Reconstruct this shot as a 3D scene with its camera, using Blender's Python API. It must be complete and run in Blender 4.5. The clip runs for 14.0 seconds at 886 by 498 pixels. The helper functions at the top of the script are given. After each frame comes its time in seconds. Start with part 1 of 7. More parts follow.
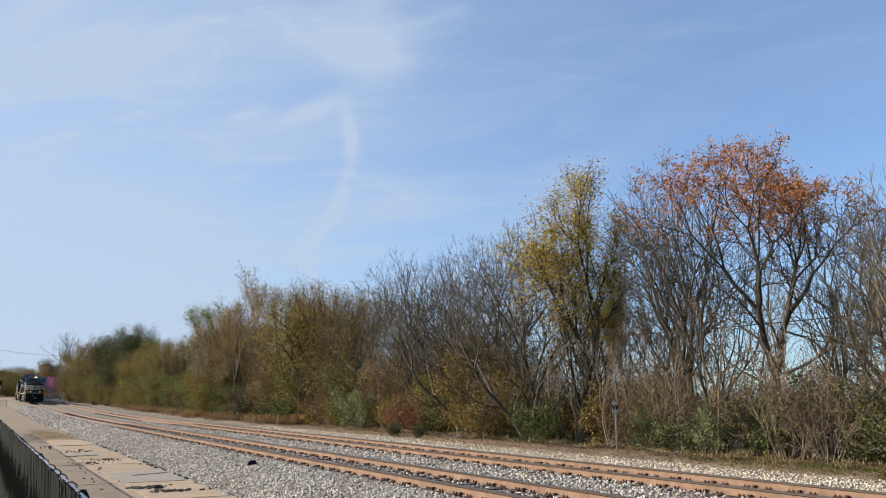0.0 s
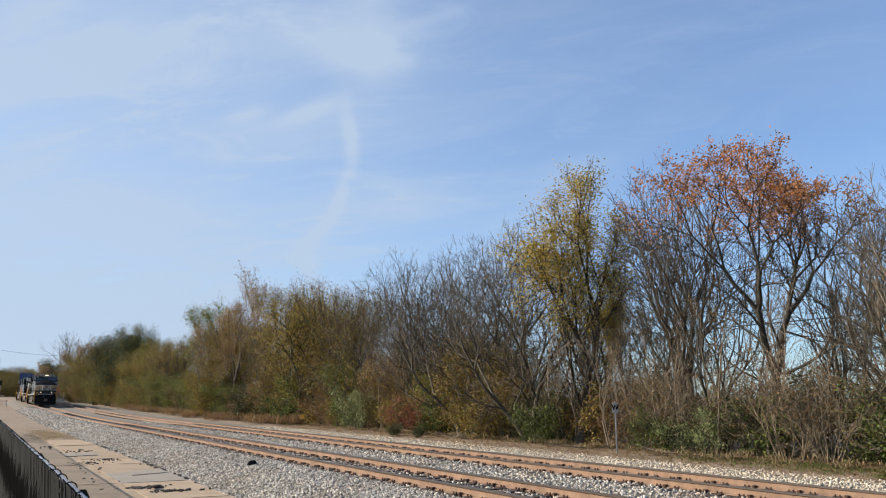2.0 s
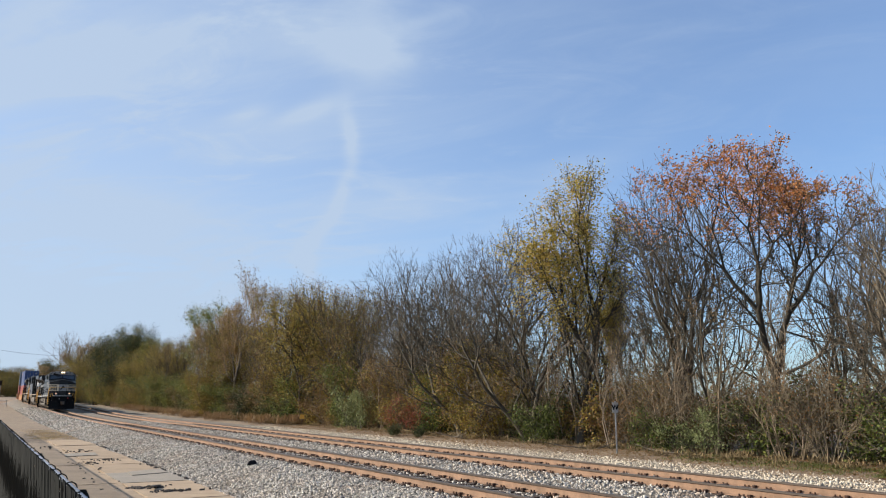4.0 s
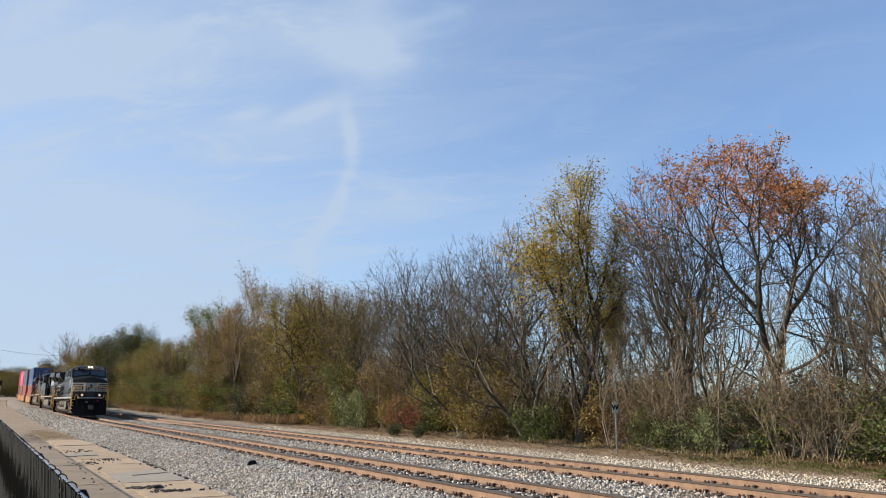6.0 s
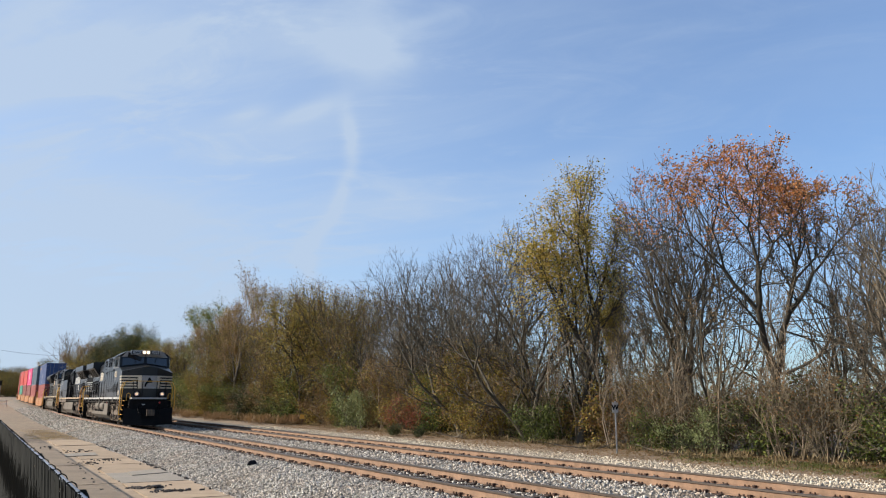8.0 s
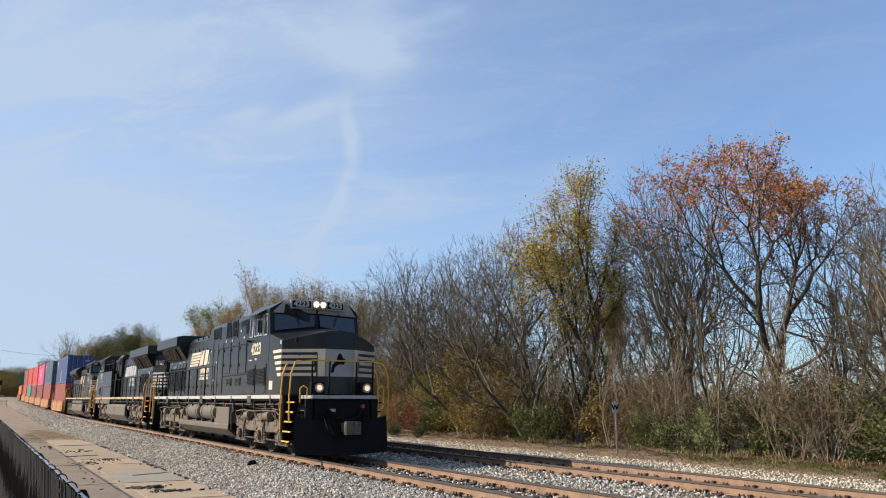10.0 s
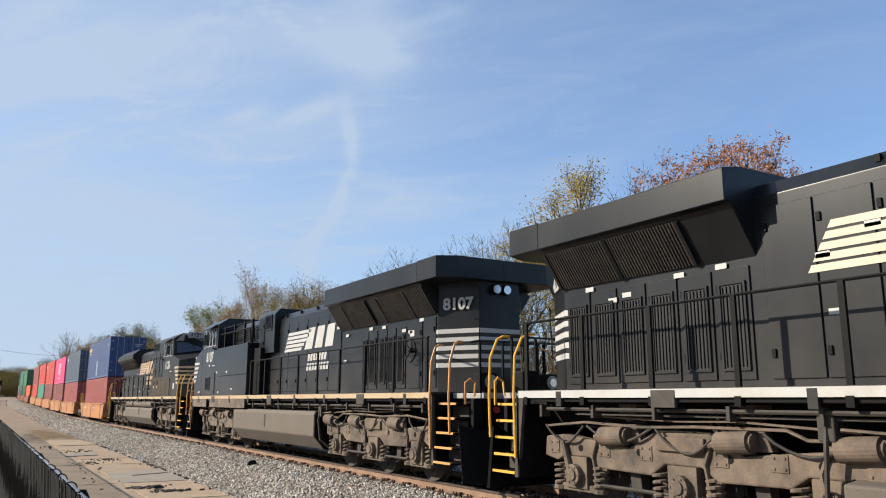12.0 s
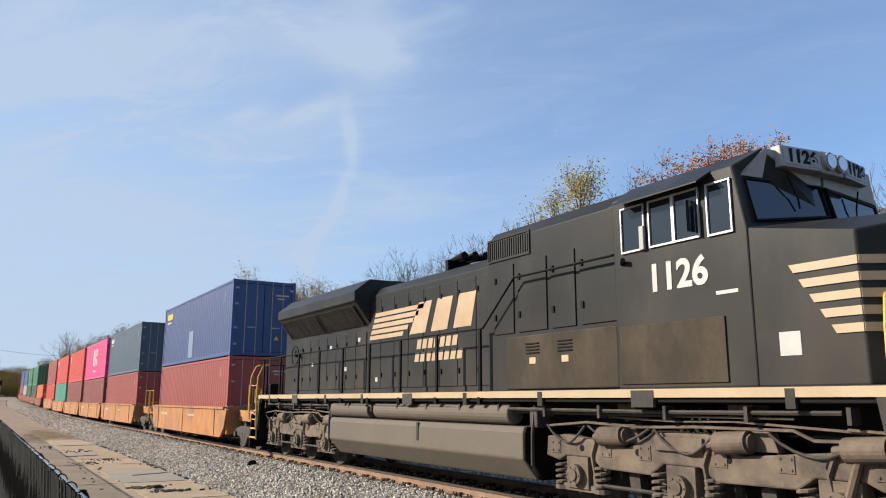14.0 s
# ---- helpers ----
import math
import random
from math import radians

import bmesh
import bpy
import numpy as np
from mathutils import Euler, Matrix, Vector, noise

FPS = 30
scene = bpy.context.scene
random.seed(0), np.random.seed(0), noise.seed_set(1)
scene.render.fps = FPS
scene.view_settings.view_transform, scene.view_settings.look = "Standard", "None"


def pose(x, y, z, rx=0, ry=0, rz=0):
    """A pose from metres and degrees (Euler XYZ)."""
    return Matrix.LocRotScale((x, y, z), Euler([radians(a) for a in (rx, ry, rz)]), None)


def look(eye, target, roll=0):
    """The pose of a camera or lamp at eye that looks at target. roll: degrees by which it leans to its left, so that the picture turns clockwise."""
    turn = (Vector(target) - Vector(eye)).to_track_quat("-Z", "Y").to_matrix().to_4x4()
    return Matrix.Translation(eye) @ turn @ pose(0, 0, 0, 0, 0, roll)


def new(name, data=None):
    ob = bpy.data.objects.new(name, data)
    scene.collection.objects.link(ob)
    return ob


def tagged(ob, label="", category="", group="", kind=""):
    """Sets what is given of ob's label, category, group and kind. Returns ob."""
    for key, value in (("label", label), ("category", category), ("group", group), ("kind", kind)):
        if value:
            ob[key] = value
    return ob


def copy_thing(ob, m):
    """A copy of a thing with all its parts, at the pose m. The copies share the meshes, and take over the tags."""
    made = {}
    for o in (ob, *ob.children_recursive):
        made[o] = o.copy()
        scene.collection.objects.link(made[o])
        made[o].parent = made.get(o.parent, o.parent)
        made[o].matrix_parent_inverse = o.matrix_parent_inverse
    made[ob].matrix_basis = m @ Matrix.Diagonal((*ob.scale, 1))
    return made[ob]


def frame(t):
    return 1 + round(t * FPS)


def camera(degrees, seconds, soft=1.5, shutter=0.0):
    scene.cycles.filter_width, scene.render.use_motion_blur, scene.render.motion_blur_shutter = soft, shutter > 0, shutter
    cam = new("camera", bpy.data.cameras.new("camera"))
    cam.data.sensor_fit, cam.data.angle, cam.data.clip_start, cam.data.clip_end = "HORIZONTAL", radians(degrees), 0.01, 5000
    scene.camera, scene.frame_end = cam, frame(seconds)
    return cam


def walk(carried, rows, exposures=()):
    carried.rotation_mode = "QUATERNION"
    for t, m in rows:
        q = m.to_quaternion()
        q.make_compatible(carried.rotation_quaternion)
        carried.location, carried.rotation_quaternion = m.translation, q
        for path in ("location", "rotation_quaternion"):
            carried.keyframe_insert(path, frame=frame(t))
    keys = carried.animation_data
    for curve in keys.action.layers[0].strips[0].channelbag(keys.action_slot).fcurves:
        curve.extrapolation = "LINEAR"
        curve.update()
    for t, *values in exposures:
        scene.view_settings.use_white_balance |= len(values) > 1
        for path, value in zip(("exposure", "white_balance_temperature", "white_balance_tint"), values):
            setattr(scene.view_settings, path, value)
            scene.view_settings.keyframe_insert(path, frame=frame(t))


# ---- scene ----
cam = camera(60.078, 14.0, soft=1.1)
EYE = pose(0, 0, 1.621, 101.187, -0.137, -30.877)
walk(cam, [(0.0, EYE), (14.0, EYE)])
scene.view_settings.exposure = 0.7

# ---- world and sun ----
SUN_EL, SUN_AZ = 27.0, (-0.82, 0.57)


def make_world():
    w = bpy.data.worlds.new("sky")
    scene.world = w
    w.use_nodes = True
    nt = w.node_tree
    nt.nodes.clear()
    N, L = nt.nodes.new, nt.links.new
    out, bg, sky = N("ShaderNodeOutputWorld"), N("ShaderNodeBackground"), N("ShaderNodeTexSky")
    sky.sky_type, sky.sun_disc = "NISHITA", False
    sky.sun_elevation = radians(SUN_EL)
    sky.sun_rotation = math.atan2(SUN_AZ[0], SUN_AZ[1])
    sky.air_density, sky.dust_density, sky.ozone_density = 1.0, 0.6, 2.0
    co = N("ShaderNodeTexCoord")
    sep = N("ShaderNodeSeparateXYZ")
    L(co.outputs["Generated"], sep.inputs[0])
    zc = N("ShaderNodeMath"); zc.operation = "MAXIMUM"; zc.inputs[1].default_value = 0.0
    L(sep.outputs[2], zc.inputs[0])
    za = N("ShaderNodeMath"); za.operation = "ADD"; za.inputs[1].default_value = 0.16
    L(zc.outputs[0], za.inputs[0])
    dv = N("ShaderNodeVectorMath"); dv.operation = "DIVIDE"
    cmb = N("ShaderNodeCombineXYZ")
    for i in range(3):
        L(za.outputs[0], cmb.inputs[i])
    L(co.outputs["Generated"], dv.inputs[0]); L(cmb.outputs[0], dv.inputs[1])

    def layer(rot, scl, nscale, detail, rough, dist, lo, hi):
        vr = N("ShaderNodeVectorRotate")
        vr.rotation_type = "Z_AXIS"
        vr.inputs["Angle"].default_value = radians(rot)
        L(dv.outputs[0], vr.inputs["Vector"])
        mp = N("ShaderNodeMapping")
        mp.inputs["Scale"].default_value = (scl[0], scl[1], 0.0)
        L(vr.outputs[0], mp.inputs[0])
        n = N("ShaderNodeTexNoise")
        n.inputs["Scale"].default_value, n.inputs["Detail"].default_value = nscale, detail
        n.inputs["Roughness"].default_value, n.inputs["Distortion"].default_value = rough, dist
        L(mp.outputs[0], n.inputs["Vector"])
        r = N("ShaderNodeMapRange")
        r.inputs[1].default_value, r.inputs[2].default_value = lo, hi
        r.interpolation_type = "SMOOTHSTEP"
        L(n.outputs[0], r.inputs[0])
        return r.outputs[0]

    def op(kind, a, b):
        m = N("ShaderNodeMath"); m.operation = kind
        for i, q in enumerate((a, b)):
            if isinstance(q, (int, float)):
                m.inputs[i].default_value = q
            else:
                L(q, m.inputs[i])
        return m.outputs[0]

    broad = layer(20, (1, 1), 0.75, 3, 0.5, 0.3, 0.30, 0.75)
    wisps = layer(55, (0.45, 1.5), 1.7, 7, 0.6, 0.9, 0.42, 0.75)
    fine = layer(40, (0.7, 1.3), 3.4, 8, 0.62, 1.4, 0.45, 0.78)
    # thin cloud gathers on the sun's side of the sky
    side = N("ShaderNodeVectorMath"); side.operation = "DOT_PRODUCT"
    side.inputs[1].default_value = Vector((-0.80, 0.60, 0.0)).normalized()
    L(co.outputs["Generated"], side.inputs[0])
    sr = N("ShaderNodeMapRange")
    sr.inputs[1].default_value, sr.inputs[2].default_value = -0.25, 0.62
    sr.interpolation_type = "SMOOTHSTEP"
    L(side.outputs["Value"], sr.inputs[0])
    veil = op("ADD", op("MULTIPLY", sr.outputs[0], 0.40), 0.22)
    veil = op("ADD", veil, op("MULTIPLY", op("MULTIPLY", broad, op("ADD", sr.outputs[0], 0.35)), 0.10))
    veil = op("ADD", veil, op("MULTIPLY", op("MULTIPLY", wisps, op("ADD", sr.outputs[0], 0.55)), 0.18))
    veil = op("ADD", veil, op("MULTIPLY", op("MULTIPLY", fine, op("ADD", sr.outputs[0], 0.45)), 0.24))
    low = op("MAXIMUM", op("SUBTRACT", 1.0, op("MULTIPLY", zc.outputs[0], 3.0)), 0.0)
    veil = op("ADD", veil, op("MULTIPLY", op("MULTIPLY", low, low), op("MULTIPLY", op("ADD", sr.outputs[0], 0.10), 0.62)))
    # single wisps: a rising plume and soft patches of cirrus
    flat = N("ShaderNodeVectorMath"); flat.operation = "MULTIPLY"; flat.inputs[1].default_value = (1, 1, 0)
    L(dv.outputs[0], flat.inputs[0])
    wob = N("ShaderNodeTexNoise"); wob.inputs["Scale"].default_value = 3.5; wob.inputs["Detail"].default_value = 6
    L(flat.outputs[0], wob.inputs["Vector"])

    def wisp(cx, cy, ang, length, width, amount, rag):
        sub = N("ShaderNodeVectorMath"); sub.operation = "SUBTRACT"; sub.inputs[1].default_value = (cx, cy, 0)
        L(flat.outputs[0], sub.inputs[0])
        r2 = N("ShaderNodeVectorRotate"); r2.rotation_type = "Z_AXIS"; r2.inputs["Angle"].default_value = radians(-ang)
        L(sub.outputs[0], r2.inputs["Vector"])
        s2 = N("ShaderNodeSeparateXYZ")
        L(r2.outputs[0], s2.inputs[0])
        u = op("DIVIDE", s2.outputs[0], length)
        v = op("DIVIDE", op("ADD", s2.outputs[1], op("MULTIPLY", op("SUBTRACT", wob.outputs[0], 0.5), rag)), width)
        d2 = op("ADD", op("MULTIPLY", u, u), op("MULTIPLY", v, v))
        g = op("POWER", 2.718, op("MULTIPLY", d2, -1.0))
        return op("MULTIPLY", op("MULTIPLY", g, amount), op("ADD", op("MULTIPLY", wob.outputs[0], 1.2), 0.25))

    for row in ((0.04, 1.774, -60.8, 0.234, 0.056, 0.73, 0.1),
                (0.216, 1.632, -64.3, 0.163, 0.019, 0.53, 0.04),
                (0.149, 1.706, -54.5, 0.248, 0.076, 0.25, 0.12),
                (0.614, 1.34, 61.6, 0.20, 0.085, 0.38, 0.34),
                (0.631, 1.426, 4.4, 0.093, 0.081, 0.28, 0.16),
                (0.633, 1.676, -65.7, 0.099, 0.034, 0.46, 0.06),
                (0.496, 1.763, -66.0, 0.063, 0.037, 0.35, 0.06),
                (0.77, 1.768, 62.6, 0.165, 0.021, 0.42, 0.06),
                (0.889, 2.096, 74.7, 0.207, 0.023, 0.35, 0.06),
                (0.964, 2.479, 83.4, 0.212, 0.035, 0.42, 0.06),
                (1.053, 2.795, 63.5, 0.195, 0.036, 0.46, 0.06),
                (1.143, 2.105, -46.9, 0.308, 0.116, 0.26, 0.12),
                (0.294, 2.548, 9.8, 0.377, 0.282, 0.28, 0.2),
                (0.001, 1.562, -57.8, 0.124, 0.037, 0.32, 0.1),
                (0.699, 1.225, -64.9, 0.078, 0.023, 0.25, 0.06),
                (1.457, 1.724, -98.3, 0.378, 0.105, 0.18, 0.15)):
        veil = op("ADD", veil, wisp(*row))
    veil = op("MINIMUM", veil, 0.92)
    cloud = N("ShaderNodeRGB"); cloud.outputs[0].default_value = (3.5, 4.3, 5.45, 1)
    mix = N("ShaderNodeMix"); mix.data_type = "RGBA"
    L(veil, mix.inputs["Factor"])
    tone = N("ShaderNodeVectorMath"); tone.operation = "MULTIPLY"; tone.inputs[1].default_value = (0.84, 1.08, 1.36)
    L(sky.outputs[0], tone.inputs[0])
    L(tone.outputs[0], mix.inputs["A"]); L(cloud.outputs[0], mix.inputs["B"])
    bg.inputs["Strength"].default_value = 0.090
    L(mix.outputs["Result"], bg.inputs[0]); L(bg.outputs[0], out.inputs[0])


make_world()
sun = new("sun", bpy.data.lights.new("sun", "SUN"))
sun.data.energy, sun.data.angle, sun.data.color = 5.0, radians(0.6), (1.0, 0.90, 0.76)
ce = math.cos(radians(SUN_EL))
ax = Vector((SUN_AZ[0], SUN_AZ[1], 0)).normalized()
sun.matrix_world = look((0, 0, 60), (-ax.x * ce, -ax.y * ce, 60 - math.sin(radians(SUN_EL))))


# ---- materials ----
def mat(name, base, rough=0.6, metal=0.0, var=0.25, scale=3.0, tint=None, tint_scale=0.7, tint_amt=(0.45, 0.75), bump=0.0,
        bump_scale=40.0, island=0.0, obj=0.0, coords="Object", streak=1.0, spec=0.5, fine=0.15, fine_scale=60.0):
    """A surface with broad stains, fine grain and bump; island and obj vary the brightness piece by piece."""
    m = bpy.data.materials.new(name)
    m.use_nodes = True
    nt = m.node_tree
    N, L = nt.nodes.new, nt.links.new
    b = nt.nodes["Principled BSDF"]
    b.inputs["Roughness"].default_value, b.inputs["Metallic"].default_value = rough, metal
    b.inputs["Specular IOR Level"].default_value = spec
    co = N("ShaderNodeTexCoord")
    mp = N("ShaderNodeMapping")
    mp.inputs["Scale"].default_value = (1, 1, streak)
    L(co.outputs[coords], mp.inputs[0])

    def noise_tex(s, d=4.0, r=0.6):
        n = N("ShaderNodeTexNoise")
        n.inputs["Scale"].default_value, n.inputs["Detail"].default_value, n.inputs["Roughness"].default_value = s, d, r
        L(mp.outputs[0], n.inputs["Vector"])
        return n.outputs[0]

    def ranged(src, lo, hi, a, c):
        r = N("ShaderNodeMapRange")
        for i, q in enumerate((lo, hi, a, c)):
            r.inputs[i + 1].default_value = q
        L(src, r.inputs[0])
        return r.outputs[0]

    col = N("ShaderNodeRGB")
    col.outputs[0].default_value = (*base, 1)
    cur = col.outputs[0]
    if tint:
        mx = N("ShaderNodeMix"); mx.data_type = "RGBA"
        L(ranged(noise_tex(tint_scale, 5, 0.65), tint_amt[0], tint_amt[1], 0, 1), mx.inputs["Factor"])
        L(cur, mx.inputs["A"]); mx.inputs["B"].default_value = (*tint, 1)
        cur = mx.outputs["Result"]
    gain = ranged(noise_tex(scale), 0.25, 0.75, 1 - var, 1 + var)
    g2 = N("ShaderNodeMath"); g2.operation = "MULTIPLY"
    L(gain, g2.inputs[0]); L(ranged(noise_tex(fine_scale, 3), 0.25, 0.75, 1 - fine, 1 + fine), g2.inputs[1])
    gain = g2.outputs[0]
    for amt, node, sock in ((island, "ShaderNodeNewGeometry", "Random Per Island"), (obj, "ShaderNodeObjectInfo", "Random")):
        if amt:
            q = N(node)
            g3 = N("ShaderNodeMath"); g3.operation = "MULTIPLY"
            L(gain, g3.inputs[0]); L(ranged(q.outputs[sock], 0, 1, 1 - amt, 1 + amt), g3.inputs[1])
            gain = g3.outputs[0]
    sc = N("ShaderNodeVectorMath"); sc.operation = "SCALE"
    L(cur, sc.inputs[0]); L(gain, sc.inputs["Scale"])
    L(sc.outputs[0], b.inputs["Base Color"])
    if bump:
        bp = N("ShaderNodeBump")
        bp.inputs["Strength"].default_value, bp.inputs["Distance"].default_value = bump, 0.02
        L(noise_tex(bump_scale, 5), bp.inputs["Height"]); L(bp.outputs[0], b.inputs["Normal"])
    return m


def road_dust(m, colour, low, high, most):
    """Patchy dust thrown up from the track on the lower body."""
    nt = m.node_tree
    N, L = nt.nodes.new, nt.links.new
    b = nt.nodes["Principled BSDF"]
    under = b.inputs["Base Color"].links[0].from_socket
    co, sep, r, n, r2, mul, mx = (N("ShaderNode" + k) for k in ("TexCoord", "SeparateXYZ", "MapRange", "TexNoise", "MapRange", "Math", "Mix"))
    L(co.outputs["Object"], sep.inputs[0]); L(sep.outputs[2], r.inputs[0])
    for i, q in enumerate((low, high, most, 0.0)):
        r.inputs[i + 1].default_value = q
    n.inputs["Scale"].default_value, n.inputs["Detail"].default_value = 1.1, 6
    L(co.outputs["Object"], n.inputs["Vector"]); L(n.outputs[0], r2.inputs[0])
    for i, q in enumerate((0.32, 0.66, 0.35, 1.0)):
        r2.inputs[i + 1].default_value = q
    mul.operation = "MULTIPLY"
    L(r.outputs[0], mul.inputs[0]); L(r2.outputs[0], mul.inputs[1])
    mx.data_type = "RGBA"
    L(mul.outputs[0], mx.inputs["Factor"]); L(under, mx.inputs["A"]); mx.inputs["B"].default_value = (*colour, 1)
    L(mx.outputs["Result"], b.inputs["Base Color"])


def leaf_mat(name, a, c, island=0.35):
    """Leaves: two colours mixed leaf by leaf, some light through the blade."""
    m = bpy.data.materials.new(name)
    m.use_nodes = True
    nt = m.node_tree
    N, L = nt.nodes.new, nt.links.new
    b = nt.nodes["Principled BSDF"]
    out = nt.nodes["Material Output"]
    g = N("ShaderNodeNewGeometry")
    oi = N("ShaderNodeObjectInfo")
    ramp = N("ShaderNodeMix"); ramp.data_type = "RGBA"
    L(g.outputs["Random Per Island"], ramp.inputs["Factor"])
    ramp.inputs["A"].default_value, ramp.inputs["B"].default_value = (*a, 1), (*c, 1)
    mr = N("ShaderNodeMapRange")
    mr.inputs[3].default_value, mr.inputs[4].default_value = 0.8, 1.2
    L(oi.outputs["Random"], mr.inputs[0])
    sc = N("ShaderNodeVectorMath"); sc.operation = "SCALE"
    L(ramp.outputs["Result"], sc.inputs[0]); L(mr.outputs[0], sc.inputs["Scale"])
    L(sc.outputs[0], b.inputs["Base Color"])
    b.inputs["Roughness"].default_value, b.inputs["Specular IOR Level"].default_value = 0.6, 0.25
    tr = N("ShaderNodeBsdfTranslucent")
    L(sc.outputs[0], tr.inputs[0])
    mx = N("ShaderNodeMixShader"); mx.inputs[0].default_value = 0.25
    L(b.outputs[0], mx.inputs[1]); L(tr.outputs[0], mx.inputs[2]); L(mx.outputs[0], out.inputs[0])
    return m


def glow(name, col, strength):
    m = bpy.data.materials.new(name)
    m.use_nodes = True
    b = m.node_tree.nodes["Principled BSDF"]
    b.inputs["Base Color"].default_value = (*col, 1)
    b.inputs["Emission Color"].default_value = (*col, 1)
    b.inputs["Emission Strength"].default_value = strength
    return m


BLACK = mat("black_paint", (0.0105, 0.0120, 0.0140), 0.30, var=0.35, scale=1.2, tint=(0.022, 0.021, 0.020), tint_scale=0.9, tint_amt=(0.5, 0.85), streak=0.35, fine=0.12, spec=0.22)
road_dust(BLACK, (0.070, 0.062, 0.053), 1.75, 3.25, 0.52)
BLACK2 = mat("soot_black", (0.006, 0.006, 0.0065), 0.6, var=0.3, spec=0.10)
# near-black that paints the shade inside grille and radiator openings
OPENING_SHADE = mat("opening_shade", (0.003, 0.003, 0.0035), 0.7)
DUST = mat("dusty_iron", (0.122, 0.090, 0.064), 0.85, var=0.4, scale=3.0, tint=(0.034, 0.029, 0.025), tint_scale=2.2, tint_amt=(0.45, 0.75), bump=0.2, bump_scale=25)
TANK = mat("dusty_tank_paint", (0.100, 0.082, 0.063), 0.8, var=0.16, scale=1.6, tint=(0.078, 0.066, 0.053), tint_scale=0.8, tint_amt=(0.45, 0.8), bump=0.1, bump_scale=30, streak=0.5)
DUST2 = mat("grimy_iron", (0.038, 0.031, 0.025), 0.8, var=0.4, scale=4.0, tint=(0.015, 0.014, 0.013), tint_scale=3)
CREAM_PALE = mat("pale_cream_paint", (0.47, 0.41, 0.31), 0.55, var=0.1, scale=2, tint=(0.40, 0.30, 0.19), tint_scale=0.8, tint_amt=(0.5, 0.85), fine=0.06)
CREAM = mat("cream_paint", (0.37, 0.28, 0.175), 0.55, var=0.1, scale=2, tint=(0.34, 0.19, 0.09), tint_scale=0.6, tint_amt=(0.48, 0.8), fine=0.06)
WHITE = mat("white_paint", (0.37, 0.37, 0.355), 0.5, var=0.08, tint=(0.30, 0.23, 0.15), tint_scale=0.5, tint_amt=(0.55, 0.85), fine=0.05)
SILVER = mat("silver_paint", (0.28, 0.28, 0.275), 0.5, var=0.15, tint=(0.25, 0.21, 0.17), tint_scale=1.2)
YELLOW = mat("yellow_paint", (0.62, 0.33, 0.030), 0.55, var=0.2, tint=(0.30, 0.18, 0.06), tint_scale=3.0, tint_amt=(0.5, 0.8), fine=0.08)
ORANGE_RAIL = mat("orange_paint", (0.58, 0.27, 0.07), 0.55, var=0.2, tint=(0.25, 0.15, 0.08), tint_scale=3.0, tint_amt=(0.48, 0.75))
GLASS = mat("cab_glass", (0.012, 0.018, 0.024), 0.06, var=0.05, fine=0.0, spec=0.8)
ALU = mat("window_aluminium", (0.42, 0.42, 0.41), 0.4, metal=0.4, var=0.08)
STEEL = mat("worn_steel", (0.30, 0.29, 0.28), 0.35, metal=0.9, var=0.2)
LAMP_ON = glow("headlight_glow", (1.0, 0.72, 0.42), 1.7)
LAMP_DIM = glow("ditch_light_glow", (1.0, 0.62, 0.36), 0.55)
LAMP_OFF = mat("lens", (0.55, 0.55, 0.55), 0.12, metal=0.7, var=0.05)
RUST = mat("rusty_rail", (0.225, 0.138, 0.088), 0.85, var=0.25, scale=5, tint=(0.15, 0.092, 0.058), tint_scale=1.5, bump=0.15, bump_scale=60)
RAILHEAD = mat("railhead", (0.13, 0.105, 0.088), 0.40, metal=0.7, var=0.15)
TIE = mat("creosote_timber", (0.055, 0.038, 0.028), 0.9, var=0.4, scale=8, obj=0.3, bump=0.4)
SPIKE = mat("rusty_spike", (0.040, 0.018, 0.010), 0.9, var=0.4)
STONE = mat("ballast_stone", (0.36, 0.335, 0.295), 0.9, var=0.25, scale=6, island=0.72, tint=(0.28, 0.22, 0.17), tint_scale=0.6, fine=0.2)
# darker than the stones: shade in the gaps between them is partly in this colour
BALLAST = mat("ballast_bed", (0.165, 0.146, 0.118), 0.95, var=0.5, scale=22, tint=(0.17, 0.13, 0.10), tint_scale=0.4, bump=1.0, bump_scale=28, fine=0.5, fine_scale=45)
CONCRETE = mat("old_concrete", (0.33, 0.245, 0.16), 0.9, var=0.14, scale=1.2, tint=(0.20, 0.145, 0.095), tint_scale=0.9, bump=0.25, bump_scale=50, obj=0.08, fine=0.12)
CONC_GREY = mat("grey_concrete", (0.24, 0.21, 0.17), 0.9, var=0.15, scale=1.5, bump=0.25, bump_scale=50)
EARTH = mat("dry_earth", (0.19, 0.138, 0.092), 0.95, var=0.35, scale=1.3, tint=(0.235, 0.18, 0.118), tint_scale=0.25, bump=0.6, bump_scale=18, fine=0.4, fine_scale=30)
CHAR = mat("tar_scraps", (0.035, 0.028, 0.024), 0.9, var=0.4, island=0.4)
BARK = mat("grey_bark", (0.140, 0.116, 0.084), 0.9, var=0.4, scale=4, tint=(0.06, 0.047, 0.035), tint_scale=1.0, obj=0.25)
BARK2 = mat("brown_bark", (0.062, 0.053, 0.038), 0.9, var=0.4, scale=4, tint=(0.030, 0.026, 0.018), tint_scale=0.8, obj=0.25)
PALE = mat("pale_sapling_bark", (0.24, 0.19, 0.135), 0.9, var=0.35, scale=4, tint=(0.13, 0.10, 0.07), tint_scale=1.0, obj=0.3)
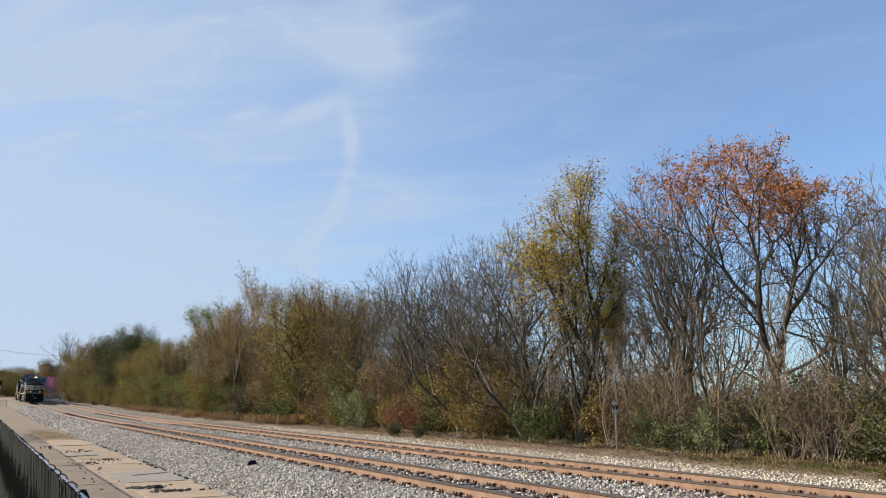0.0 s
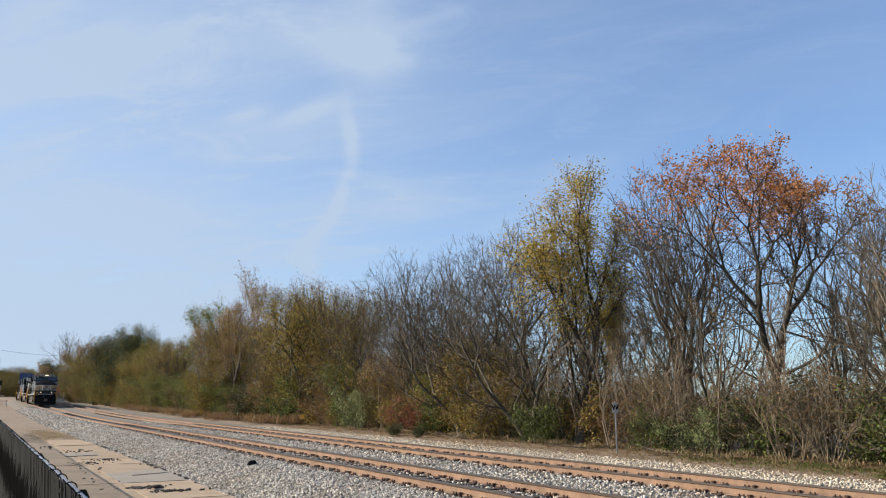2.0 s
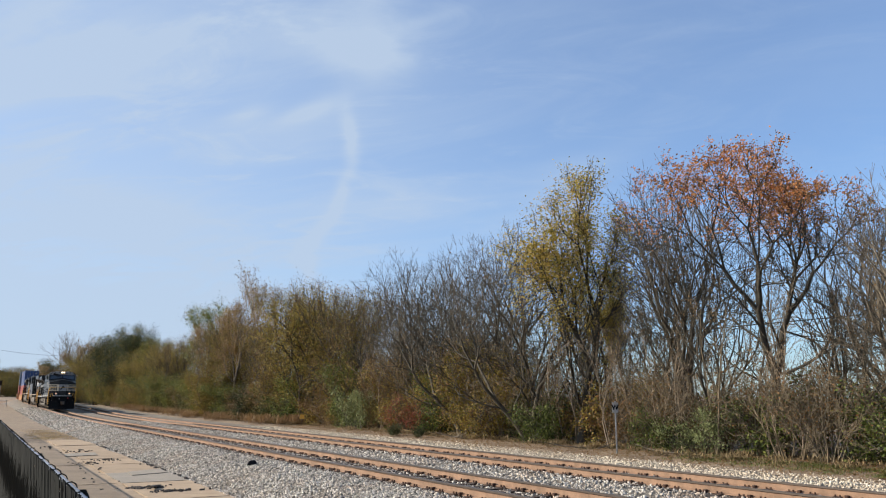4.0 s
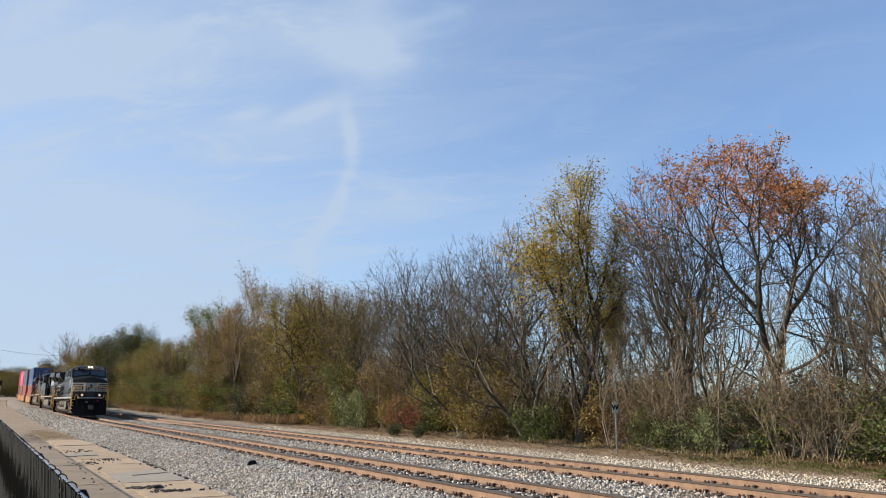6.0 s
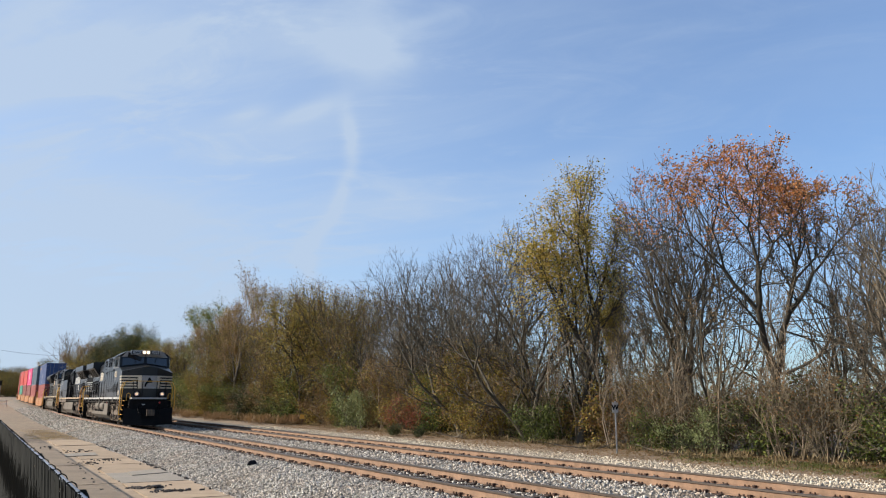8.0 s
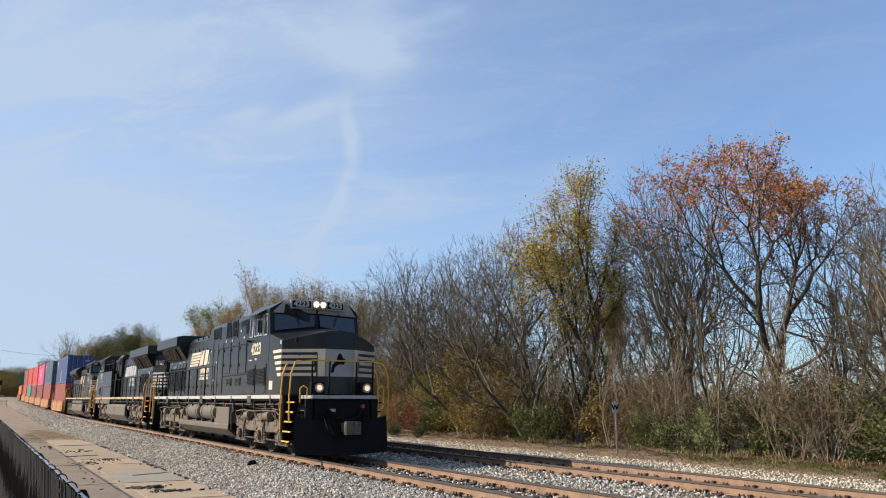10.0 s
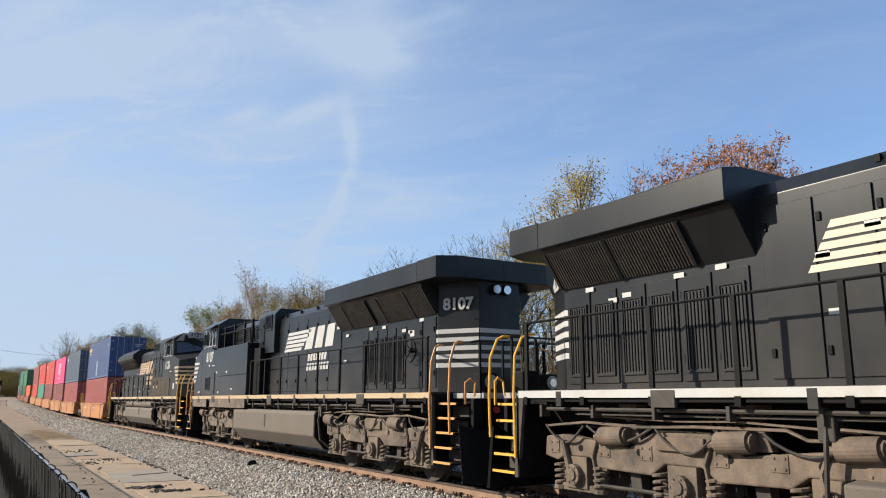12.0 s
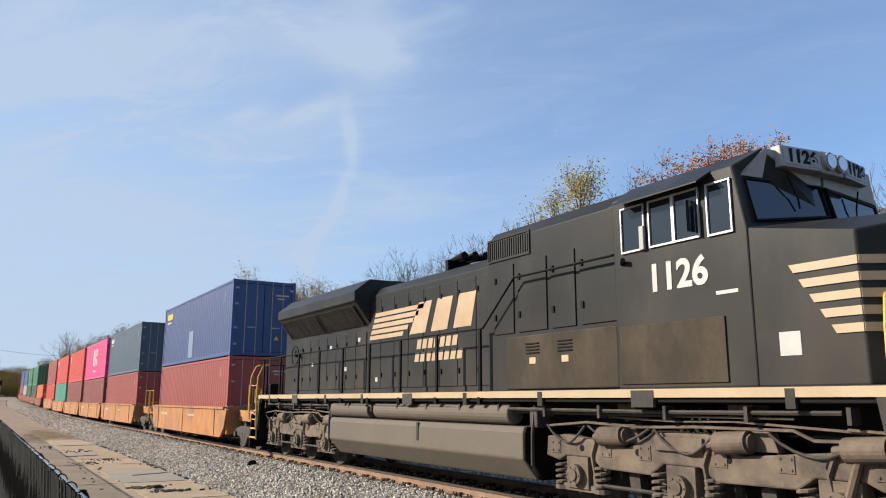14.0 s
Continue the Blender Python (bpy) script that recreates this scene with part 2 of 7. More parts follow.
TWIG = mat("dry_twigs", (0.150, 0.118, 0.074), 0.9, var=0.35, scale=4, tint=(0.085, 0.066, 0.042), tint_scale=1.0, obj=0.25)
PIPE = mat("galvanised_pipe", (0.20, 0.23, 0.275), 0.6, metal=0.0, var=0.12, scale=6)
WIRE = mat("dark_coated_wire", (0.009, 0.0105, 0.0098), 0.8, var=0.3, spec=0.1)
GRAVEL = mat("pale_gravel", (0.50, 0.44, 0.35), 0.9, var=0.25, scale=6, island=0.4, tint=(0.38, 0.30, 0.21), tint_scale=0.5, fine=0.2)
LEAF = dict(
    orange=leaf_mat("rust_oak_leaf", (0.42, 0.150, 0.052), (0.33, 0.175, 0.070)),
    yellow=leaf_mat("yellow_green_leaf", (0.319, 0.295, 0.064), (0.495, 0.319, 0.072)),
    olive=leaf_mat("olive_leaf", (0.148, 0.140, 0.028), (0.327, 0.226, 0.044)),
    brown=leaf_mat("brown_leaf", (0.212, 0.110, 0.044), (0.138, 0.094, 0.040)),
    green=leaf_mat("green_leaf", (0.079, 0.121, 0.026), (0.168, 0.185, 0.042)),
    dark=leaf_mat("evergreen_leaf", (0.026, 0.039, 0.014), (0.072, 0.079, 0.026)),
    red=leaf_mat("red_leaf", (0.275, 0.065, 0.036), (0.174, 0.080, 0.043)),
    pale=leaf_mat("pale_leaf", (0.246, 0.275, 0.123), (0.174, 0.203, 0.080)),
    tan=leaf_mat("tan_leaf", (0.297, 0.184, 0.089), (0.226, 0.148, 0.074)),
    straw=leaf_mat("dry_grass", (0.42, 0.32, 0.17), (0.34, 0.25, 0.13)),
)


# ---- mesh tools ----
class Mesh:
    """Collects vertices and faces of one part."""

    def __init__(self):
        self.v, self.f = [], []

    def add(self, verts, faces):
        k = len(self.v)
        self.v.extend(tuple(p) for p in verts)
        self.f.extend(tuple(i + k for i in q) for q in faces)
        return self

    def box(self, x0, x1, y0, y1, z0, z1):
        x0, x1, y0, y1, z0, z1 = min(x0, x1), max(x0, x1), min(y0, y1), max(y0, y1), min(z0, z1), max(z0, z1)
        return self.add([(x, y, z) for z in (z0, z1) for y in (y0, y1) for x in (x0, x1)],
                        [(0, 2, 3, 1), (4, 5, 7, 6), (0, 1, 5, 4), (2, 6, 7, 3), (0, 4, 6, 2), (1, 3, 7, 5)])

    def prism(self, axis, poly, a, b):
        """Extrudes a polygon; axis x: (y, z) points, y: (x, z), z: (x, y)."""
        def place(p, s):
            return {"x": (s, p[0], p[1]), "y": (p[0], s, p[1]), "z": (p[0], p[1], s)}[axis]
        n = len(poly)
        return self.add([place(p, a) for p in poly] + [place(p, b) for p in poly],
                        [tuple(range(n)), tuple(range(2 * n - 1, n - 1, -1))] + [(i, i + n, (i + 1) % n + n, (i + 1) % n) for i in range(n)])

    def hull(self, lower, upper):
        n = len(lower)
        return self.add(list(lower) + list(upper), [tuple(range(n - 1, -1, -1)), tuple(range(n, 2 * n))] + [(i, (i + 1) % n, (i + 1) % n + n, i + n) for i in range(n)])

    def tube(self, pts, r, n=6, r2=None):
        """A round bar along points."""
        pts = [Vector(p) for p in pts]
        rings = []
        m = len(pts)
        ref = None
        for i, p in enumerate(pts):
            d = (pts[min(i + 1, m - 1)] - pts[max(i - 1, 0)]).normalized()
            if ref is None:
                ref = Vector((0, 0, 1)) if abs(d.z) < 0.9 else Vector((1, 0, 0))
            u = d.cross(ref).normalized()
            ref = u.cross(d).normalized()
            rr = r if r2 is None else r + (r2 - r) * i / (m - 1)
            rings += [p + u * (rr * math.cos(k * math.tau / n)) + ref * (rr * math.sin(k * math.tau / n)) for k in range(n)]
        faces = [tuple(range(n - 1, -1, -1)), tuple(range((m - 1) * n, m * n))]
        for i in range(m - 1):
            for k in range(n):
                a, c = i * n + k, i * n + (k + 1) % n
                faces.append((a, c, c + n, a + n))
        return self.add(rings, faces)

    def data(self, name, material, smooth=False):
        me = bpy.data.meshes.new(name)
        me.from_pydata(self.v, [], self.f)
        me.validate()
        bm = bmesh.new()
        bm.from_mesh(me)
        bmesh.ops.recalc_face_normals(bm, faces=bm.faces)
        bm.to_mesh(me)
        bm.free()
        me.materials.append(material)
        if smooth:
            me.polygons.foreach_set("use_smooth", [True] * len(me.polygons))
        return me


def part(name, m, material, parent=None, label="", bevel=0.0, smooth=False):
    ob = new(name, m.data(name, material, smooth) if isinstance(m, Mesh) else m)
    ob.parent = parent
    if bevel:
        mod = ob.modifiers.new("bevel", "BEVEL")
        mod.width, mod.segments, mod.limit_method, mod.angle_limit = bevel, 2, "ANGLE", radians(35)
    if label:
        tagged(ob, label)
    return ob


def thing(name, label, category, group="", kind=""):
    return tagged(new(name), label, category, group, kind)


def big_mesh(name, verts, faces, material):
    """One mesh from arrays; faces all with the same count of corners."""
    verts, faces = np.asarray(verts, np.float32), np.asarray(faces, np.int32)
    me = bpy.data.meshes.new(name)
    me.vertices.add(len(verts))
    me.vertices.foreach_set("co", verts.ravel())
    n, k = faces.shape
    me.loops.add(n * k)
    me.loops.foreach_set("vertex_index", faces.ravel())
    me.polygons.add(n)
    me.polygons.foreach_set("loop_start", np.arange(0, n * k, k, dtype=np.int32))
    me.update(calc_edges=True)
    me.materials.append(material)
    return me


def lettering(name, text, size, material, parent, m, label="", thick=0.012, shear=0.0, wide=1.0):
    cu = bpy.data.curves.new(name, "FONT")
    cu.body, cu.size, cu.align_x, cu.align_y, cu.offset, cu.extrude, cu.shear = text, size, "CENTER", "CENTER", thick, 0.004, shear
    ob = bpy.data.objects.new(name, cu)
    scene.collection.objects.link(ob)
    me = bpy.data.meshes.new_from_object(ob.evaluated_get(bpy.context.evaluated_depsgraph_get()))
    bpy.data.objects.remove(ob)
    me.transform(Matrix.Diagonal((wide, 1, 1, 1)))
    me.transform(m)
    me.materials.clear()
    me.materials.append(material)
    return part(name, me, material, parent, label)


# ---- the line of the railway ----
BEND_Y, BEND_R = 190.0, 330.0
NEAR_X, FAR_X = 9.05, 13.62


def rise(y):
    """The line climbs gently in the distance."""
    t = max(0.0, y - 68.0)
    return 0.00016 * t * t if t < 40 else 0.256 + 0.0128 * (t - 40)


def on_line(s, off=0.0, centre=NEAR_X):
    """Place and heading at s metres along the line, off metres across it."""
    if s <= BEND_Y:
        return Vector((centre + off, s, rise(s))), 0.0
    rad = BEND_R - (centre - NEAR_X)
    a = (s - BEND_Y) / BEND_R
    cx = centre + rad
    rr = rad - off
    return Vector((cx - rr * math.cos(a), BEND_Y + rr * math.sin(a), rise(s))), -a


def line_steps(s0, s1):
    s, out = s0, []
    while s < s1:
        out.append(s)
        s += 6.0 if s < BEND_Y else 5.0
    return out + [s1]


# ---- ground ----
def ground_z(x, y):
    base = -0.62 + rise(y)
    t = min(1.0, max(0.0, (x - 16.0) / 6.0))
    return base + 0.30 * t * t * (3 - 2 * t)


BED = [(-3.55, -0.60), (-2.35, -0.26), (-1.38, -0.190), (-0.95, -0.212), (-0.5, -0.212), (0.5, -0.212), (0.95, -0.212), (1.38, -0.190), (2.3, -0.235), (3.2, -0.190), (3.65, -0.212), (4.07, -0.212), (5.07, -0.212), (5.5, -0.212), (5.95, -0.190), (6.9, -0.25), (8.6, -0.40), (11.2, -0.42)]


def build_ground():
    xs = [-3000, -1200, -400, -120, -40, -15, -5, 0, 3, 6, 9, 12, 15] + [16 + i for i in range(0, 21, 2)] + [45, 60, 90, 150, 400, 1200, 3000]
    ys = [-3000, -1000, -300, -100, -40, -10, 0, 10, 20, 30, 40, 50, 60, 70, 80, 90, 100, 110, 120, 140, 160, 190, 220, 260, 300, 360, 430, 500, 700, 1200, 3000]
    v, f = [], []
    for y in ys:
        for x in xs:
            v.append((x, y, ground_z(x, min(y, 500))))
    n = len(xs)
    for j in range(len(ys) - 1):
        for i in range(n - 1):
            f.append((j * n + i, j * n + i + 1, (j + 1) * n + i + 1, (j + 1) * n + i))
    tagged(new("ground", big_mesh("ground", v, f, EARTH)), "bare dry earth with leaf litter and thin grass", "ground", kind="structure")
    # ballast bed under both tracks
    prof = BED
    v, f = [], []
    st = line_steps(-60, 420)
    for s in st:
        for o, z in prof:
            p, _ = on_line(s, o)
            v.append((p.x, p.y, p.z + z))
    n = len(prof)
    for j in range(len(st) - 1):
        for i in range(n - 1):
            f.append((j * n + i, j * n + i + 1, (j + 1) * n + i + 1, (j + 1) * n + i))
    tagged(new("ballast_bed", big_mesh("ballast_bed", v, f, BALLAST)), "grey crushed-stone ballast bed under two tracks", "ballast", kind="structure")


build_ground()

RAIL_PROFILE = [(-0.075, -0.178), (0.075, -0.178), (0.075, -0.166), (0.012, -0.145), (0.010, -0.045), (0.036, -0.035), (0.036, -0.006), (0.028, 0.0), (-0.028, 0.0), (-0.036, -0.006), (-0.036, -0.035), (-0.010, -0.045), (-0.012, -0.145), (-0.075, -0.166)]


def build_rail(parent, centre, off):
    web, head = Mesh(), Mesh()
    st = line_steps(-60, 420)
    for m, prof in ((web, RAIL_PROFILE[:6] + RAIL_PROFILE[10:]), (head, [(0.037, -0.036), (0.037, -0.006), (0.028, 0.001), (-0.028, 0.001), (-0.037, -0.006), (-0.037, -0.036)])):
        n = len(prof)
        vs, fs = [], []
        for s in st:
            for o, z in prof:
                p, _ = on_line(s, off + o, centre)
                vs.append((p.x, p.y, p.z + z))
        for j in range(len(st) - 1):
            for i in range(n):
                k = (i + 1) % n
                fs.append((j * n + i, j * n + k, (j + 1) * n + k, (j + 1) * n + i))
        m.add(vs, fs)
    r = part("rail", web, RUST, parent)
    part("rail_head", head, RAILHEAD, r, "worn bright running surface")


def build_track(centre, label):
    t = thing("track", label, "railway track", "railway tracks", "structure")
    for o in (-0.7545, 0.7545):
        build_rail(t, centre, o)
    return t


TRACK_NEAR = build_track(NEAR_X, "rusty steel rails spiked to dark timber sleepers in pale ballast")
TRACK_FAR = build_track(FAR_X, "second pair of rusty rails on dark timber sleepers beyond the first")


# ---- trees ----
def grow(rng, height, levels, spread, lean=(0, 0), stems=1, base_r=0.16, up=0.25, first=0.3, wob=0.16, shrub=False):
    """Branches as a list of (points, radius at start, radius at end, level)."""
    out = []

    def branch(p, d, length, r, lev):
        n = ((4, 3, 2, 1, 1) if shrub else (7, 5, 4, 2, 1))[min(lev, 4)]
        pts, dirs = [p.copy()], [d.copy()]
        for _ in range(n):
            d = (d + Vector((rng.gauss(0, wob), rng.gauss(0, wob), rng.gauss(0, wob * 0.6) + up * (0.16 if lev else 0.08)))).normalized()
            p = p + d * (length / n)
            pts.append(p.copy())
            dirs.append(d.copy())
        r_end = max(0.0055, r * (0.30 if lev < 2 else 0.4))
        out.append((pts, r, r_end, lev))
        if lev + 1 >= len(levels) + 1 or lev >= len(levels):
            return
        count, ratio = levels[lev]
        count = max(1, round(count * rng.uniform(0.75, 1.25)))
        lo = first if lev == 0 else 0.22
        for k in range(count):
            f = lo + (1 - lo) * ((k + rng.random()) / count)
            i = min(n - 1, int(f * n))
            q = pts[i].lerp(pts[i + 1], f * n - i)
            dd = dirs[i + 1]
            side = dd.orthogonal().normalized()
            side.rotate(Matrix.Rotation(rng.uniform(0, math.tau), 3, dd))
            ang = radians(rng.uniform(28, 66)) * spread
            nd = (dd * math.cos(ang) + side * math.sin(ang)).normalized()
            ln = length * ratio * rng.uniform(0.7, 1.2) * (1.15 - 0.55 * f if lev == 0 else 1 - 0.35 * f)
            rr = max(0.0075, (r + (r_end - r) * f) * rng.uniform(0.46, 0.64))
            branch(q, nd, ln, rr, lev + 1)

    for k in range(stems):
        a = rng.uniform(0, math.tau)
        off = (0.35 if shrub else 0.22) * (stems > 1)
        p = Vector((math.cos(a) * off * rng.random() * 1.5, math.sin(a) * off * rng.random() * 1.5, -0.25))
        tilt = (rng.uniform(0.1, 0.55) if shrub else rng.uniform(0.02, 0.24)) * (stems > 1)
        d = Vector((math.cos(a) * tilt + lean[0], math.sin(a) * tilt + lean[1], 1)).normalized()
        branch(p, d, height * (rng.uniform(0.55, 1.0) if k else 0.86), base_r * (rng.uniform(0.6, 0.95) if k else 1), 0)
    return out


def fork(rng, height, depth=6, trunk=0.27, ratio=0.78, spread=1.0, lean=(0, 0), stems=1, base_r=0.2, up=0.08, wob=0.10, thin=0.62, side=1.7):
    """A crown that forks again and again, with side shoots; rows as in grow()."""
    out = []

    def limb(p, d, length, r, lev):
        n = (5, 4, 3, 3, 2, 2, 1, 1)[lev]
        pts = [p.copy()]
        for _ in range(n):
            d = (d + Vector((rng.gauss(0, wob), rng.gauss(0, wob), rng.gauss(0, wob) + up))).normalized()
            p = p + d * (length / n)
            pts.append(p.copy())
        r_end = max(0.006, r * 0.74)
        out.append((pts, r, r_end if lev < depth else 0.005, lev))
        if lev >= depth:
            return
        k = 3 if rng.random() < 0.34 else 2
        a0 = rng.uniform(0, math.tau)
        base = d.orthogonal().normalized()
        for i in range(k):
            sd = base.copy()
            sd.rotate(Matrix.Rotation(a0 + i * math.tau / k + rng.uniform(-0.4, 0.4), 3, d))
            ang = radians(rng.uniform(14, 38)) * spread
            limb(p, (d * math.cos(ang) + sd * math.sin(ang)).normalized(), length * ratio * rng.uniform(0.78, 1.15), max(0.0075, r * thin * rng.uniform(0.85, 1.15)), lev + 1)
        for _ in range(int(side + rng.random()) if lev else 1 + int(side > 1.5)):
            i = rng.randrange(max(1, n // 2), n + 1)
            sd = base.copy()
            sd.rotate(Matrix.Rotation(rng.uniform(0, math.tau), 3, d))
            ang = radians(rng.uniform(35, 68)) * spread
            step = min(depth, lev + rng.choice((2, 2, 3)))
            limb(pts[i], (d * math.cos(ang) + sd * math.sin(ang)).normalized(), length * ratio * ratio * rng.uniform(0.7, 1.1), max(0.0075, r * thin * thin), step)

    for k in range(stems):
        a = k * math.tau / stems + rng.uniform(-0.6, 0.6)
        tilt = rng.uniform(0.16, 0.40) if stems > 1 else 0.0
        d = Vector((math.cos(a) * tilt + lean[0], math.sin(a) * tilt + lean[1], 1)).normalized()
        limb(Vector((math.cos(a) * 0.15 * (stems > 1), math.sin(a) * 0.15 * (stems > 1), -0.25)), d, height * trunk * rng.uniform(0.85, 1.15), base_r, 0)
    return out


def wood_mesh(name, branches, material):
    V, F = [], []
    k = 0
    for pts, r0, r1, lev in branches:
        n = (7, 5, 4, 3, 3)[min(lev, 4)]
        m = len(pts)
        ref = None
        for i, p in enumerate(pts):
            d = (pts[min(i + 1, m - 1)] - pts[max(i - 1, 0)]).normalized()
            if ref is None:
                ref = d.orthogonal()
            u = d.cross(ref).normalized()
            ref = u.cross(d)
            rr = r0 + (r1 - r0) * i / (m - 1)
            if lev == 0 and i == 0:
                rr *= 1.35
            for j in range(n):
                a = j * math.tau / n
                V.append(p + u * (rr * math.cos(a)) + ref * (rr * math.sin(a)))
        for i in range(m - 1):
            for j in range(n):
                F.append((k + i * n + j, k + i * n + (j + 1) % n, k + (i + 1) * n + (j + 1) % n, k + (i + 1) * n + j))
        k += m * n
    me = big_mesh(name, [tuple(v) for v in V], F, material)
    me.polygons.foreach_set("use_smooth", [True] * len(me.polygons))
    return me


def leaf_mesh(name, rng, branches, material, count, size, lev_min, keep=None, jitter=0.12):
    """Single folded leaves on the outer twigs; keep(point) gives the chance that a leaf is left there."""
    tufts = [pts for pts, _, _, lev in branches if lev >= lev_min]
    tufts = [pts for pts in tufts if rng.random() < 0.5] or tufts
    seats = [(a, b) for pts in tufts for a, b in zip(pts, pts[1:])]
    nr = np.random.RandomState(rng.randint(0, 10 ** 6))
    C = []
    tries = 0
    while len(C) < count and tries < count * 8:
        tries += 1
        a, b = seats[rng.randrange(len(seats))]
        p = a.lerp(b, rng.random())
        if keep and rng.random() > keep(p):
            continue
        C.append((p.x, p.y, p.z))
    C = np.array(C) + nr.normal(0, jitter, (len(C), 3))
    n = len(C)
    d = nr.normal(0, 1, (n, 3)); d /= np.linalg.norm(d, axis=1)[:, None]
    e = np.cross(d, nr.normal(0, 1, (n, 3))); e /= np.linalg.norm(e, axis=1)[:, None]
    up = np.cross(d, e)
    s = size * nr.uniform(0.6, 1.3, n)[:, None]
    V = np.stack([C, C + d * s * 0.55 + e * s * 0.36 + up * s * 0.10, C + d * s * 1.1, C + d * s * 0.5 - e * s * 0.36 + up * s * 0.10], 1).reshape(-1, 3)
    return big_mesh(name, V, np.arange(4 * n).reshape(n, 4), material)


PROTO = {}


def make_tree(key, name, label, category, seed, bark, leaves, **g):
    """leaves: rows of (material, count, size, lowest level, keep, jitter)."""
    rng = random.Random(seed)
    dims = g.pop("dims", None)
    br = (fork if g.pop("forked", False) else grow)(rng, **g)
    if dims:                                             # bring the crown to its full height and reach
        zs = max(q.z for pts, *_ in br for q in pts)
        rs = sorted(math.hypot(q.x, q.y) for pts, *_ in br for q in pts)
        kz, kr = dims[0] / zs, dims[1] / rs[int(len(rs) * 0.90)]
        top = [q for pts, *_ in br for q in pts if q.z > zs * 0.55]
        cx, cy = sum(q.x for q in top) / len(top), sum(q.y for q in top) / len(top)
        if not g.get("lean"):
            br = [([Vector((q.x - cx * q.z / zs, q.y - cy * q.z / zs, q.z)) for q in pts], r0, r1, lev) for pts, r0, r1, lev in br]
        br = [([Vector((q.x * kr, q.y * kr, q.z * kz)) for q in pts], r0, r1, lev) for pts, r0, r1, lev in br]
    ob = thing(name, label, category)
    part("trunk" if category == "tree" else "bush_wood", wood_mesh("trunk", br, bark), bark, ob)
    for i, (m, count, size, lev, keep, jit) in enumerate(leaves):
        part("crown" if category == "tree" else "foliage", leaf_mesh("crown", rng, br, LEAF[m], count, size, lev, keep, jit), bark, ob)
    PROTO[key] = [ob, False]


def plant(key, x, y, turn=0.0, size=1.0, wide=1.0, label="", group="", z=None):
    ob, used = PROTO[key]
    m = pose(x, y, ground_z(x, min(y, 500)) if z is None else z, 0, 0, turn)
    if used:
        ob = copy_thing(ob, m)
    else:
        ob.matrix_basis = m
        PROTO[key][1] = True
    ob.scale = (size * wide, size * wide, size)
    if label:
        tagged(ob, label)
    if group:
        tagged(ob, group=group)
    return ob


def top_only(z0, z1):
    return lambda p: min(1.0, max(0.02, (p.z - z0) / (z1 - z0)))


make_tree("oak", "oak_tree", "spreading oak with rust-orange leaves clinging to its crown", "tree", 221, BARK2,
          [("orange", 13500, 0.080, 4, lambda p: 0.0 if p.z < 7.4 else min(1.0, (p.z - 7.4) / 2.6), 0.11), ("brown", 2200, 0.075, 4, top_only(4, 9), 0.1)],
          forked=True, height=11.6, depth=7, trunk=0.25, spread=1.18, base_r=0.20, dims=(11.7, 3.6), side=2.0)
make_tree("yellow", "tall_tree", "tall tree with thin yellow-green and tan autumn leaves", "tree", 319, BARK2,
          [("yellow", 19000, 0.080, 4, top_only(4.5, 9.5), 0.26), ("olive", 5000, 0.085, 4, top_only(2.5, 6.5), 0.22)],
          forked=True, height=13.2, depth=7, trunk=0.24, spread=0.98, base_r=0.18, dims=(13.4, 2.45), side=2.2)
make_tree("bare_a", "bare_tree", "leafless grey-brown tree with many fine twigs", "tree", 31, BARK2, [("brown", 900, 0.07, 5, None, 0.1)],
          forked=True, height=12.2, depth=7, trunk=0.25, base_r=0.14, stems=2, spread=1.08, dims=(12.4, 3.8))
make_tree("bare_b", "bare_tree", "leafless tree with leaning stems and fine twigs", "tree", 37, BARK2, [("tan", 700, 0.07, 5, None, 0.1)],
          forked=True, height=12.0, depth=6, trunk=0.27, base_r=0.14, stems=3, spread=1.05, lean=(-0.10, 0.30), dims=(12.3, 4.8), side=2.2)
make_tree("bare_c", "bare_tree", "leafless tree with upright limbs and grey bark", "tree", 41, BARK, [("brown", 1300, 0.07, 5, None, 0.1)],
          forked=True, height=11.0, depth=6, trunk=0.25, base_r=0.15, stems=2, spread=1.12, dims=(11.6, 3.6), side=2.3)
make_tree("olive", "broad_tree", "broad round-headed tree dense with olive and brown leaves", "tree", 53, BARK2,
          [("olive", 34000, 0.105, 3, None, 0.32), ("brown", 8000, 0.10, 3, None, 0.30)],
          forked=True, height=12.0, depth=6, trunk=0.20, base_r=0.17, stems=3, spread=1.15, dims=(12.3, 4.4))
make_tree("brownish", "thin_leaved_tree", "twiggy tree with sparse brown leaves", "tree", 59, BARK2,
          [("brown", 9000, 0.085, 4, None, 0.22), ("olive", 9000, 0.085, 4, None, 0.24)],
          forked=True, height=11.6, depth=6, trunk=0.22, base_r=0.14, stems=3, spread=1.05, dims=(11.6, 3.7))
make_tree("tan", "tan_tree", "tall tree with thin tan autumn leaves", "tree", 61, BARK,
          [("tan", 11000, 0.10, 4, top_only(2, 7), 0.24), ("olive", 3000, 0.10, 4, None, 0.24)],
          forked=True, height=13.2, depth=6, trunk=0.25, base_r=0.17, spread=1.0, dims=(13.4, 3.1), side=2.4)
make_tree("green", "green_tree", "upright tree with dull green leaves", "tree", 67, BARK2,
          [("green", 12000, 0.12, 3, None, 0.3), ("olive", 8000, 0.115, 3, None, 0.3)],
          forked=True, height=13.5, depth=6, trunk=0.22, base_r=0.17, spread=0.98, dims=(13.8, 3.0), side=2.0)
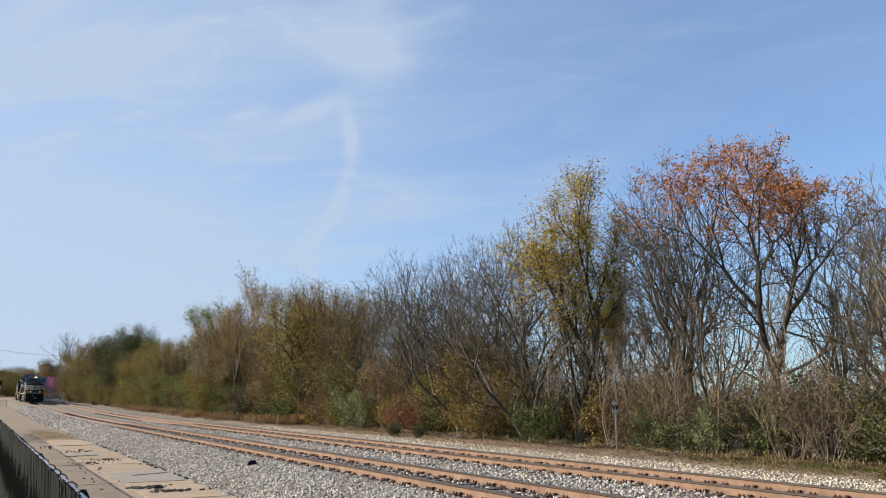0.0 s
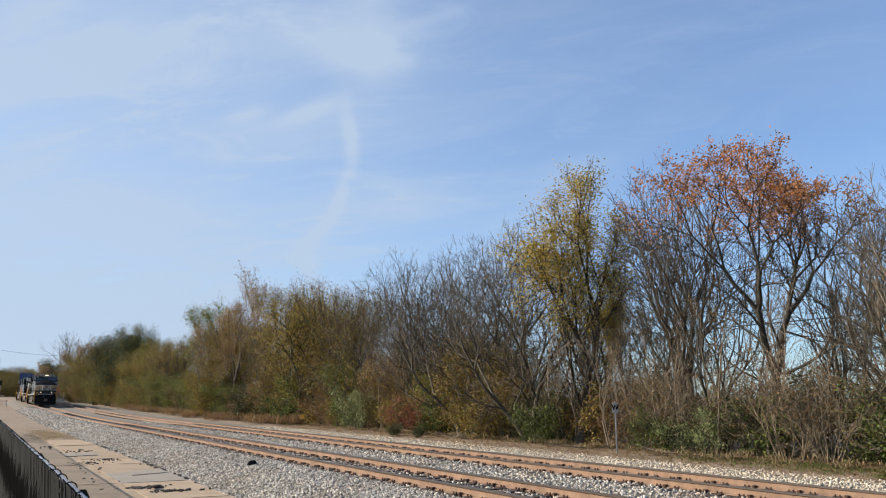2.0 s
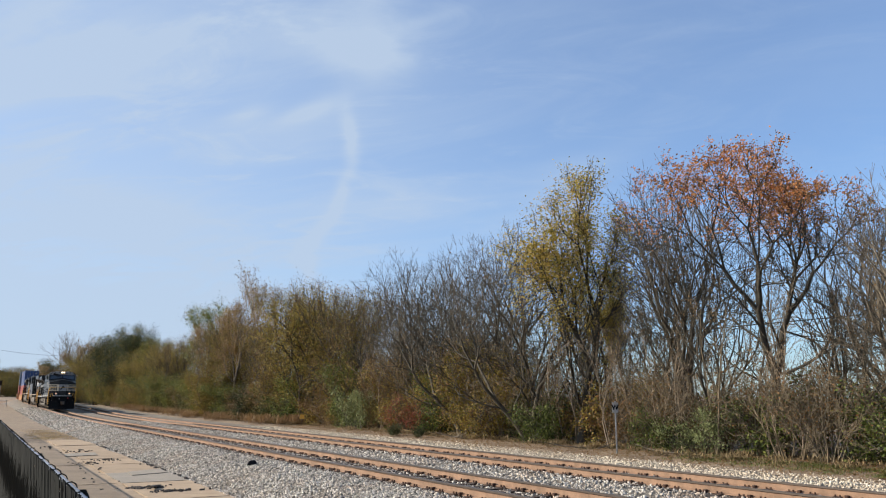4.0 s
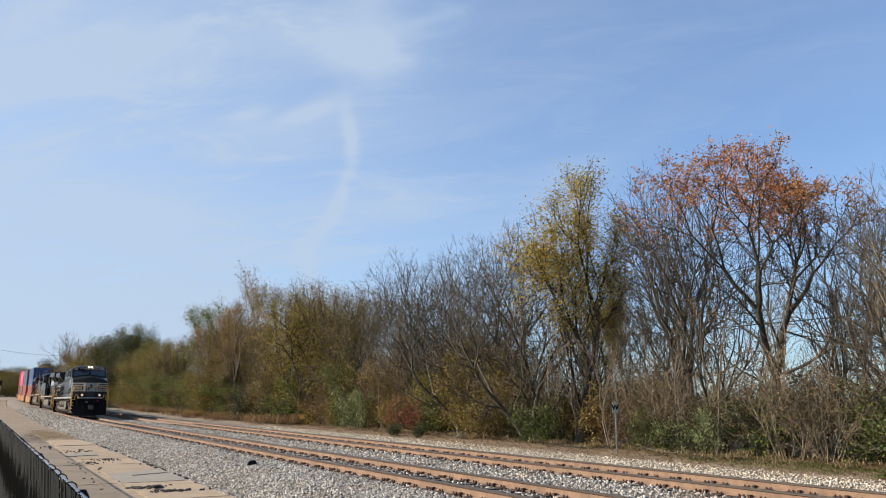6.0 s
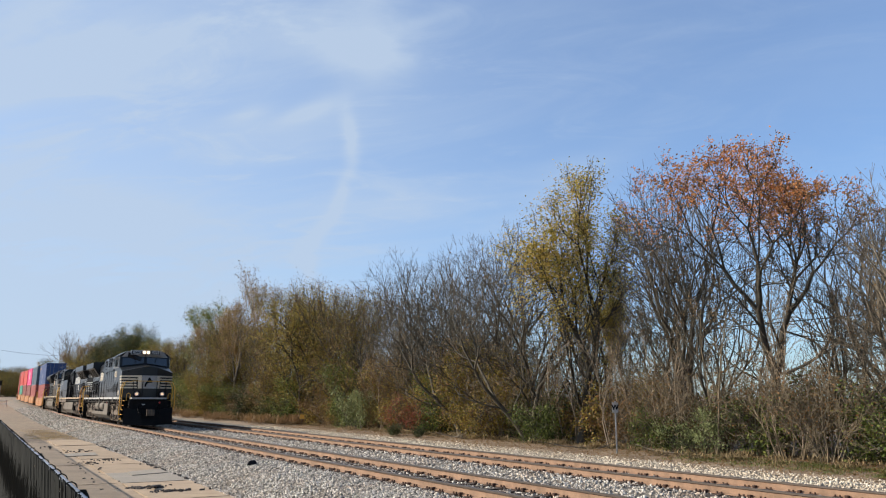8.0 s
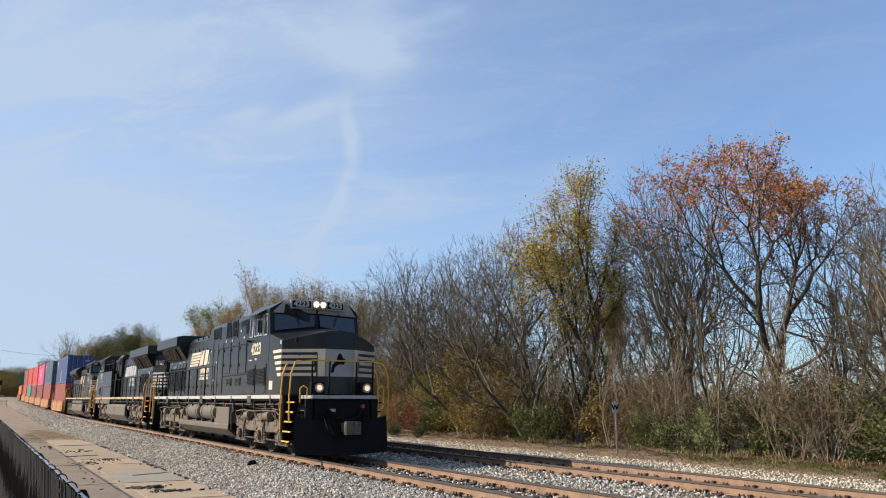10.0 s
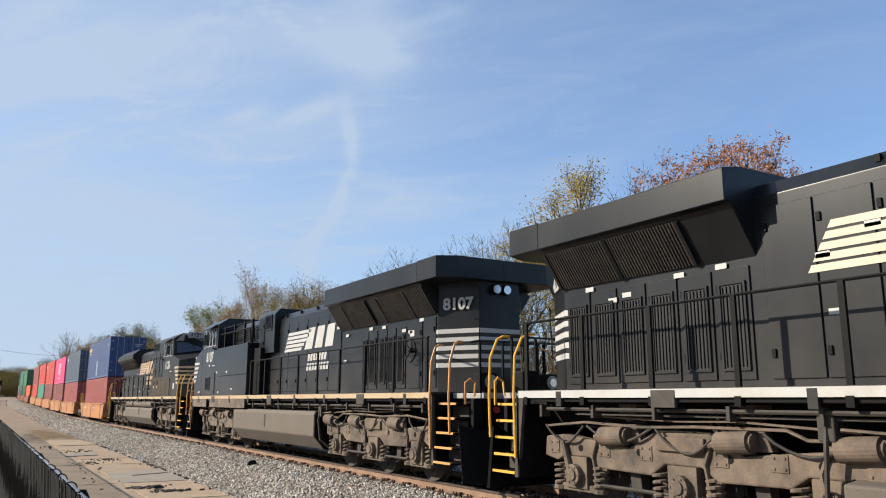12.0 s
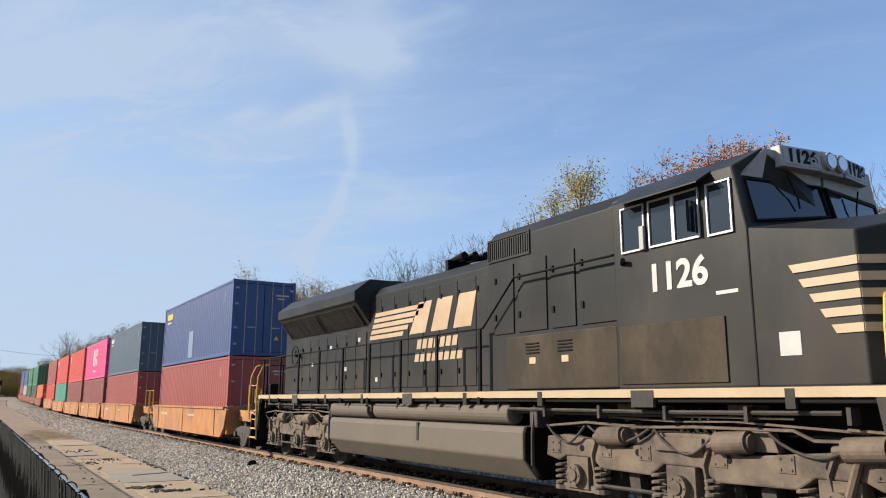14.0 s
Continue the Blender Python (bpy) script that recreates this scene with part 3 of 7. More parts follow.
make_tree("dark", "evergreen_tree", "dense dark evergreen tree wrapped in creeper", "tree", 71, BARK2,
          [("dark", 24000, 0.15, 2, None, 0.45), ("olive", 4000, 0.14, 2, None, 0.45)],
          forked=True, height=13.5, depth=5, trunk=0.22, base_r=0.2, stems=3, spread=1.1, dims=(13.6, 4.0))
make_tree("bare_d", "bare_tree", "thin leafless tree standing behind the others", "tree", 43, BARK2, [("brown", 700, 0.08, 4, None, 0.12)],
          forked=True, height=10.0, depth=5, trunk=0.26, base_r=0.09, stems=3, spread=0.95, dims=(10.0, 2.8))
make_tree("bare_e", "bare_tree", "thin grey leafless tree standing behind the others", "tree", 47, BARK, [("olive", 900, 0.08, 4, None, 0.12)],
          forked=True, height=9.5, depth=5, trunk=0.26, base_r=0.09, stems=3, spread=1.0, dims=(9.6, 3.0))
# undergrowth
SH = [(5, 0.5), (4, 0.5), (2, 0.5)]
for key, seed, name, label, leaves in (
        ("s_olive", 81, "shrub", "waist-deep thicket shrub with olive-brown leaves", [("olive", 2200, 0.085, 1, None, 0.18), ("brown", 1300, 0.08, 1, None, 0.17)]),
        ("s_brown", 83, "shrub", "twiggy brown shrub with few dead leaves", [("brown", 1700, 0.08, 1, None, 0.16)]),
        ("s_green", 87, "shrub", "leafy dark green shrub at the edge of the trees", [("green", 2400, 0.095, 1, None, 0.18), ("dark", 2200, 0.09, 1, None, 0.18)]),
        ("s_dark", 89, "shrub", "dense dark evergreen shrub", [("dark", 4200, 0.10, 1, None, 0.20)]),
        ("s_pale", 91, "shrub", "rounded pale grey-green shrub", [("pale", 4600, 0.085, 1, None, 0.16)]),
        ("s_red", 93, "shrub", "shrub with dull red autumn leaves", [("red", 1900, 0.085, 1, None, 0.14), ("brown", 900, 0.08, 1, None, 0.14)])):
    make_tree(key, name, label, "shrub", seed, BARK2 if key != "s_brown" else TWIG, leaves, height=2.6, levels=SH, spread=1.0, base_r=0.026, up=0.35, first=0.1, stems=7, shrub=True)
make_tree("brush", "brush", "bare tangled brush of thin brown stems", "shrub", 95, TWIG, [("brown", 700, 0.07, 1, None, 0.1)],
          height=3.2, levels=[(6, 0.5), (4, 0.5), (2, 0.5)], spread=0.95, base_r=0.026, up=0.35, first=0.15, stems=12, shrub=True)
# tall thickets
for key, seed, label, leaves in (
        ("t_olive", 121, "tall thicket of stems with olive and brown leaves", [("olive", 8000, 0.10, 1, None, 0.30), ("brown", 4500, 0.09, 1, None, 0.28)]),
        ("t_brown", 123, "tall brown thicket of twiggy stems", [("brown", 5200, 0.09, 1, None, 0.25), ("olive", 2600, 0.09, 1, None, 0.25)]),
        ("t_green", 127, "tall dull green thicket with dark hollows", [("green", 6000, 0.105, 1, None, 0.30), ("dark", 4500, 0.10, 1, None, 0.28), ("olive", 2500, 0.10, 1, None, 0.3)])):
    make_tree(key, "thicket", label, "shrub", seed, BARK2 if key != "t_brown" else TWIG, leaves, height=5.4, levels=[(6, 0.42), (4, 0.5), (2, 0.5)], spread=0.95, base_r=0.04, up=0.40, first=0.08, stems=9, shrub=True)
for key, seed, bark in (("sap_a", 101, PALE), ("sap_b", 103, TWIG), ("sap_c", 107, PALE)):
    make_tree(key, "sapling", "thin pale leafless sapling among the undergrowth", "sapling", seed, bark, [("tan", 160, 0.065, 2, None, 0.1)],
              height=7.0, levels=[(9, 0.32), (4, 0.45), (2, 0.5)], spread=0.75, base_r=0.048, up=0.6, first=0.3, stems=2, wob=0.11)

ROW = "trees along the railway"
for key, x, y, turn, size, wide in (
        ("oak", 24.8, 18.1, 180, 1.02, 1.1), ("bare_c", 25.0, 13.6, 80, 0.84, 1.1), ("bare_a", 26.0, 10.0, 10, 0.78, 1.1), ("bare_c", 28.5, 15.6, 200, 0.84, 1.1), ("bare_b", 24.4, 12.0, 300, 0.62, 1.0),
        ("bare_a", 25.0, 22.6, 140, 0.93, 1.0), ("yellow", 24.1, 27.9, 60, 1.0, 1.28), ("bare_b", 23.6, 31.0, 15, 0.94, 1.0), ("bare_c", 26.5, 24.0, 75, 1.05, 1.0),
        ("bare_a", 25.0, 34.6, 250, 0.97, 1.0), ("bare_b", 24.0, 37.5, 0, 0.98, 1.0), ("bare_a", 24.5, 42.0, 60, 0.93, 1.0), ("bare_c", 25.0, 46.5, 300, 0.93, 1.1), ("yellow", 26.8, 29.0, 130, 0.66, 1.1),
        ("bare_b", 26.5, 44.0, 100, 0.86, 1.0), ("brownish", 24.0, 52.5, 20, 0.92, 1.0), ("brownish", 24.5, 56.5, 190, 1.02, 1.0), ("olive", 23.6, 62.0, 70, 1.03, 1.0),
        ("olive", 26.5, 66.0, 200, 0.95, 0.9), ("tan", 24.5, 75.0, 0, 1.17, 0.95), ("brownish", 23.5, 71.0, 120, 0.85, 1.0), ("tan", 23.5, 82.5, 130, 1.06, 1.0), ("olive", 25.0, 85.0, 40, 0.95, 0.9), ("brownish", 24.0, 88.0, 40, 1.0, 1.1),
        ("tan", 24.5, 93.0, 220, 1.05, 0.9), ("green", 24.0, 97.0, 10, 1.08, 1.05), ("brownish", 23.0, 107.0, 300, 0.92, 1.1), ("olive", 22.5, 113.0, 20, 0.88, 1.0), ("green", 23.0, 121.0, 100, 0.82, 1.1),
        ("olive", 22.5, 129.0, 260, 0.84, 1.0), ("dark", 22.5, 138.0, 0, 1.0, 1.0), ("dark", 22.0, 147.0, 120, 1.08, 1.1), ("dark", 21.0, 156.0, 240, 0.97, 1.1), ("olive", 20.0, 166.0, 60, 0.94, 1.2),
        ("tan", 20.5, 178.0, 330, 1.02, 1.2), ("olive", 19.8, 190.0, 10, 0.95, 1.1), ("tan", 20.5, 200.0, 200, 1.15, 1.2), ("brownish", 20.0, 208.0, 90, 0.75, 1.2), ("bare_c", 21.5, 232.0, 0, 1.62, 1.15), ("brownish", 23.5, 222.0, 140, 0.95, 1.2)):
    plant(key, x, y, turn, size, wide, group=ROW)

rg = random.Random(5)
# second row and undergrowth, thick towards the back
for i in range(20):
    y = 9 + i * 3.9 + rg.uniform(-1.0, 1.0)
    plant(rg.choice(["bare_d", "bare_e"]), 26.5 + rg.uniform(-1.5, 3.5), y, rg.uniform(0, 360), rg.uniform(0.78, 1.12), 1.0, group=ROW)
SHRUBS = "undergrowth along the trees"
for i in range(64):
    y = 7.5 + i * 1.15 + rg.uniform(-0.5, 0.5)
    right = y < 48
    key = rg.choice(["brush", "s_olive", "s_brown", "brush", "s_green", "brush", "s_brown"] if right else ["s_olive", "s_olive", "s_brown", "s_green", "brush", "s_brown"])
    plant(key, 24.0 + rg.uniform(-0.9, 1.6), y, rg.uniform(0, 360), rg.uniform(0.75, 1.2) if right else rg.uniform(0.9, 1.5), 1.1, group=SHRUBS)
for i in range(44):
    y = 6 + i * 1.55 + rg.uniform(-0.6, 0.6)
    plant(rg.choice(["t_brown", "t_brown", "t_olive", "t_green"]), 27.2 + rg.uniform(-1.2, 4.0), y, rg.uniform(0, 360), rg.uniform(0.45, 0.72) if y < 36 else rg.uniform(0.85, 1.2), 1.15, group=SHRUBS)
for i in range(16):
    y = 34 + i * 3.0 + rg.uniform(-1.0, 1.0)
    plant(rg.choice(["t_brown", "t_olive", "t_olive", "t_green"]), 24.3 + rg.uniform(-0.6, 1.2), y, rg.uniform(0, 360), rg.uniform(0.75, 1.1), 1.0, group=SHRUBS)
for i in range(46):
    y = 80 + i * 2.8 + rg.uniform(-1, 1)
    plant(rg.choice(["t_olive", "t_green", "t_brown", "t_green"]), 22.8 - max(0, y - 120) * 0.035 + rg.uniform(-0.7, 1.6), y, rg.uniform(0, 360), rg.uniform(0.75, 1.3), 1.15, group=SHRUBS)
for i in range(56):
    y = 8 + i * 0.78 + rg.uniform(-0.5, 0.5)
    plant(rg.choice(["sap_a", "sap_b", "sap_c"]), 23.2 + rg.uniform(-0.4, 3.0), y, rg.uniform(0, 360), rg.uniform(0.6, 1.1), 1.0, group="saplings in the undergrowth")
for key, x, y, size in (("s_dark", 20.6, 39.8, 0.33), ("s_dark", 20.8, 37.4, 0.27), ("s_pale", 22.6, 49.0, 1.15), ("s_red", 22.6, 42.6, 0.85), ("s_red", 23.0, 41.0, 0.8), ("s_dark", 22.4, 97.0, 1.25), ("s_dark", 22.6, 74.0, 1.35), ("s_dark", 23.4, 70.0, 1.1),
                        ("s_green", 22.6, 64.0, 1.1), ("s_green", 22.8, 12.0, 0.8), ("s_green", 23.0, 22.0, 0.7), ("s_pale", 23.5, 20.2, 0.75), ("s_green", 22.7, 29.6, 0.9)):
    plant(key, x, y, rg.uniform(0, 360), size, 1.0, group=SHRUBS)
for i in range(12):
    plant(rg.choice(["olive", "brownish", "tan", "dark"]), 3 + i * 2.4, 345 + rg.uniform(-12, 12), rg.uniform(0, 360), rg.uniform(0.85, 1.15), 1.3, "distant grey-green tree beyond the bend", "trees beyond the bend")
for i in range(16):
    plant(rg.choice(["t_olive", "t_brown", "t_green"]), 1.5 + i * 2.0, 338 + rg.uniform(-10, 10), rg.uniform(0, 360), rg.uniform(1.1, 1.6), 1.4, group="trees beyond the bend")


# ---- the train ----
TRAIN = []
WHEELS = []


def side_pose(sx, y, z, off):
    """A frame on a vehicle's flank: x reads rightwards, y up, z outwards."""
    return Matrix(((0, 0, sx, sx * off), (sx, 0, 0, y), (0, 1, 0, z), (0, 0, 0, 1)))


def slant_bar(m, sx, off, y0, y1, z0, z1, slant=0.0, cut0=0.0, cut1=0.0):
    """A thin painted bar on a flank; slant leans it, cut0 and cut1 slope its ends."""
    a, b = off, off + 0.006
    pts = [(y0 + cut0 * 0, z0), (y1, z0 + slant), (y1 + cut1, z1 + slant), (y0 + cut0, z1)]
    m.prism("x", pts, sx * a, sx * b)


def emblem(parent, sx, yc, width, z0, z1, off, paint):
    """Slanted speed stripes beside plain block shapes, and two rows of short bars beneath."""
    left = -width / 2
    h = z1 - z0
    n = 5
    for k in range(n):
        u0, u1 = left + 0.07 * k, left + width * (0.36 + 0.05 * k)
        m = Mesh()
        zz = z0 + h * k / n
        q = [(u0, zz), (u1, zz), (u1 + 0.05, zz + h / n * 0.72), (u0 + 0.05, zz + h / n * 0.72)]
        m.prism("x", [(yc + sx * u, z) for u, z in q], sx * off, sx * (off + 0.006))
        part("speed_stripe", m, paint, parent, "cream stripe")
    for q in ([(0.43, 0.0), (0.58, 0.0), (0.64, 1.0), (0.52, 1.0)], [(0.63, 0.0), (0.77, 0.0), (0.82, 1.0), (0.69, 1.0)], [(0.82, 0.0), (0.96, 0.0), (1.0, 1.0), (0.87, 1.0)]):
        m = Mesh().prism("x", [(yc + sx * (left + width * u), z0 + h * v) for u, v in q], sx * off, sx * (off + 0.006))
        part("emblem_block", m, paint, parent, "cream block shape")
    for row, (u0, u1) in enumerate(((0.50, 0.86), (0.48, 0.90))):
        m = Mesh()
        zt = z0 - 0.14 - row * 0.27
        k, cnt = 0, 7 + row
        for k in range(cnt):
            a = left + width * (u0 + (u1 - u0) * k / cnt)
            b = a + width * (u1 - u0) / cnt * 0.74
            m.prism("x", [(yc + sx * u, z) for u, z in ((a, zt - 0.20), (b, zt - 0.20), (b + 0.05, zt), (a + 0.05, zt))], sx * off, sx * (off + 0.005))
        part("lettering_bar", m, paint, parent, "row of short cream bars")


def grille(parent, sx, off, y0, y1, z0, z1, n=12, vertical=False, frame_mat=None, name="grille"):
    """A near-black panel that paints the shade of the opening, with slats before it."""
    g = part(name, Mesh().box(sx * (off - 0.01), sx * (off + 0.006), y0, y1, z0, z1), OPENING_SHADE, parent)
    m = Mesh()
    for k in range(n):
        if vertical:
            y = y0 + (y1 - y0) * (k + 0.5) / n
            m.box(sx * off, sx * (off + 0.022), y - (y1 - y0) / n * 0.13, y + (y1 - y0) / n * 0.13, z0 + 0.02, z1 - 0.02)
        else:
            z = z0 + (z1 - z0) * (k + 0.5) / n
            d = (z1 - z0) / n
            m.prism("y", [(sx * off, z + d * 0.35), (sx * (off + 0.03), z - d * 0.25), (sx * (off + 0.03), z - d * 0.05), (sx * off, z + d * 0.48)], y0 + 0.02, y1 - 0.02)
    part("slats", m, BLACK, g)
    fr = Mesh()
    for a, b, c, d in ((y0 - 0.03, y1 + 0.03, z0 - 0.03, z0), (y0 - 0.03, y1 + 0.03, z1, z1 + 0.03), (y0 - 0.03, y0, z0, z1), (y1, y1 + 0.03, z0, z1)):
        fr.box(sx * off, sx * (off + 0.025), a, b, c, d)
    part("grille_frame", fr, frame_mat or BLACK, g)


def panel_door(parent, sx, off, y0, y1, z0, z1, name="hood_door", louvre=0, hinge=True):
    d = part(name, Mesh().box(sx * off, sx * (off + 0.022), y0 + 0.012, y1 - 0.012, z0, z1), BLACK, parent, bevel=0.006)
    if hinge:
        h = Mesh()
        for z in (z0 + 0.25, z1 - 0.3):
            h.box(sx * (off + 0.02), sx * (off + 0.045), y1 - 0.09, y1 - 0.04, z, z + 0.10)
        part("latch", h, BLACK2, d)
    if louvre:
        grille(parent, sx, off + 0.022, y0 + 0.10, y1 - 0.10, z0 + (z1 - z0) * 0.1, z0 + (z1 - z0) * 0.85, louvre, True)


def decal(parent, sx, off, y, z, w, h, material=None):
    part("decal", Mesh().box(sx * off, sx * (off + 0.006), y - w / 2, y + w / 2, z - h / 2, z + h / 2), material or WHITE, parent, "small pale notice")


def wheelset(parent, y):
    e = part("wheelset", Mesh().tube([(-0.6, 0, 0), (0.6, 0, 0)], 0.09, 8), DUST2, parent)
    e.location = (0, y, 0.52)
    for sx in (-1, 1):
        m = Mesh()
        m.tube([(sx * 0.69, 0, 0), (sx * 0.83, 0, 0)], 0.52, 28)
        m.tube([(sx * 0.665, 0, 0), (sx * 0.69, 0, 0)], 0.548, 28)
        w = part("wheel", m, DUST2, e)
        part("tread", Mesh().tube([(sx * 0.695, 0, 0), (sx * 0.825, 0, 0)], 0.5215, 28), STEEL, w, "bright worn tread")
        hub = Mesh().tube([(sx * 0.83, 0, 0), (sx * 0.87, 0, 0)], 0.16, 12)
        for k in range(4):
            a = k * math.tau / 4
            hub.tube([(sx * 0.832, 0.33 * math.cos(a), 0.33 * math.sin(a)), (sx * 0.845, 0.33 * math.cos(a), 0.33 * math.sin(a))], 0.045, 8)
        part("hub", hub, DUST2, w)
    WHEELS.append((e, y, parent))
    return e


def spring(m, x, y, z0, z1, r=0.10, coils=4):
    pts = []
    n = coils * 10
    for k in range(n + 1):
        a = k / 10 * math.tau
        pts.append((x + r * math.cos(a), y + r * math.sin(a), z0 + (z1 - z0) * k / n))
    m.tube(pts, 0.026, 5)


def bogie(loco, yc, axles, style, front):
    """A three-axle truck: side frames, axle boxes, springs, brake gear and piping."""
    t = part("truck", Mesh().box(-0.95, 0.95, yc - 1.7, yc + 1.7, 0.62, 0.95), DUST2, loco, "dust-covered cast steel truck", bevel=0.03)
    y0, y1 = yc + axles[0], yc + axles[-1]
    for sx in (-1, 1):
        poly = [(y0 - 0.75, 0.78), (y0 - 0.72, 1.08), (y0 - 0.30, 1.12), (y0 + 0.45, 1.05)]
        mid = yc + axles[1]
        poly += [(mid - 0.95, 0.98), (mid - 0.45, 1.22), (mid + 0.45, 1.22), (mid + 0.95, 0.98), (y1 - 0.45, 1.05), (y1 + 0.30, 1.12), (y1 + 0.72, 1.08), (y1 + 0.75, 0.78)]
        poly += [(y1 + 0.45, 0.72), (y1 + 0.28, 0.80), (y1 - 0.28, 0.80), (y1 - 0.5, 0.66), (mid + 0.55, 0.64), (mid + 0.30, 0.80), (mid - 0.30, 0.80), (mid - 0.55, 0.64), (y0 + 0.5, 0.66), (y0 + 0.28, 0.80), (y0 - 0.28, 0.80), (y0 - 0.45, 0.72)]
        part("side_frame", Mesh().prism("x", poly, sx * 1.02, sx * 1.20), DUST, t, bevel=0.025)
        part("frame_pad", Mesh().box(sx * 1.20, sx * 1.25, mid - 0.40, mid + 0.40, 0.98, 1.16), DUST, t, bevel=0.012)
        # black discs paint the shade of holes; the frame is solid behind them
        for yy in (mid - 0.75, mid + 0.75, y0 + 0.1, y1 - 0.1):
            part("frame_hole", Mesh().tube([(sx * 1.19, yy, 0.93), (sx * 1.206, yy, 0.93)], 0.05, 10), BLACK2, t)
        for a in axles:
            ay = yc + a
            b = Mesh().box(sx * 1.0, sx * 1.22, ay - 0.24, ay + 0.24, 0.34, 0.80)
            b.tube([(sx * 1.22, ay, 0.54), (sx * 1.31, ay, 0.54)], 0.155, 14)
            b.tube([(sx * 1.31, ay, 0.54), (sx * 1.335, ay, 0.54)], 0.09, 10)
            for k in range(6):
                q = k * math.tau / 6
                b.tube([(sx * 1.31, ay + 0.12 * math.cos(q), 0.54 + 0.12 * math.sin(q)), (sx * 1.325, ay + 0.12 * math.cos(q), 0.54 + 0.12 * math.sin(q))], 0.018, 5)
            part("axle_box", b, DUST, t, bevel=0.012)
            part("axle_strut", Mesh().prism("x", [(ay - 0.42, 0.30), (ay + 0.42, 0.30), (ay + 0.34, 0.40), (ay - 0.34, 0.40)], sx * 1.03, sx * 1.19), DUST, t)
            for dy in (-0.44, 0.44):
                s = Mesh()
                spring(s, sx * 1.12, ay + dy, 0.36, 0.70)
                s.tube([(sx * 1.12, ay + dy, 0.30), (sx * 1.12, ay + dy, 0.36)], 0.13, 10)
                part("coil_spring", s, DUST, t)
        for yy in (y0 - 0.55, mid - 1.05, mid + 1.0):
            c = Mesh().tube([(sx * 1.24, yy - 0.05, 1.15), (sx * 1.24, yy + 0.42, 1.12)], 0.135, 20)
            c.tube([(sx * 1.24, yy + 0.42, 1.12), (sx * 1.24, yy + 0.56, 1.10)], 0.06, 8)
            c.tube([(sx * 1.24, yy - 0.09, 1.15), (sx * 1.24, yy - 0.05, 1.15)], 0.10, 10)
            part("brake_cylinder", c, DUST, t)
            h = Mesh().tube([(sx * 1.22, yy + 0.55, 1.10), (sx * 1.22, yy + 0.66, 0.85), (sx * 1.18, yy + 0.62, 0.45)], 0.032, 6)
            h.box(sx * 1.08, sx * 1.16, yy + 0.52, yy + 0.72, 0.30, 0.62)
            part("brake_lever", h, DUST, t)
        p = Mesh()
        p.tube([(sx * 1.27, y0 - 0.7, 1.22), (sx * 1.27, y0 + 0.2, 1.20), (sx * 1.27, y0 + 0.45, 1.30), (sx * 1.27, mid - 0.3, 1.30), (sx * 1.27, mid + 0.6, 1.27), (sx * 1.27, y1 - 0.3, 1.31), (sx * 1.27, y1 + 0.6, 1.24)], 0.022, 5)
        p.tube([(sx * 1.25, y0 - 0.4, 1.30), (sx * 1.25, mid - 0.9, 1.38), (sx * 1.22, mid, 1.36), (sx * 1.22, y1 - 0.5, 1.40)], 0.017, 5)
        p.tube([(sx * 1.22, y0 - 0.75, 0.98), (sx * 1.29, y0 - 0.80, 1.30), (sx * 1.29, y0 - 0.2, 1.33)], 0.02, 5)
        part("brake_pipe", p, DUST, t)
        hoses = Mesh()
        for k in range(5):
            yy = mid - 0.5 + k * 0.13 * (1 if front else -1)
            hoses.tube([(sx * 1.1, yy, 1.22), (sx * 1.15, yy + 0.06, 1.36), (sx * 1.05, yy + 0.14, 1.52)], 0.025, 5)
        part("cable", hoses, DUST2, t)
        for dy in (-0.95, 0.95):
            sb = Mesh()
            spring(sb, sx * 1.02, yc + dy, 1.12, 1.42, 0.13, 3)
            sb.box(sx * 0.84, sx * 1.19, yc + dy - 0.17, yc + dy + 0.17, 1.42, 1.58)
            part("bolster_spring", sb, DUST, t)
        for yy in (y0 - 0.5, y0 + 0.62, mid - 0.62, mid + 0.62, y1 - 0.62, y1 + 0.5):
            bolts = Mesh()
            for dz in (-0.06, 0.06):
                for dy in (-0.07, 0.07):
                    bolts.tube([(sx * 1.20, yy + dy, 0.93 + dz), (sx * 1.225, yy + dy, 0.93 + dz)], 0.018, 6)
            part("bolt_plate", bolts.box(sx * 1.19, sx * 1.212, yy - 0.11, yy + 0.11, 0.83, 1.03), DUST, t, bevel=0.004)
        for a0, a1, dip in ((y0 - 0.35, y0 + 0.75, 0.24), (mid - 0.65, mid + 0.35, 0.30), (mid + 0.45, y1 - 0.35, 0.20), (y1 - 0.25, y1 + 0.6, 0.26)):
            pts = [(sx * (1.26 + 0.03 * math.sin(k)), a0 + (a1 - a0) * k / 8, 1.26 - dip * 4 * (k / 8) * (1 - k / 8)) for k in range(9)]
            part("slack_hose", Mesh().tube(pts, 0.019, 6), DUST2, t)
        for yy in (y0 + 0.95, mid + 0.95):
            part("frame_gusset", Mesh().prism("x", [(yy - 0.22, 1.04), (yy + 0.22, 1.04), (yy + 0.12, 1.30), (yy - 0.12, 1.30)], sx * 1.04, sx * 1.16), DUST, t, bevel=0.01)
            part("brake_shoe", Mesh().prism("x", [(yy - 0.10, 0.30), (yy + 0.10, 0.34), (yy + 0.14, 0.62), (yy - 0.06, 0.66)], sx * 0.90, sx * 1.06), DUST2, t, bevel=0.01)
        part("pull_rod", Mesh().tube([(sx * 1.16, y0 + 0.4, 0.42), (sx * 1.16, y1 - 0.4, 0.42)], 0.028, 6), DUST2, t)
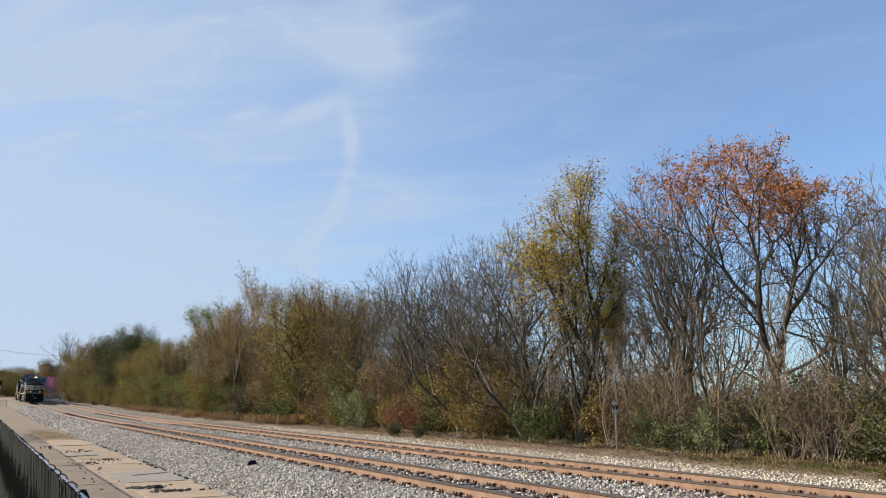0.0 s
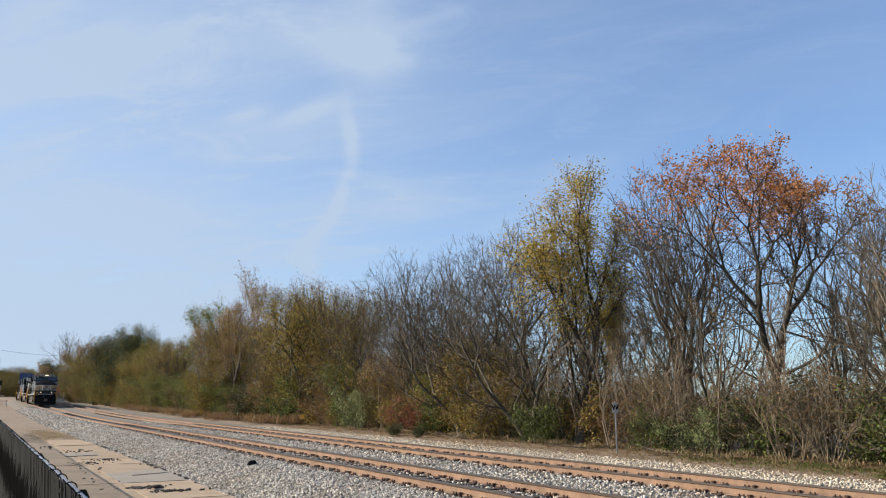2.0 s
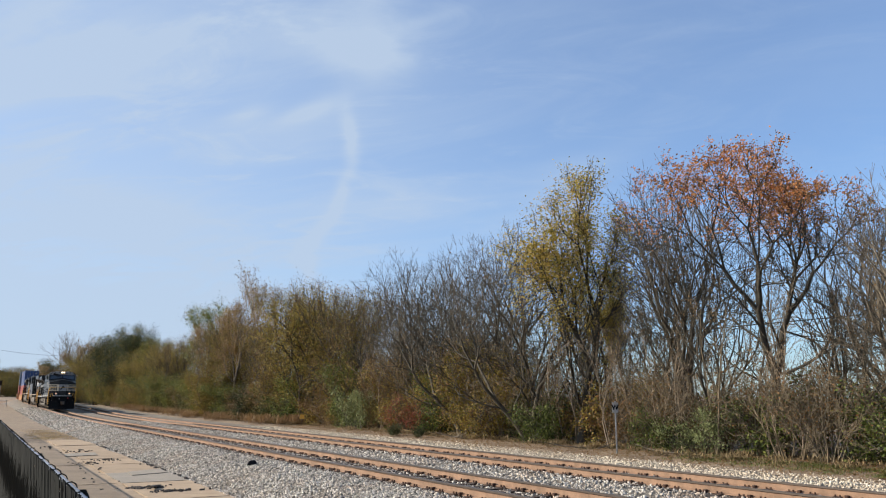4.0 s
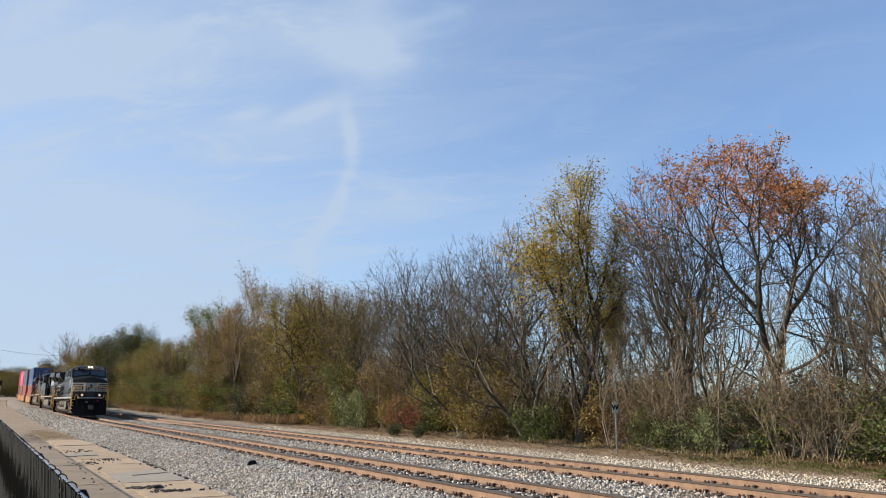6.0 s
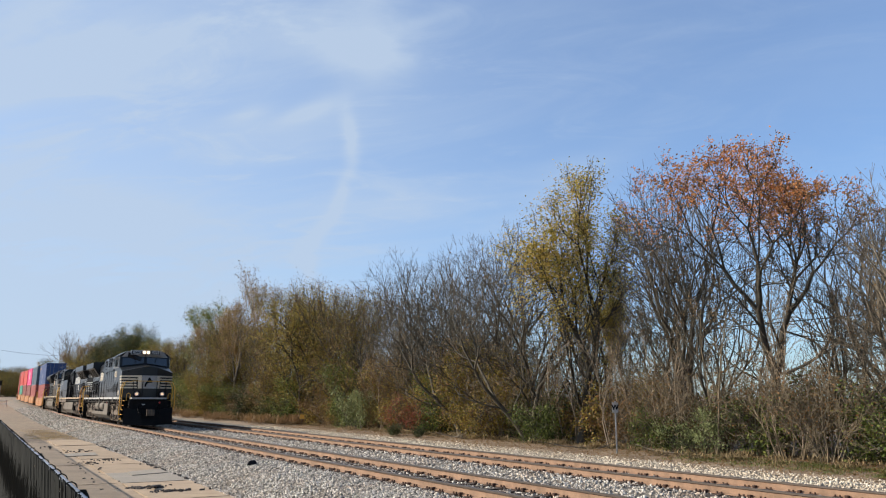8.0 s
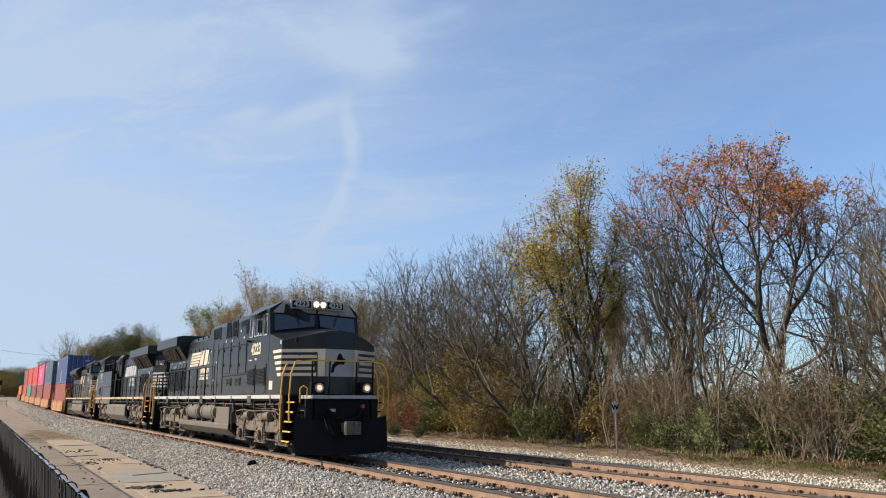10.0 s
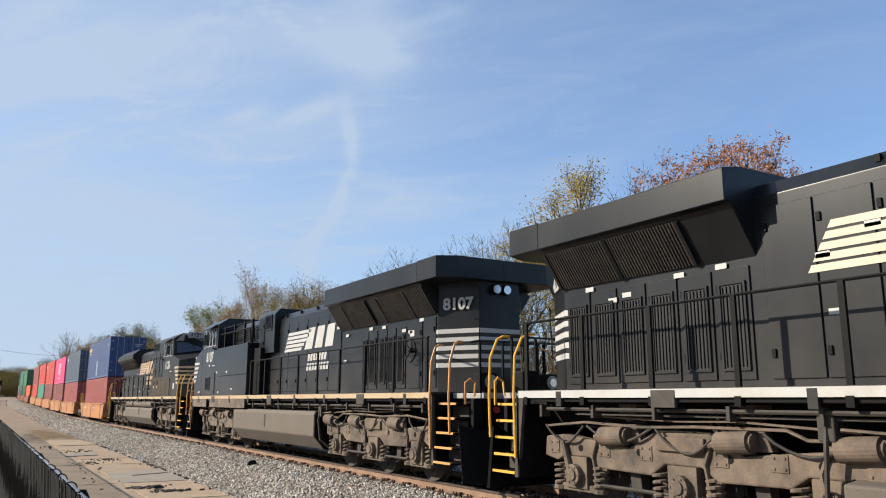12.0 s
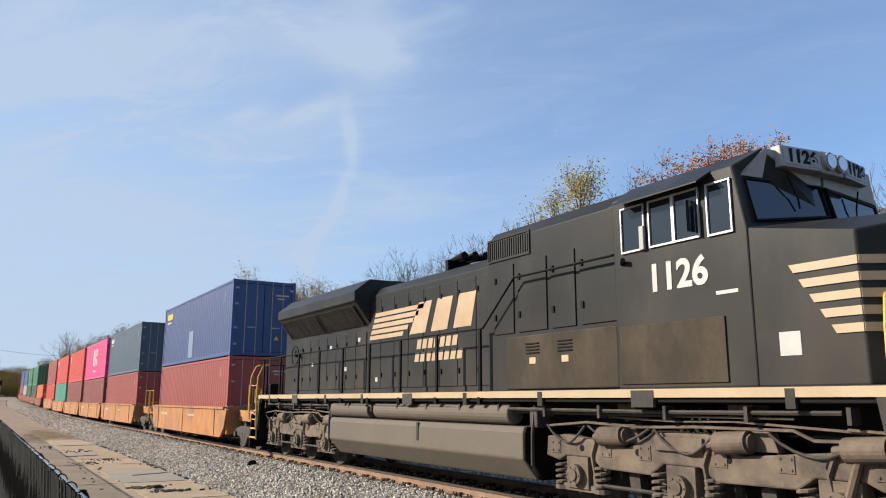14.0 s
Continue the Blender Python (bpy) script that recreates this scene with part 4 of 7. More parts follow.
        dm = Mesh().tube([(sx * 1.24, y1 + 0.25 if not front else y0 - 0.25, 1.02), (sx * 1.26, y1 + 0.05 if not front else y0 - 0.05, 0.45)], 0.05, 8)
        part("damper", dm, DUST, t)
    for a in axles:
        wheelset(loco, yc + a)


def coupler(loco, y, d):
    c = Mesh().box(-0.13, 0.13, y, y + d * 0.62, 0.74, 0.98)
    c.prism("z", [(-0.20, y + d * 0.55), (0.16, y + d * 0.55), (0.24, y + d * 0.78), (0.10, y + d * 0.86), (0.05, y + d * 0.72), (-0.12, y + d * 0.72), (-0.22, y + d * 0.80)], 0.68, 1.04)
    part("coupler", c, DUST, loco, bevel=0.02)
    for sx in (-1, 1):
        for k in range(3):
            x = sx * (0.42 + 0.12 * k)
            h = Mesh().tube([(x, y + d * 0.02, 1.25), (x, y + d * 0.28, 1.12), (x * 0.92, y + d * 0.42, 0.82), (x * 0.8, y + d * 0.52, 0.62 + 0.04 * k), (x * 0.7, y + d * 0.56, 0.66)], 0.024, 6)
            part("air_hose", h, BLACK2, loco)
    part("jumper_cable", Mesh().tube([(-0.5, y + d * 0.05, 1.40), (-0.35, y + d * 0.32, 1.18), (0, y + d * 0.40, 1.05), (0.35, y + d * 0.32, 1.14), (0.55, y + d * 0.05, 1.36)], 0.035, 6), BLACK2, loco)


def end_steps(loco, y_in, d, rail_paint, plow):
    """Step wells on both corners of one end, the end plate, plow and lamps; d points outwards."""
    ye = y_in + d * 0.92
    part("end_platform", Mesh().box(-1.0, 1.0, y_in - d * 0.05, ye + d * 0.16, 1.66, 1.76), SILVER, loco, bevel=0.012)
    part("end_plate", Mesh().box(-1.12, 1.12, ye - d * 0.10, ye, 0.62, 1.66), BLACK2, loco, bevel=0.01)
    for sx in (-1, 1):
        w = Mesh().box(sx * 0.80, sx * 1.50, y_in - d * 0.02, y_in + d * 0.02, 0.42, 1.55)
        w.box(sx * 0.86, sx * 0.90, y_in, ye, 0.42, 1.66)
        part("step_well", w, BLACK2, loco)
        part("corner_skirt", Mesh().prism("x", [(y_in - d * 0.16, 1.70), (y_in + d * 0.03, 1.70), (y_in + d * 0.10, 0.42), (y_in + d * 0.02, 0.42)], sx * 1.44, sx * 1.50), DUST2, loco)
        for k in range(5):
            z = 0.46 + k * 0.27
            x0, yo = sx * (1.50 - 0.03 * k), y_in + d * (0.10 + 0.0 * k)
            st = part("step", Mesh().box(sx * 0.90, x0, yo, yo + d * 0.62, z, z + 0.03), BLACK2, loco)
            part("step_nosing", Mesh().box(x0 - sx * 0.03, x0 + sx * 0.008, yo, yo + d * 0.62, z + 0.002, z + 0.042), rail_paint, st, "bright painted edge")
            if k < 4:
                part("riser", Mesh().box(x0 - sx * 0.33, x0 - sx * 0.35, yo + d * 0.02, yo + d * 0.60, z + 0.05, z + 0.25), DUST2, st)
        # long handrails at the corner
        for yy, top in ((y_in + d * 0.03, 2.70), (y_in + d * 0.74, 2.72)):
            h = Mesh().tube([(sx * 1.53, yy, 0.72 if yy == y_in + d * 0.03 else 1.02), (sx * 1.55, yy, 1.7), (sx * 1.52, yy, 2.35), (sx * 1.40, yy - d * 0.04, top - 0.06), (sx * 1.30, yy - d * 0.08, top), (sx * 1.18, yy - d * 0.10, top)], 0.024, 7)
            part("grab_rail", h, rail_paint, loco)
        gl = Mesh().tube([(sx * 1.3, ye, 1.55), (sx * 1.3, ye, 1.95), (sx * 1.22, ye + d * 0.04, 2.02), (sx * 1.1, ye + d * 0.04, 1.95), (sx * 1.1, ye, 1.70)], 0.022, 6)
        part("grab_iron", gl, rail_paint, loco)
        d0 = Mesh().box(sx * 0.56, sx * 0.92, ye + d * 0.02, ye - d * 0.30, 1.79, 2.14)
        dl = part("ditch_light", d0, BLACK2, loco, bevel=0.03)
        part("lens", Mesh().tube([(sx * 0.74, ye + d * 0.02, 1.97), (sx * 0.74, ye + d * 0.055, 1.97)], 0.08, 16), LAMP_DIM if plow == "lit" else LAMP_OFF, dl, "round glass lens")
        part("lens_ring", Mesh().tube([(sx * 0.74, ye, 1.97), (sx * 0.74, ye + d * 0.04, 1.97)], 0.135, 16), SILVER, dl)
    for x in (-0.42, 0.42, -0.95, 0.95):
        part("end_post", Mesh().box(x - 0.02, x + 0.02, ye - d * 0.05, ye - d * 0.01, 1.76, 2.72), BLACK2, loco)
    part("end_rail", Mesh().tube([(-1.18, ye - d * 0.03, 2.70), (-0.95, ye - d * 0.03, 2.74), (0.95, ye - d * 0.03, 2.74), (1.18, ye - d * 0.03, 2.70)], 0.022, 6), rail_paint if plow == "lit" else BLACK, loco)
    # plow, swept back from the middle
    m = Mesh()
    a, b = ye + d * 0.42, ye + d * 0.10
    lo = [(-1.42, b, 0.16), (-0.35, a, 0.12), (0.35, a, 0.12), (1.42, b, 0.16), (1.40, b - d * 0.05, 0.16), (0.33, a - d * 0.05, 0.12), (-0.33, a - d * 0.05, 0.12), (-1.40, b - d * 0.05, 0.16)]
    hi = [(-1.42, b - d * 0.14, 1.18), (-0.50, a - d * 0.22, 0.98), (0.50, a - d * 0.22, 0.98), (1.42, b - d * 0.14, 1.18), (1.40, b - d * 0.19, 1.18), (0.48, a - d * 0.27, 0.98), (-0.48, a - d * 0.27, 0.98), (-1.40, b - d * 0.19, 1.18)]
    m.hull(lo, hi)
    part("plow", m, BLACK2, loco, "matt black snow plow")
    coupler(loco, ye, d)
    part("placard", Mesh().box(-0.42, -0.22, ye + d * 0.002, ye + d * 0.012, 1.30, 1.38), WHITE, loco)
    part("brake_valve", Mesh().tube([(0.62, ye, 1.45), (0.62, ye + d * 0.06, 1.45)], 0.06, 10), mat_red(), loco)


def mat_red():
    return bpy.data.materials.get("red_paint") or mat("red_paint", (0.35, 0.02, 0.02), 0.5)


def walkway_rail(loco, y0, y1, z=2.86, kink=None, n=8, ends=(0, 0)):
    for sx in (-1, 1):
        pts = [(sx * 1.46, y1, z), (sx * 1.46, y0, z)]
        if kink:
            pts += [(sx * 1.46, kink[0], kink[1]), (sx * 1.46, kink[2], kink[1])]
        part("handrail", Mesh().tube(pts, 0.020, 6), BLACK2, loco)
        for k in range(n):
            y = y1 + (y0 - y1) * (k + 0.04) / (n - 0.9)
            m = Mesh().box(sx * 1.445, sx * 1.485, y - 0.035, y + 0.035, 1.60, z)
            m.box(sx * 1.44, sx * 1.51, y - 0.045, y + 0.045, 1.56, 1.68)
            part("stanchion", m, BLACK2, loco)


def cab_windows(cab, y0, y1, off):
    """Side windows in bright frames with an awning and a wind deflector."""
    for sx in (-1, 1):
        w = y1 - y0
        for a, b, drop in ((0.0, 0.20, 0.02), (0.26, 0.72, 0.0), (0.76, 1.0, 0.0)):
            ya, yb = y0 + w * a, y0 + w * b
            g = part("cab_window", Mesh().box(sx * (off - 0.005), sx * (off + 0.006), ya, yb, 3.64 - drop, 4.27), GLASS, cab)
            fr = Mesh()
            for p, q, r, s in ((ya, yb, 3.625 - drop, 3.65 - drop), (ya, yb, 4.25, 4.27), (ya, ya + 0.022, 3.65 - drop, 4.25), (yb - 0.022, yb, 3.65 - drop, 4.25)):
                fr.box(sx * off, sx * (off + 0.03), p, q, r, s)
            if b - a > 0.4:
                c = (ya + yb) / 2
                fr.box(sx * off, sx * (off + 0.028), c - 0.025, c + 0.025, 3.65, 4.25)
            part("window_frame", fr, ALU, g)
        part("awning", Mesh().prism("y", [(sx * (off - 0.02), 4.44), (sx * (off + 0.26), 4.27), (sx * (off + 0.26), 4.25), (sx * (off - 0.02), 4.41)], y0 + w * 0.16, y1 - 0.02), BLACK, cab)
        part("wind_deflector", Mesh().box(sx * (off + 0.02), sx * (off + 0.17), y0 + w * 0.30, y0 + w * 0.31, 3.70, 4.10), GLASS, cab)
        part("mirror", Mesh().box(sx * (off + 0.02), sx * (off + 0.06), y0 + w * 0.755, y0 + w * 0.80, 3.62, 3.95), SILVER, cab, bevel=0.01)
        part("horn_bracket", Mesh().tube([(sx * off, y1 + 0.02, 3.50), (sx * (off + 0.10), y1 - 0.10, 3.52)], 0.035, 7), BLACK2, cab)


def nose_and_cab(loco, f, cab_rear, cab_front, number, lit, stripe):
    """The wide nose, cab shell, windscreen, lamps, number boards and striping; f: the nose's front."""
    c0 = f + 0.78                                     # where the flank ends and the slanted corner begins
    W = 1.5
    # nose: flank, slanted corners, front
    lo = [(-W, cab_front, 1.78), (-W, c0, 1.78), (-0.45, f, 1.78), (0.45, f, 1.78), (W, c0, 1.78), (W, cab_front, 1.78)]
    hi = [(-W, cab_front, 3.62), (-W, c0, 3.36), (-0.45, f, 3.60), (0.45, f, 3.60), (W, c0, 3.30), (W, cab_front, 3.62)]
    nose = Mesh()
    nose.add(lo + hi + [(0, cab_front, 3.86), (0, f, 3.66)],
             [(0, 1, 7, 6), (1, 2, 8, 7), (2, 3, 9, 8), (3, 4, 10, 9), (4, 5, 11, 10), (5, 0, 6, 11), (5, 4, 3, 2, 1, 0), (6, 7, 8, 12), (8, 13, 12), (13, 9, 12), (9, 10, 11, 12), (8, 9, 13), (6, 12, 11)])
    part("nose", nose, BLACK, loco, bevel=0.02)
    cab = Mesh()
    roof = [(-W, 1.78), (-W, 4.42), (-1.12, 4.66), (1.12, 4.66), (W, 4.42), (W, 1.78)]
    cf = cab_front
    cab.add([(x, cab_rear, z) for x, z in roof] + [(-W, cf, 1.78), (-W, cf, 3.62), (-W, cf + 0.16, 4.42), (-1.12, cf - 0.02, 4.66), (1.12, cf - 0.02, 4.66), (W, cf + 0.16, 4.42), (W, cf, 3.62), (W, cf, 1.78), (0, cf - 0.10, 3.84)],
            [(0, 1, 2, 3, 4, 5), (0, 6, 7, 8, 1), (1, 8, 9, 2), (2, 9, 10, 3), (3, 10, 11, 4), (4, 11, 12, 13, 5), (0, 5, 13, 6), (7, 14, 12, 11, 10, 9, 8), (6, 13, 12, 14, 7)])
    shell = part("cab", cab, BLACK, loco, bevel=0.02)
    # windscreens, fascia and lamps
    for sx in (-1, 1):
        q = [(sx * 0.07, cf - 0.115, 3.90), (sx * 1.36, cf - 0.015, 3.72), (sx * 1.36, cf + 0.105, 4.26), (sx * 0.07, cf - 0.015, 4.30)]
        wsm = Mesh().hull([(a, b + 0.05, c) for a, b, c in q], [(a, b - 0.012, c) for a, b, c in q])
        ws = part("windscreen", wsm, GLASS, shell)
        fr = Mesh().tube([(a, b - 0.018, c) for a, b, c in q + q[:1]], 0.018, 5)
        part("windscreen_seal", fr, BLACK2, ws)
        part("wiper", Mesh().tube([(sx * 0.75, cf - 0.06, 4.36), (sx * 0.62, cf - 0.09, 4.10), (sx * 0.60, cf - 0.10, 3.94)], 0.012, 5), BLACK2, ws)
        q = [(sx * 0.03, cf - 0.03, 4.33), (sx * 1.40, cf + 0.10, 4.30), (sx * 1.10, cf - 0.02, 4.66), (sx * 0.03, cf - 0.05, 4.66)]
        part("fascia", Mesh().hull([(a, b + 0.06, c) for a, b, c in q], [(a, b - 0.006, c) for a, b, c in q]), SILVER, shell, "grey-white band over the windscreen")
        nb = part("number_board", Mesh().hull([(sx * 0.24, cf - 0.02, 4.44), (sx * 0.90, cf + 0.0, 4.44), (sx * 0.90, cf + 0.04, 4.72), (sx * 0.24, cf + 0.02, 4.72)],
                                              [(sx * 0.24, cf - 0.22, 4.44), (sx * 0.90, cf - 0.12, 4.44), (sx * 0.90, cf - 0.10, 4.72), (sx * 0.24, cf - 0.20, 4.72)]), SILVER, shell, bevel=0.015)
        bl = Mesh().hull([(sx * 0.28, cf - 0.205, 4.48), (sx * 0.86, cf - 0.118, 4.48), (sx * 0.86, cf - 0.10, 4.69), (sx * 0.28, cf - 0.19, 4.69)],
                         [(sx * 0.28, cf - 0.219, 4.48), (sx * 0.86, cf - 0.132, 4.48), (sx * 0.86, cf - 0.114, 4.69), (sx * 0.28, cf - 0.204, 4.69)])
        part("board_face", bl, BLACK2 if lit else SILVER, nb)
        yaw = math.degrees(math.atan2(0.087, 0.58)) * sx
        lettering("board_number", number, 0.235, WHITE if lit else BLACK2, nb, pose(sx * 0.57, cf - 0.172, 4.585, 90, 0, yaw), thick=0.008, wide=1.05)
        hl = part("headlight", Mesh().tube([(sx * 0.115, cf - 0.10, 4.59), (sx * 0.115, cf - 0.26, 4.59)], 0.115, 18), SILVER, shell)
        part("lens", Mesh().tube([(sx * 0.115, cf - 0.262, 4.59), (sx * 0.115, cf - 0.275, 4.59)], 0.092, 18), LAMP_ON if lit else LAMP_OFF, hl, "round headlight glass")
    part("lamp_box", Mesh().box(-0.235, 0.235, cf - 0.20, cf, 4.44, 4.73), SILVER, shell, bevel=0.02)
    cab_windows(shell, cab_front + 0.18, cab_rear - 0.18, W)
    # stripes round the nose
    for k in range(5):
        z1 = 3.09 - k * 0.172
        z0 = z1 - 0.092
        tip = c0 + 0.78 - k * 0.11
        e = 0.017
        for sx in (-1, 1):
            m = Mesh()
            m.prism("x", [(c0, z0), (tip - 0.05, z0), (tip, z1), (c0, z1)], sx * W, sx * (W + e))
            a, b = Vector((sx * W, c0, 0)), Vector((sx * 0.45, f, 0))
            nrm = Vector((b.y - a.y, -(b.x - a.x), 0)).normalized() * (-sx if True else 1)
            nrm = nrm if nrm.y < 0 else -nrm
            q = [a, a.lerp(b, (0.97, 0.80, 0.74, 0.76, 0.80)[k] if lit else 1.0)]
            m.hull([(p.x, p.y, z0) for p in q] + [(p.x + nrm.x * e, p.y + nrm.y * e, z0) for p in q[::-1]], [(p.x, p.y, z1) for p in q] + [(p.x + nrm.x * e, p.y + nrm.y * e, z1) for p in q[::-1]])
            part("nose_stripe", m, stripe, loco, "cream stripe round the nose")
    if lit:
        # the silver panel's corners take pale cream to imitate grazing sun
        for sx in (-1, 1):
            a, b = Vector((sx * W, c0, 0)), Vector((sx * 0.45, f, 0))
            nrm = Vector((sx * (a.y - b.y), -abs(a.x - b.x), 0)).normalized() * 0.020
            q0, q1, q2 = a.lerp(b, 0.82), a.lerp(b, 0.84), b
            part("nose_panel", Mesh().hull([(p.x, p.y, 2.30) for p in (q1, q2)] + [(p.x + nrm.x, p.y + nrm.y, 2.30) for p in (q2, q1)], [(p.x, p.y, 3.09) for p in (q0, q2)] + [(p.x + nrm.x, p.y + nrm.y, 3.09) for p in (q2, q0)]), CREAM_PALE, loco, "corner of the silver nose panel, painted paler as if sunlit")
        part("nose_panel", Mesh().box(-0.44, 0.44, f - 0.008, f + 0.02, 2.30, 3.09), SILVER, loco, "grey panel on the nose front")
        part("nose_emblem", Mesh().prism("y", [(-0.28, 2.42), (-0.20, 2.40), (-0.14, 2.58), (0.0, 2.66), (0.12, 2.64), (0.2, 2.78), (0.1, 2.84), (0.02, 2.98), (-0.06, 2.94), (-0.1, 2.78), (-0.24, 2.62)], f - 0.014, f - 0.006), BLACK2, loco, "dark plain emblem shape")
    else:
        for k in range(5):
            z1 = 3.09 - k * 0.172
            part("nose_stripe", Mesh().box(-0.45, 0.45, f - 0.017, f + 0.01, z1 - 0.092, z1), stripe, loco, "cream stripe round the nose")
    door = part("nose_door", Mesh().hull([(-0.60, f + 0.10, 2.05), (-1.05, f + 0.434, 2.05), (-1.03, f + 0.48, 2.05), (-0.58, f + 0.15, 2.05)], [(-0.60, f + 0.10, 3.50), (-1.05, f + 0.434, 3.38), (-1.03, f + 0.48, 3.38), (-0.58, f + 0.15, 3.50)]), BLACK, loco)
    part("door_hinge", Mesh().tube([(-1.20, f + 0.42, 3.28), (-1.20, f + 0.42, 3.42)], 0.03, 8), BLACK2, door)
    for sx in (-1, 1):
        part("grab_iron", Mesh().tube([(sx * 0.75, f + 0.06, 2.90), (sx * 0.80, f + 0.0, 2.92), (sx * 1.1, f + 0.28, 2.92), (sx * 1.12, f + 0.38, 2.90)], 0.014, 5), BLACK2, loco)
    part("antenna_deck", Mesh().box(-0.55, 0.55, cab_front + 0.5, cab_front + 1.2, 4.655, 4.72).box(-0.2, 0.2, cab_front + 0.2, cab_front + 0.42, 4.655, 4.76), BLACK2, shell, bevel=0.01)
    return shell


def deck_and_tank(loco, front, rear, tank, paint, cylinders, low=False):
    part("underframe", Mesh().box(-1.46, 1.46, front, rear, 1.60, 1.76), BLACK2, loco, bevel=0.01)
    part("centre_sill", Mesh().box(-0.85, 0.85, front + 0.02, rear - 0.02, 1.22, 1.62), BLACK2, loco)
    part("draft_sill", Mesh().box(-0.7, 0.7, front - 0.9, rear + 0.9, 1.3, 1.66), BLACK2, loco)
    part("deck", Mesh().box(-1.5, 1.5, front, rear, 1.74, 1.785), BLACK, loco)
    for sx in (-1, 1):
        st = part("sill_stripe", Mesh().box(sx * 1.47, sx * 1.502, front + 0.02, rear - 0.02, 1.665, 1.775), paint, loco, "pale reflective stripe along the sill")
        for k in range(9):
            y = front + (rear - front) * (k + 0.5) / 9
            part("jacking_pad" if k % 3 == 1 else "sill_lug", Mesh().box(sx * 1.46, sx * (1.512 if k % 3 == 1 else 1.506), y - (0.2 if k % 3 == 1 else 0.06), y + (0.2 if k % 3 == 1 else 0.06), 1.54, 1.76), DUST2 if k % 3 == 1 else BLACK, st)
        pipes = Mesh()
        pipes.tube([(sx * 1.36, front + 0.6, 1.50), (sx * 1.36, front + 3, 1.48), (sx * 1.38, 0, 1.50), (sx * 1.36, rear - 0.6, 1.50)], 0.028, 6)
        pipes.tube([(sx * 1.30, front + 1.2, 1.43), (sx * 1.30, -1, 1.44), (sx * 1.30, rear - 1.2, 1.43)], 0.02, 5)
        part("air_pipe", pipes, DUST2, loco)
        br = Mesh()
        for k in range(16):
            y = front + 0.5 + (rear - front - 1.0) * k / 15
            br.box(sx * 1.25, sx * 1.42, y - 0.025, y + 0.025, 1.38, 1.56)
        tagged(part("pipe_hanger", br, DUST2, loco), kind="stuff")
        for y in (tank[0] - 0.18, tank[1] + 0.18):
            part("drain_hose", Mesh().tube([(sx * 1.32, y, 1.55), (sx * 1.38, y, 1.1), (sx * 1.34, y + 0.06, 0.62), (sx * 1.1, y + 0.2, 0.40)], 0.03, 6), DUST2, loco)
            part("sand_box", Mesh().box(sx * 1.1, sx * 1.36, y - 0.10, y + 0.10, 1.20, 1.52), DUST2, loco, bevel=0.02)
    if cylinders:
        prof = [(-1.44, 0.80), (-1.44, 0.62), (-1.12, 0.36), (1.12, 0.36), (1.44, 0.62), (1.44, 0.80), (0.80, 0.90), (0.80, 1.36), (-0.80, 1.36), (-0.80, 0.90)]
    else:
        prof = [(-1.40, 1.34), (-1.44, 1.24), (-1.44, 0.70), (-1.14, 0.36), (1.14, 0.36), (1.44, 0.70), (1.44, 1.24), (1.40, 1.34)]
        prof = [(x, z - 0.13 if low and z > 1 else z) for x, z in prof]
    t = part("fuel_tank", Mesh().prism("y", prof, tank[0], tank[1]), TANK, loco, "dust-covered fuel tank", bevel=0.03)
    part("tank_end", Mesh().prism("y", [(x * 0.98, z) for x, z in prof], tank[0] - 0.02, tank[0]), BLACK2, t)
    part("tank_end", Mesh().prism("y", [(x * 0.98, z) for x, z in prof], tank[1], tank[1] + 0.02), BLACK2, t)
    for sx in (-1, 1):
        for (a, b, r, z) in cylinders or ():
            x = sx * 1.15
            c = part("air_reservoir", Mesh().tube([(x, a + 0.09, z), (x, b - 0.09, z)], r, 24).tube([(x, a + 0.09, z), (x, a, z)], r, 24, r * 0.62).tube([(x, b - 0.09, z), (x, b, z)], r, 24, r * 0.62), TANK, loco, "round-ended dusty air tank", smooth=False)
            for y in (a + 0.33, b - 0.33):
                part("strap", Mesh().tube([(x, y - 0.03, z), (x, y + 0.03, z)], r + 0.012, 24), DUST2, c)
                part("saddle", Mesh().box(sx * 0.95, sx * 1.44, y - 0.06, y + 0.06, 0.82, z - r + 0.06), DUST2, c)
        if cylinders:
            part("tank_cabinet", Mesh().box(sx * 0.80, sx * 1.43, tank[0], tank[0] + 1.85, 0.70, 1.38), TANK, t, bevel=0.02)
            part("fuel_gauge", Mesh().box(sx * 1.43, sx * 1.445, tank[0] + 1.66, tank[0] + 1.78, 0.98, 1.33), BLACK2, t)
            part("emergency_cutoff", Mesh().tube([(sx * 1.40, tank[0] + 0.5, 1.43), (sx * 1.43, tank[0] + 0.5, 1.43)], 0.05, 10), mat_red(), t)
        else:
            part("filler", Mesh().box(sx * 1.43, sx * 1.455, -0.6, -0.52, 0.85, 1.2), DUST2, t)
    return t


def hood_box(loco, y0, y1, half, top, name="hood", z0=1.78):
    ch = 0.16
    prof = [(-half, z0), (-half, top - 0.20), (-half + ch, top), (half - ch, top), (half, top - 0.20), (half, z0)]
    return part(name, Mesh().prism("y", prof, y0, y1), BLACK, loco, bevel=0.012)


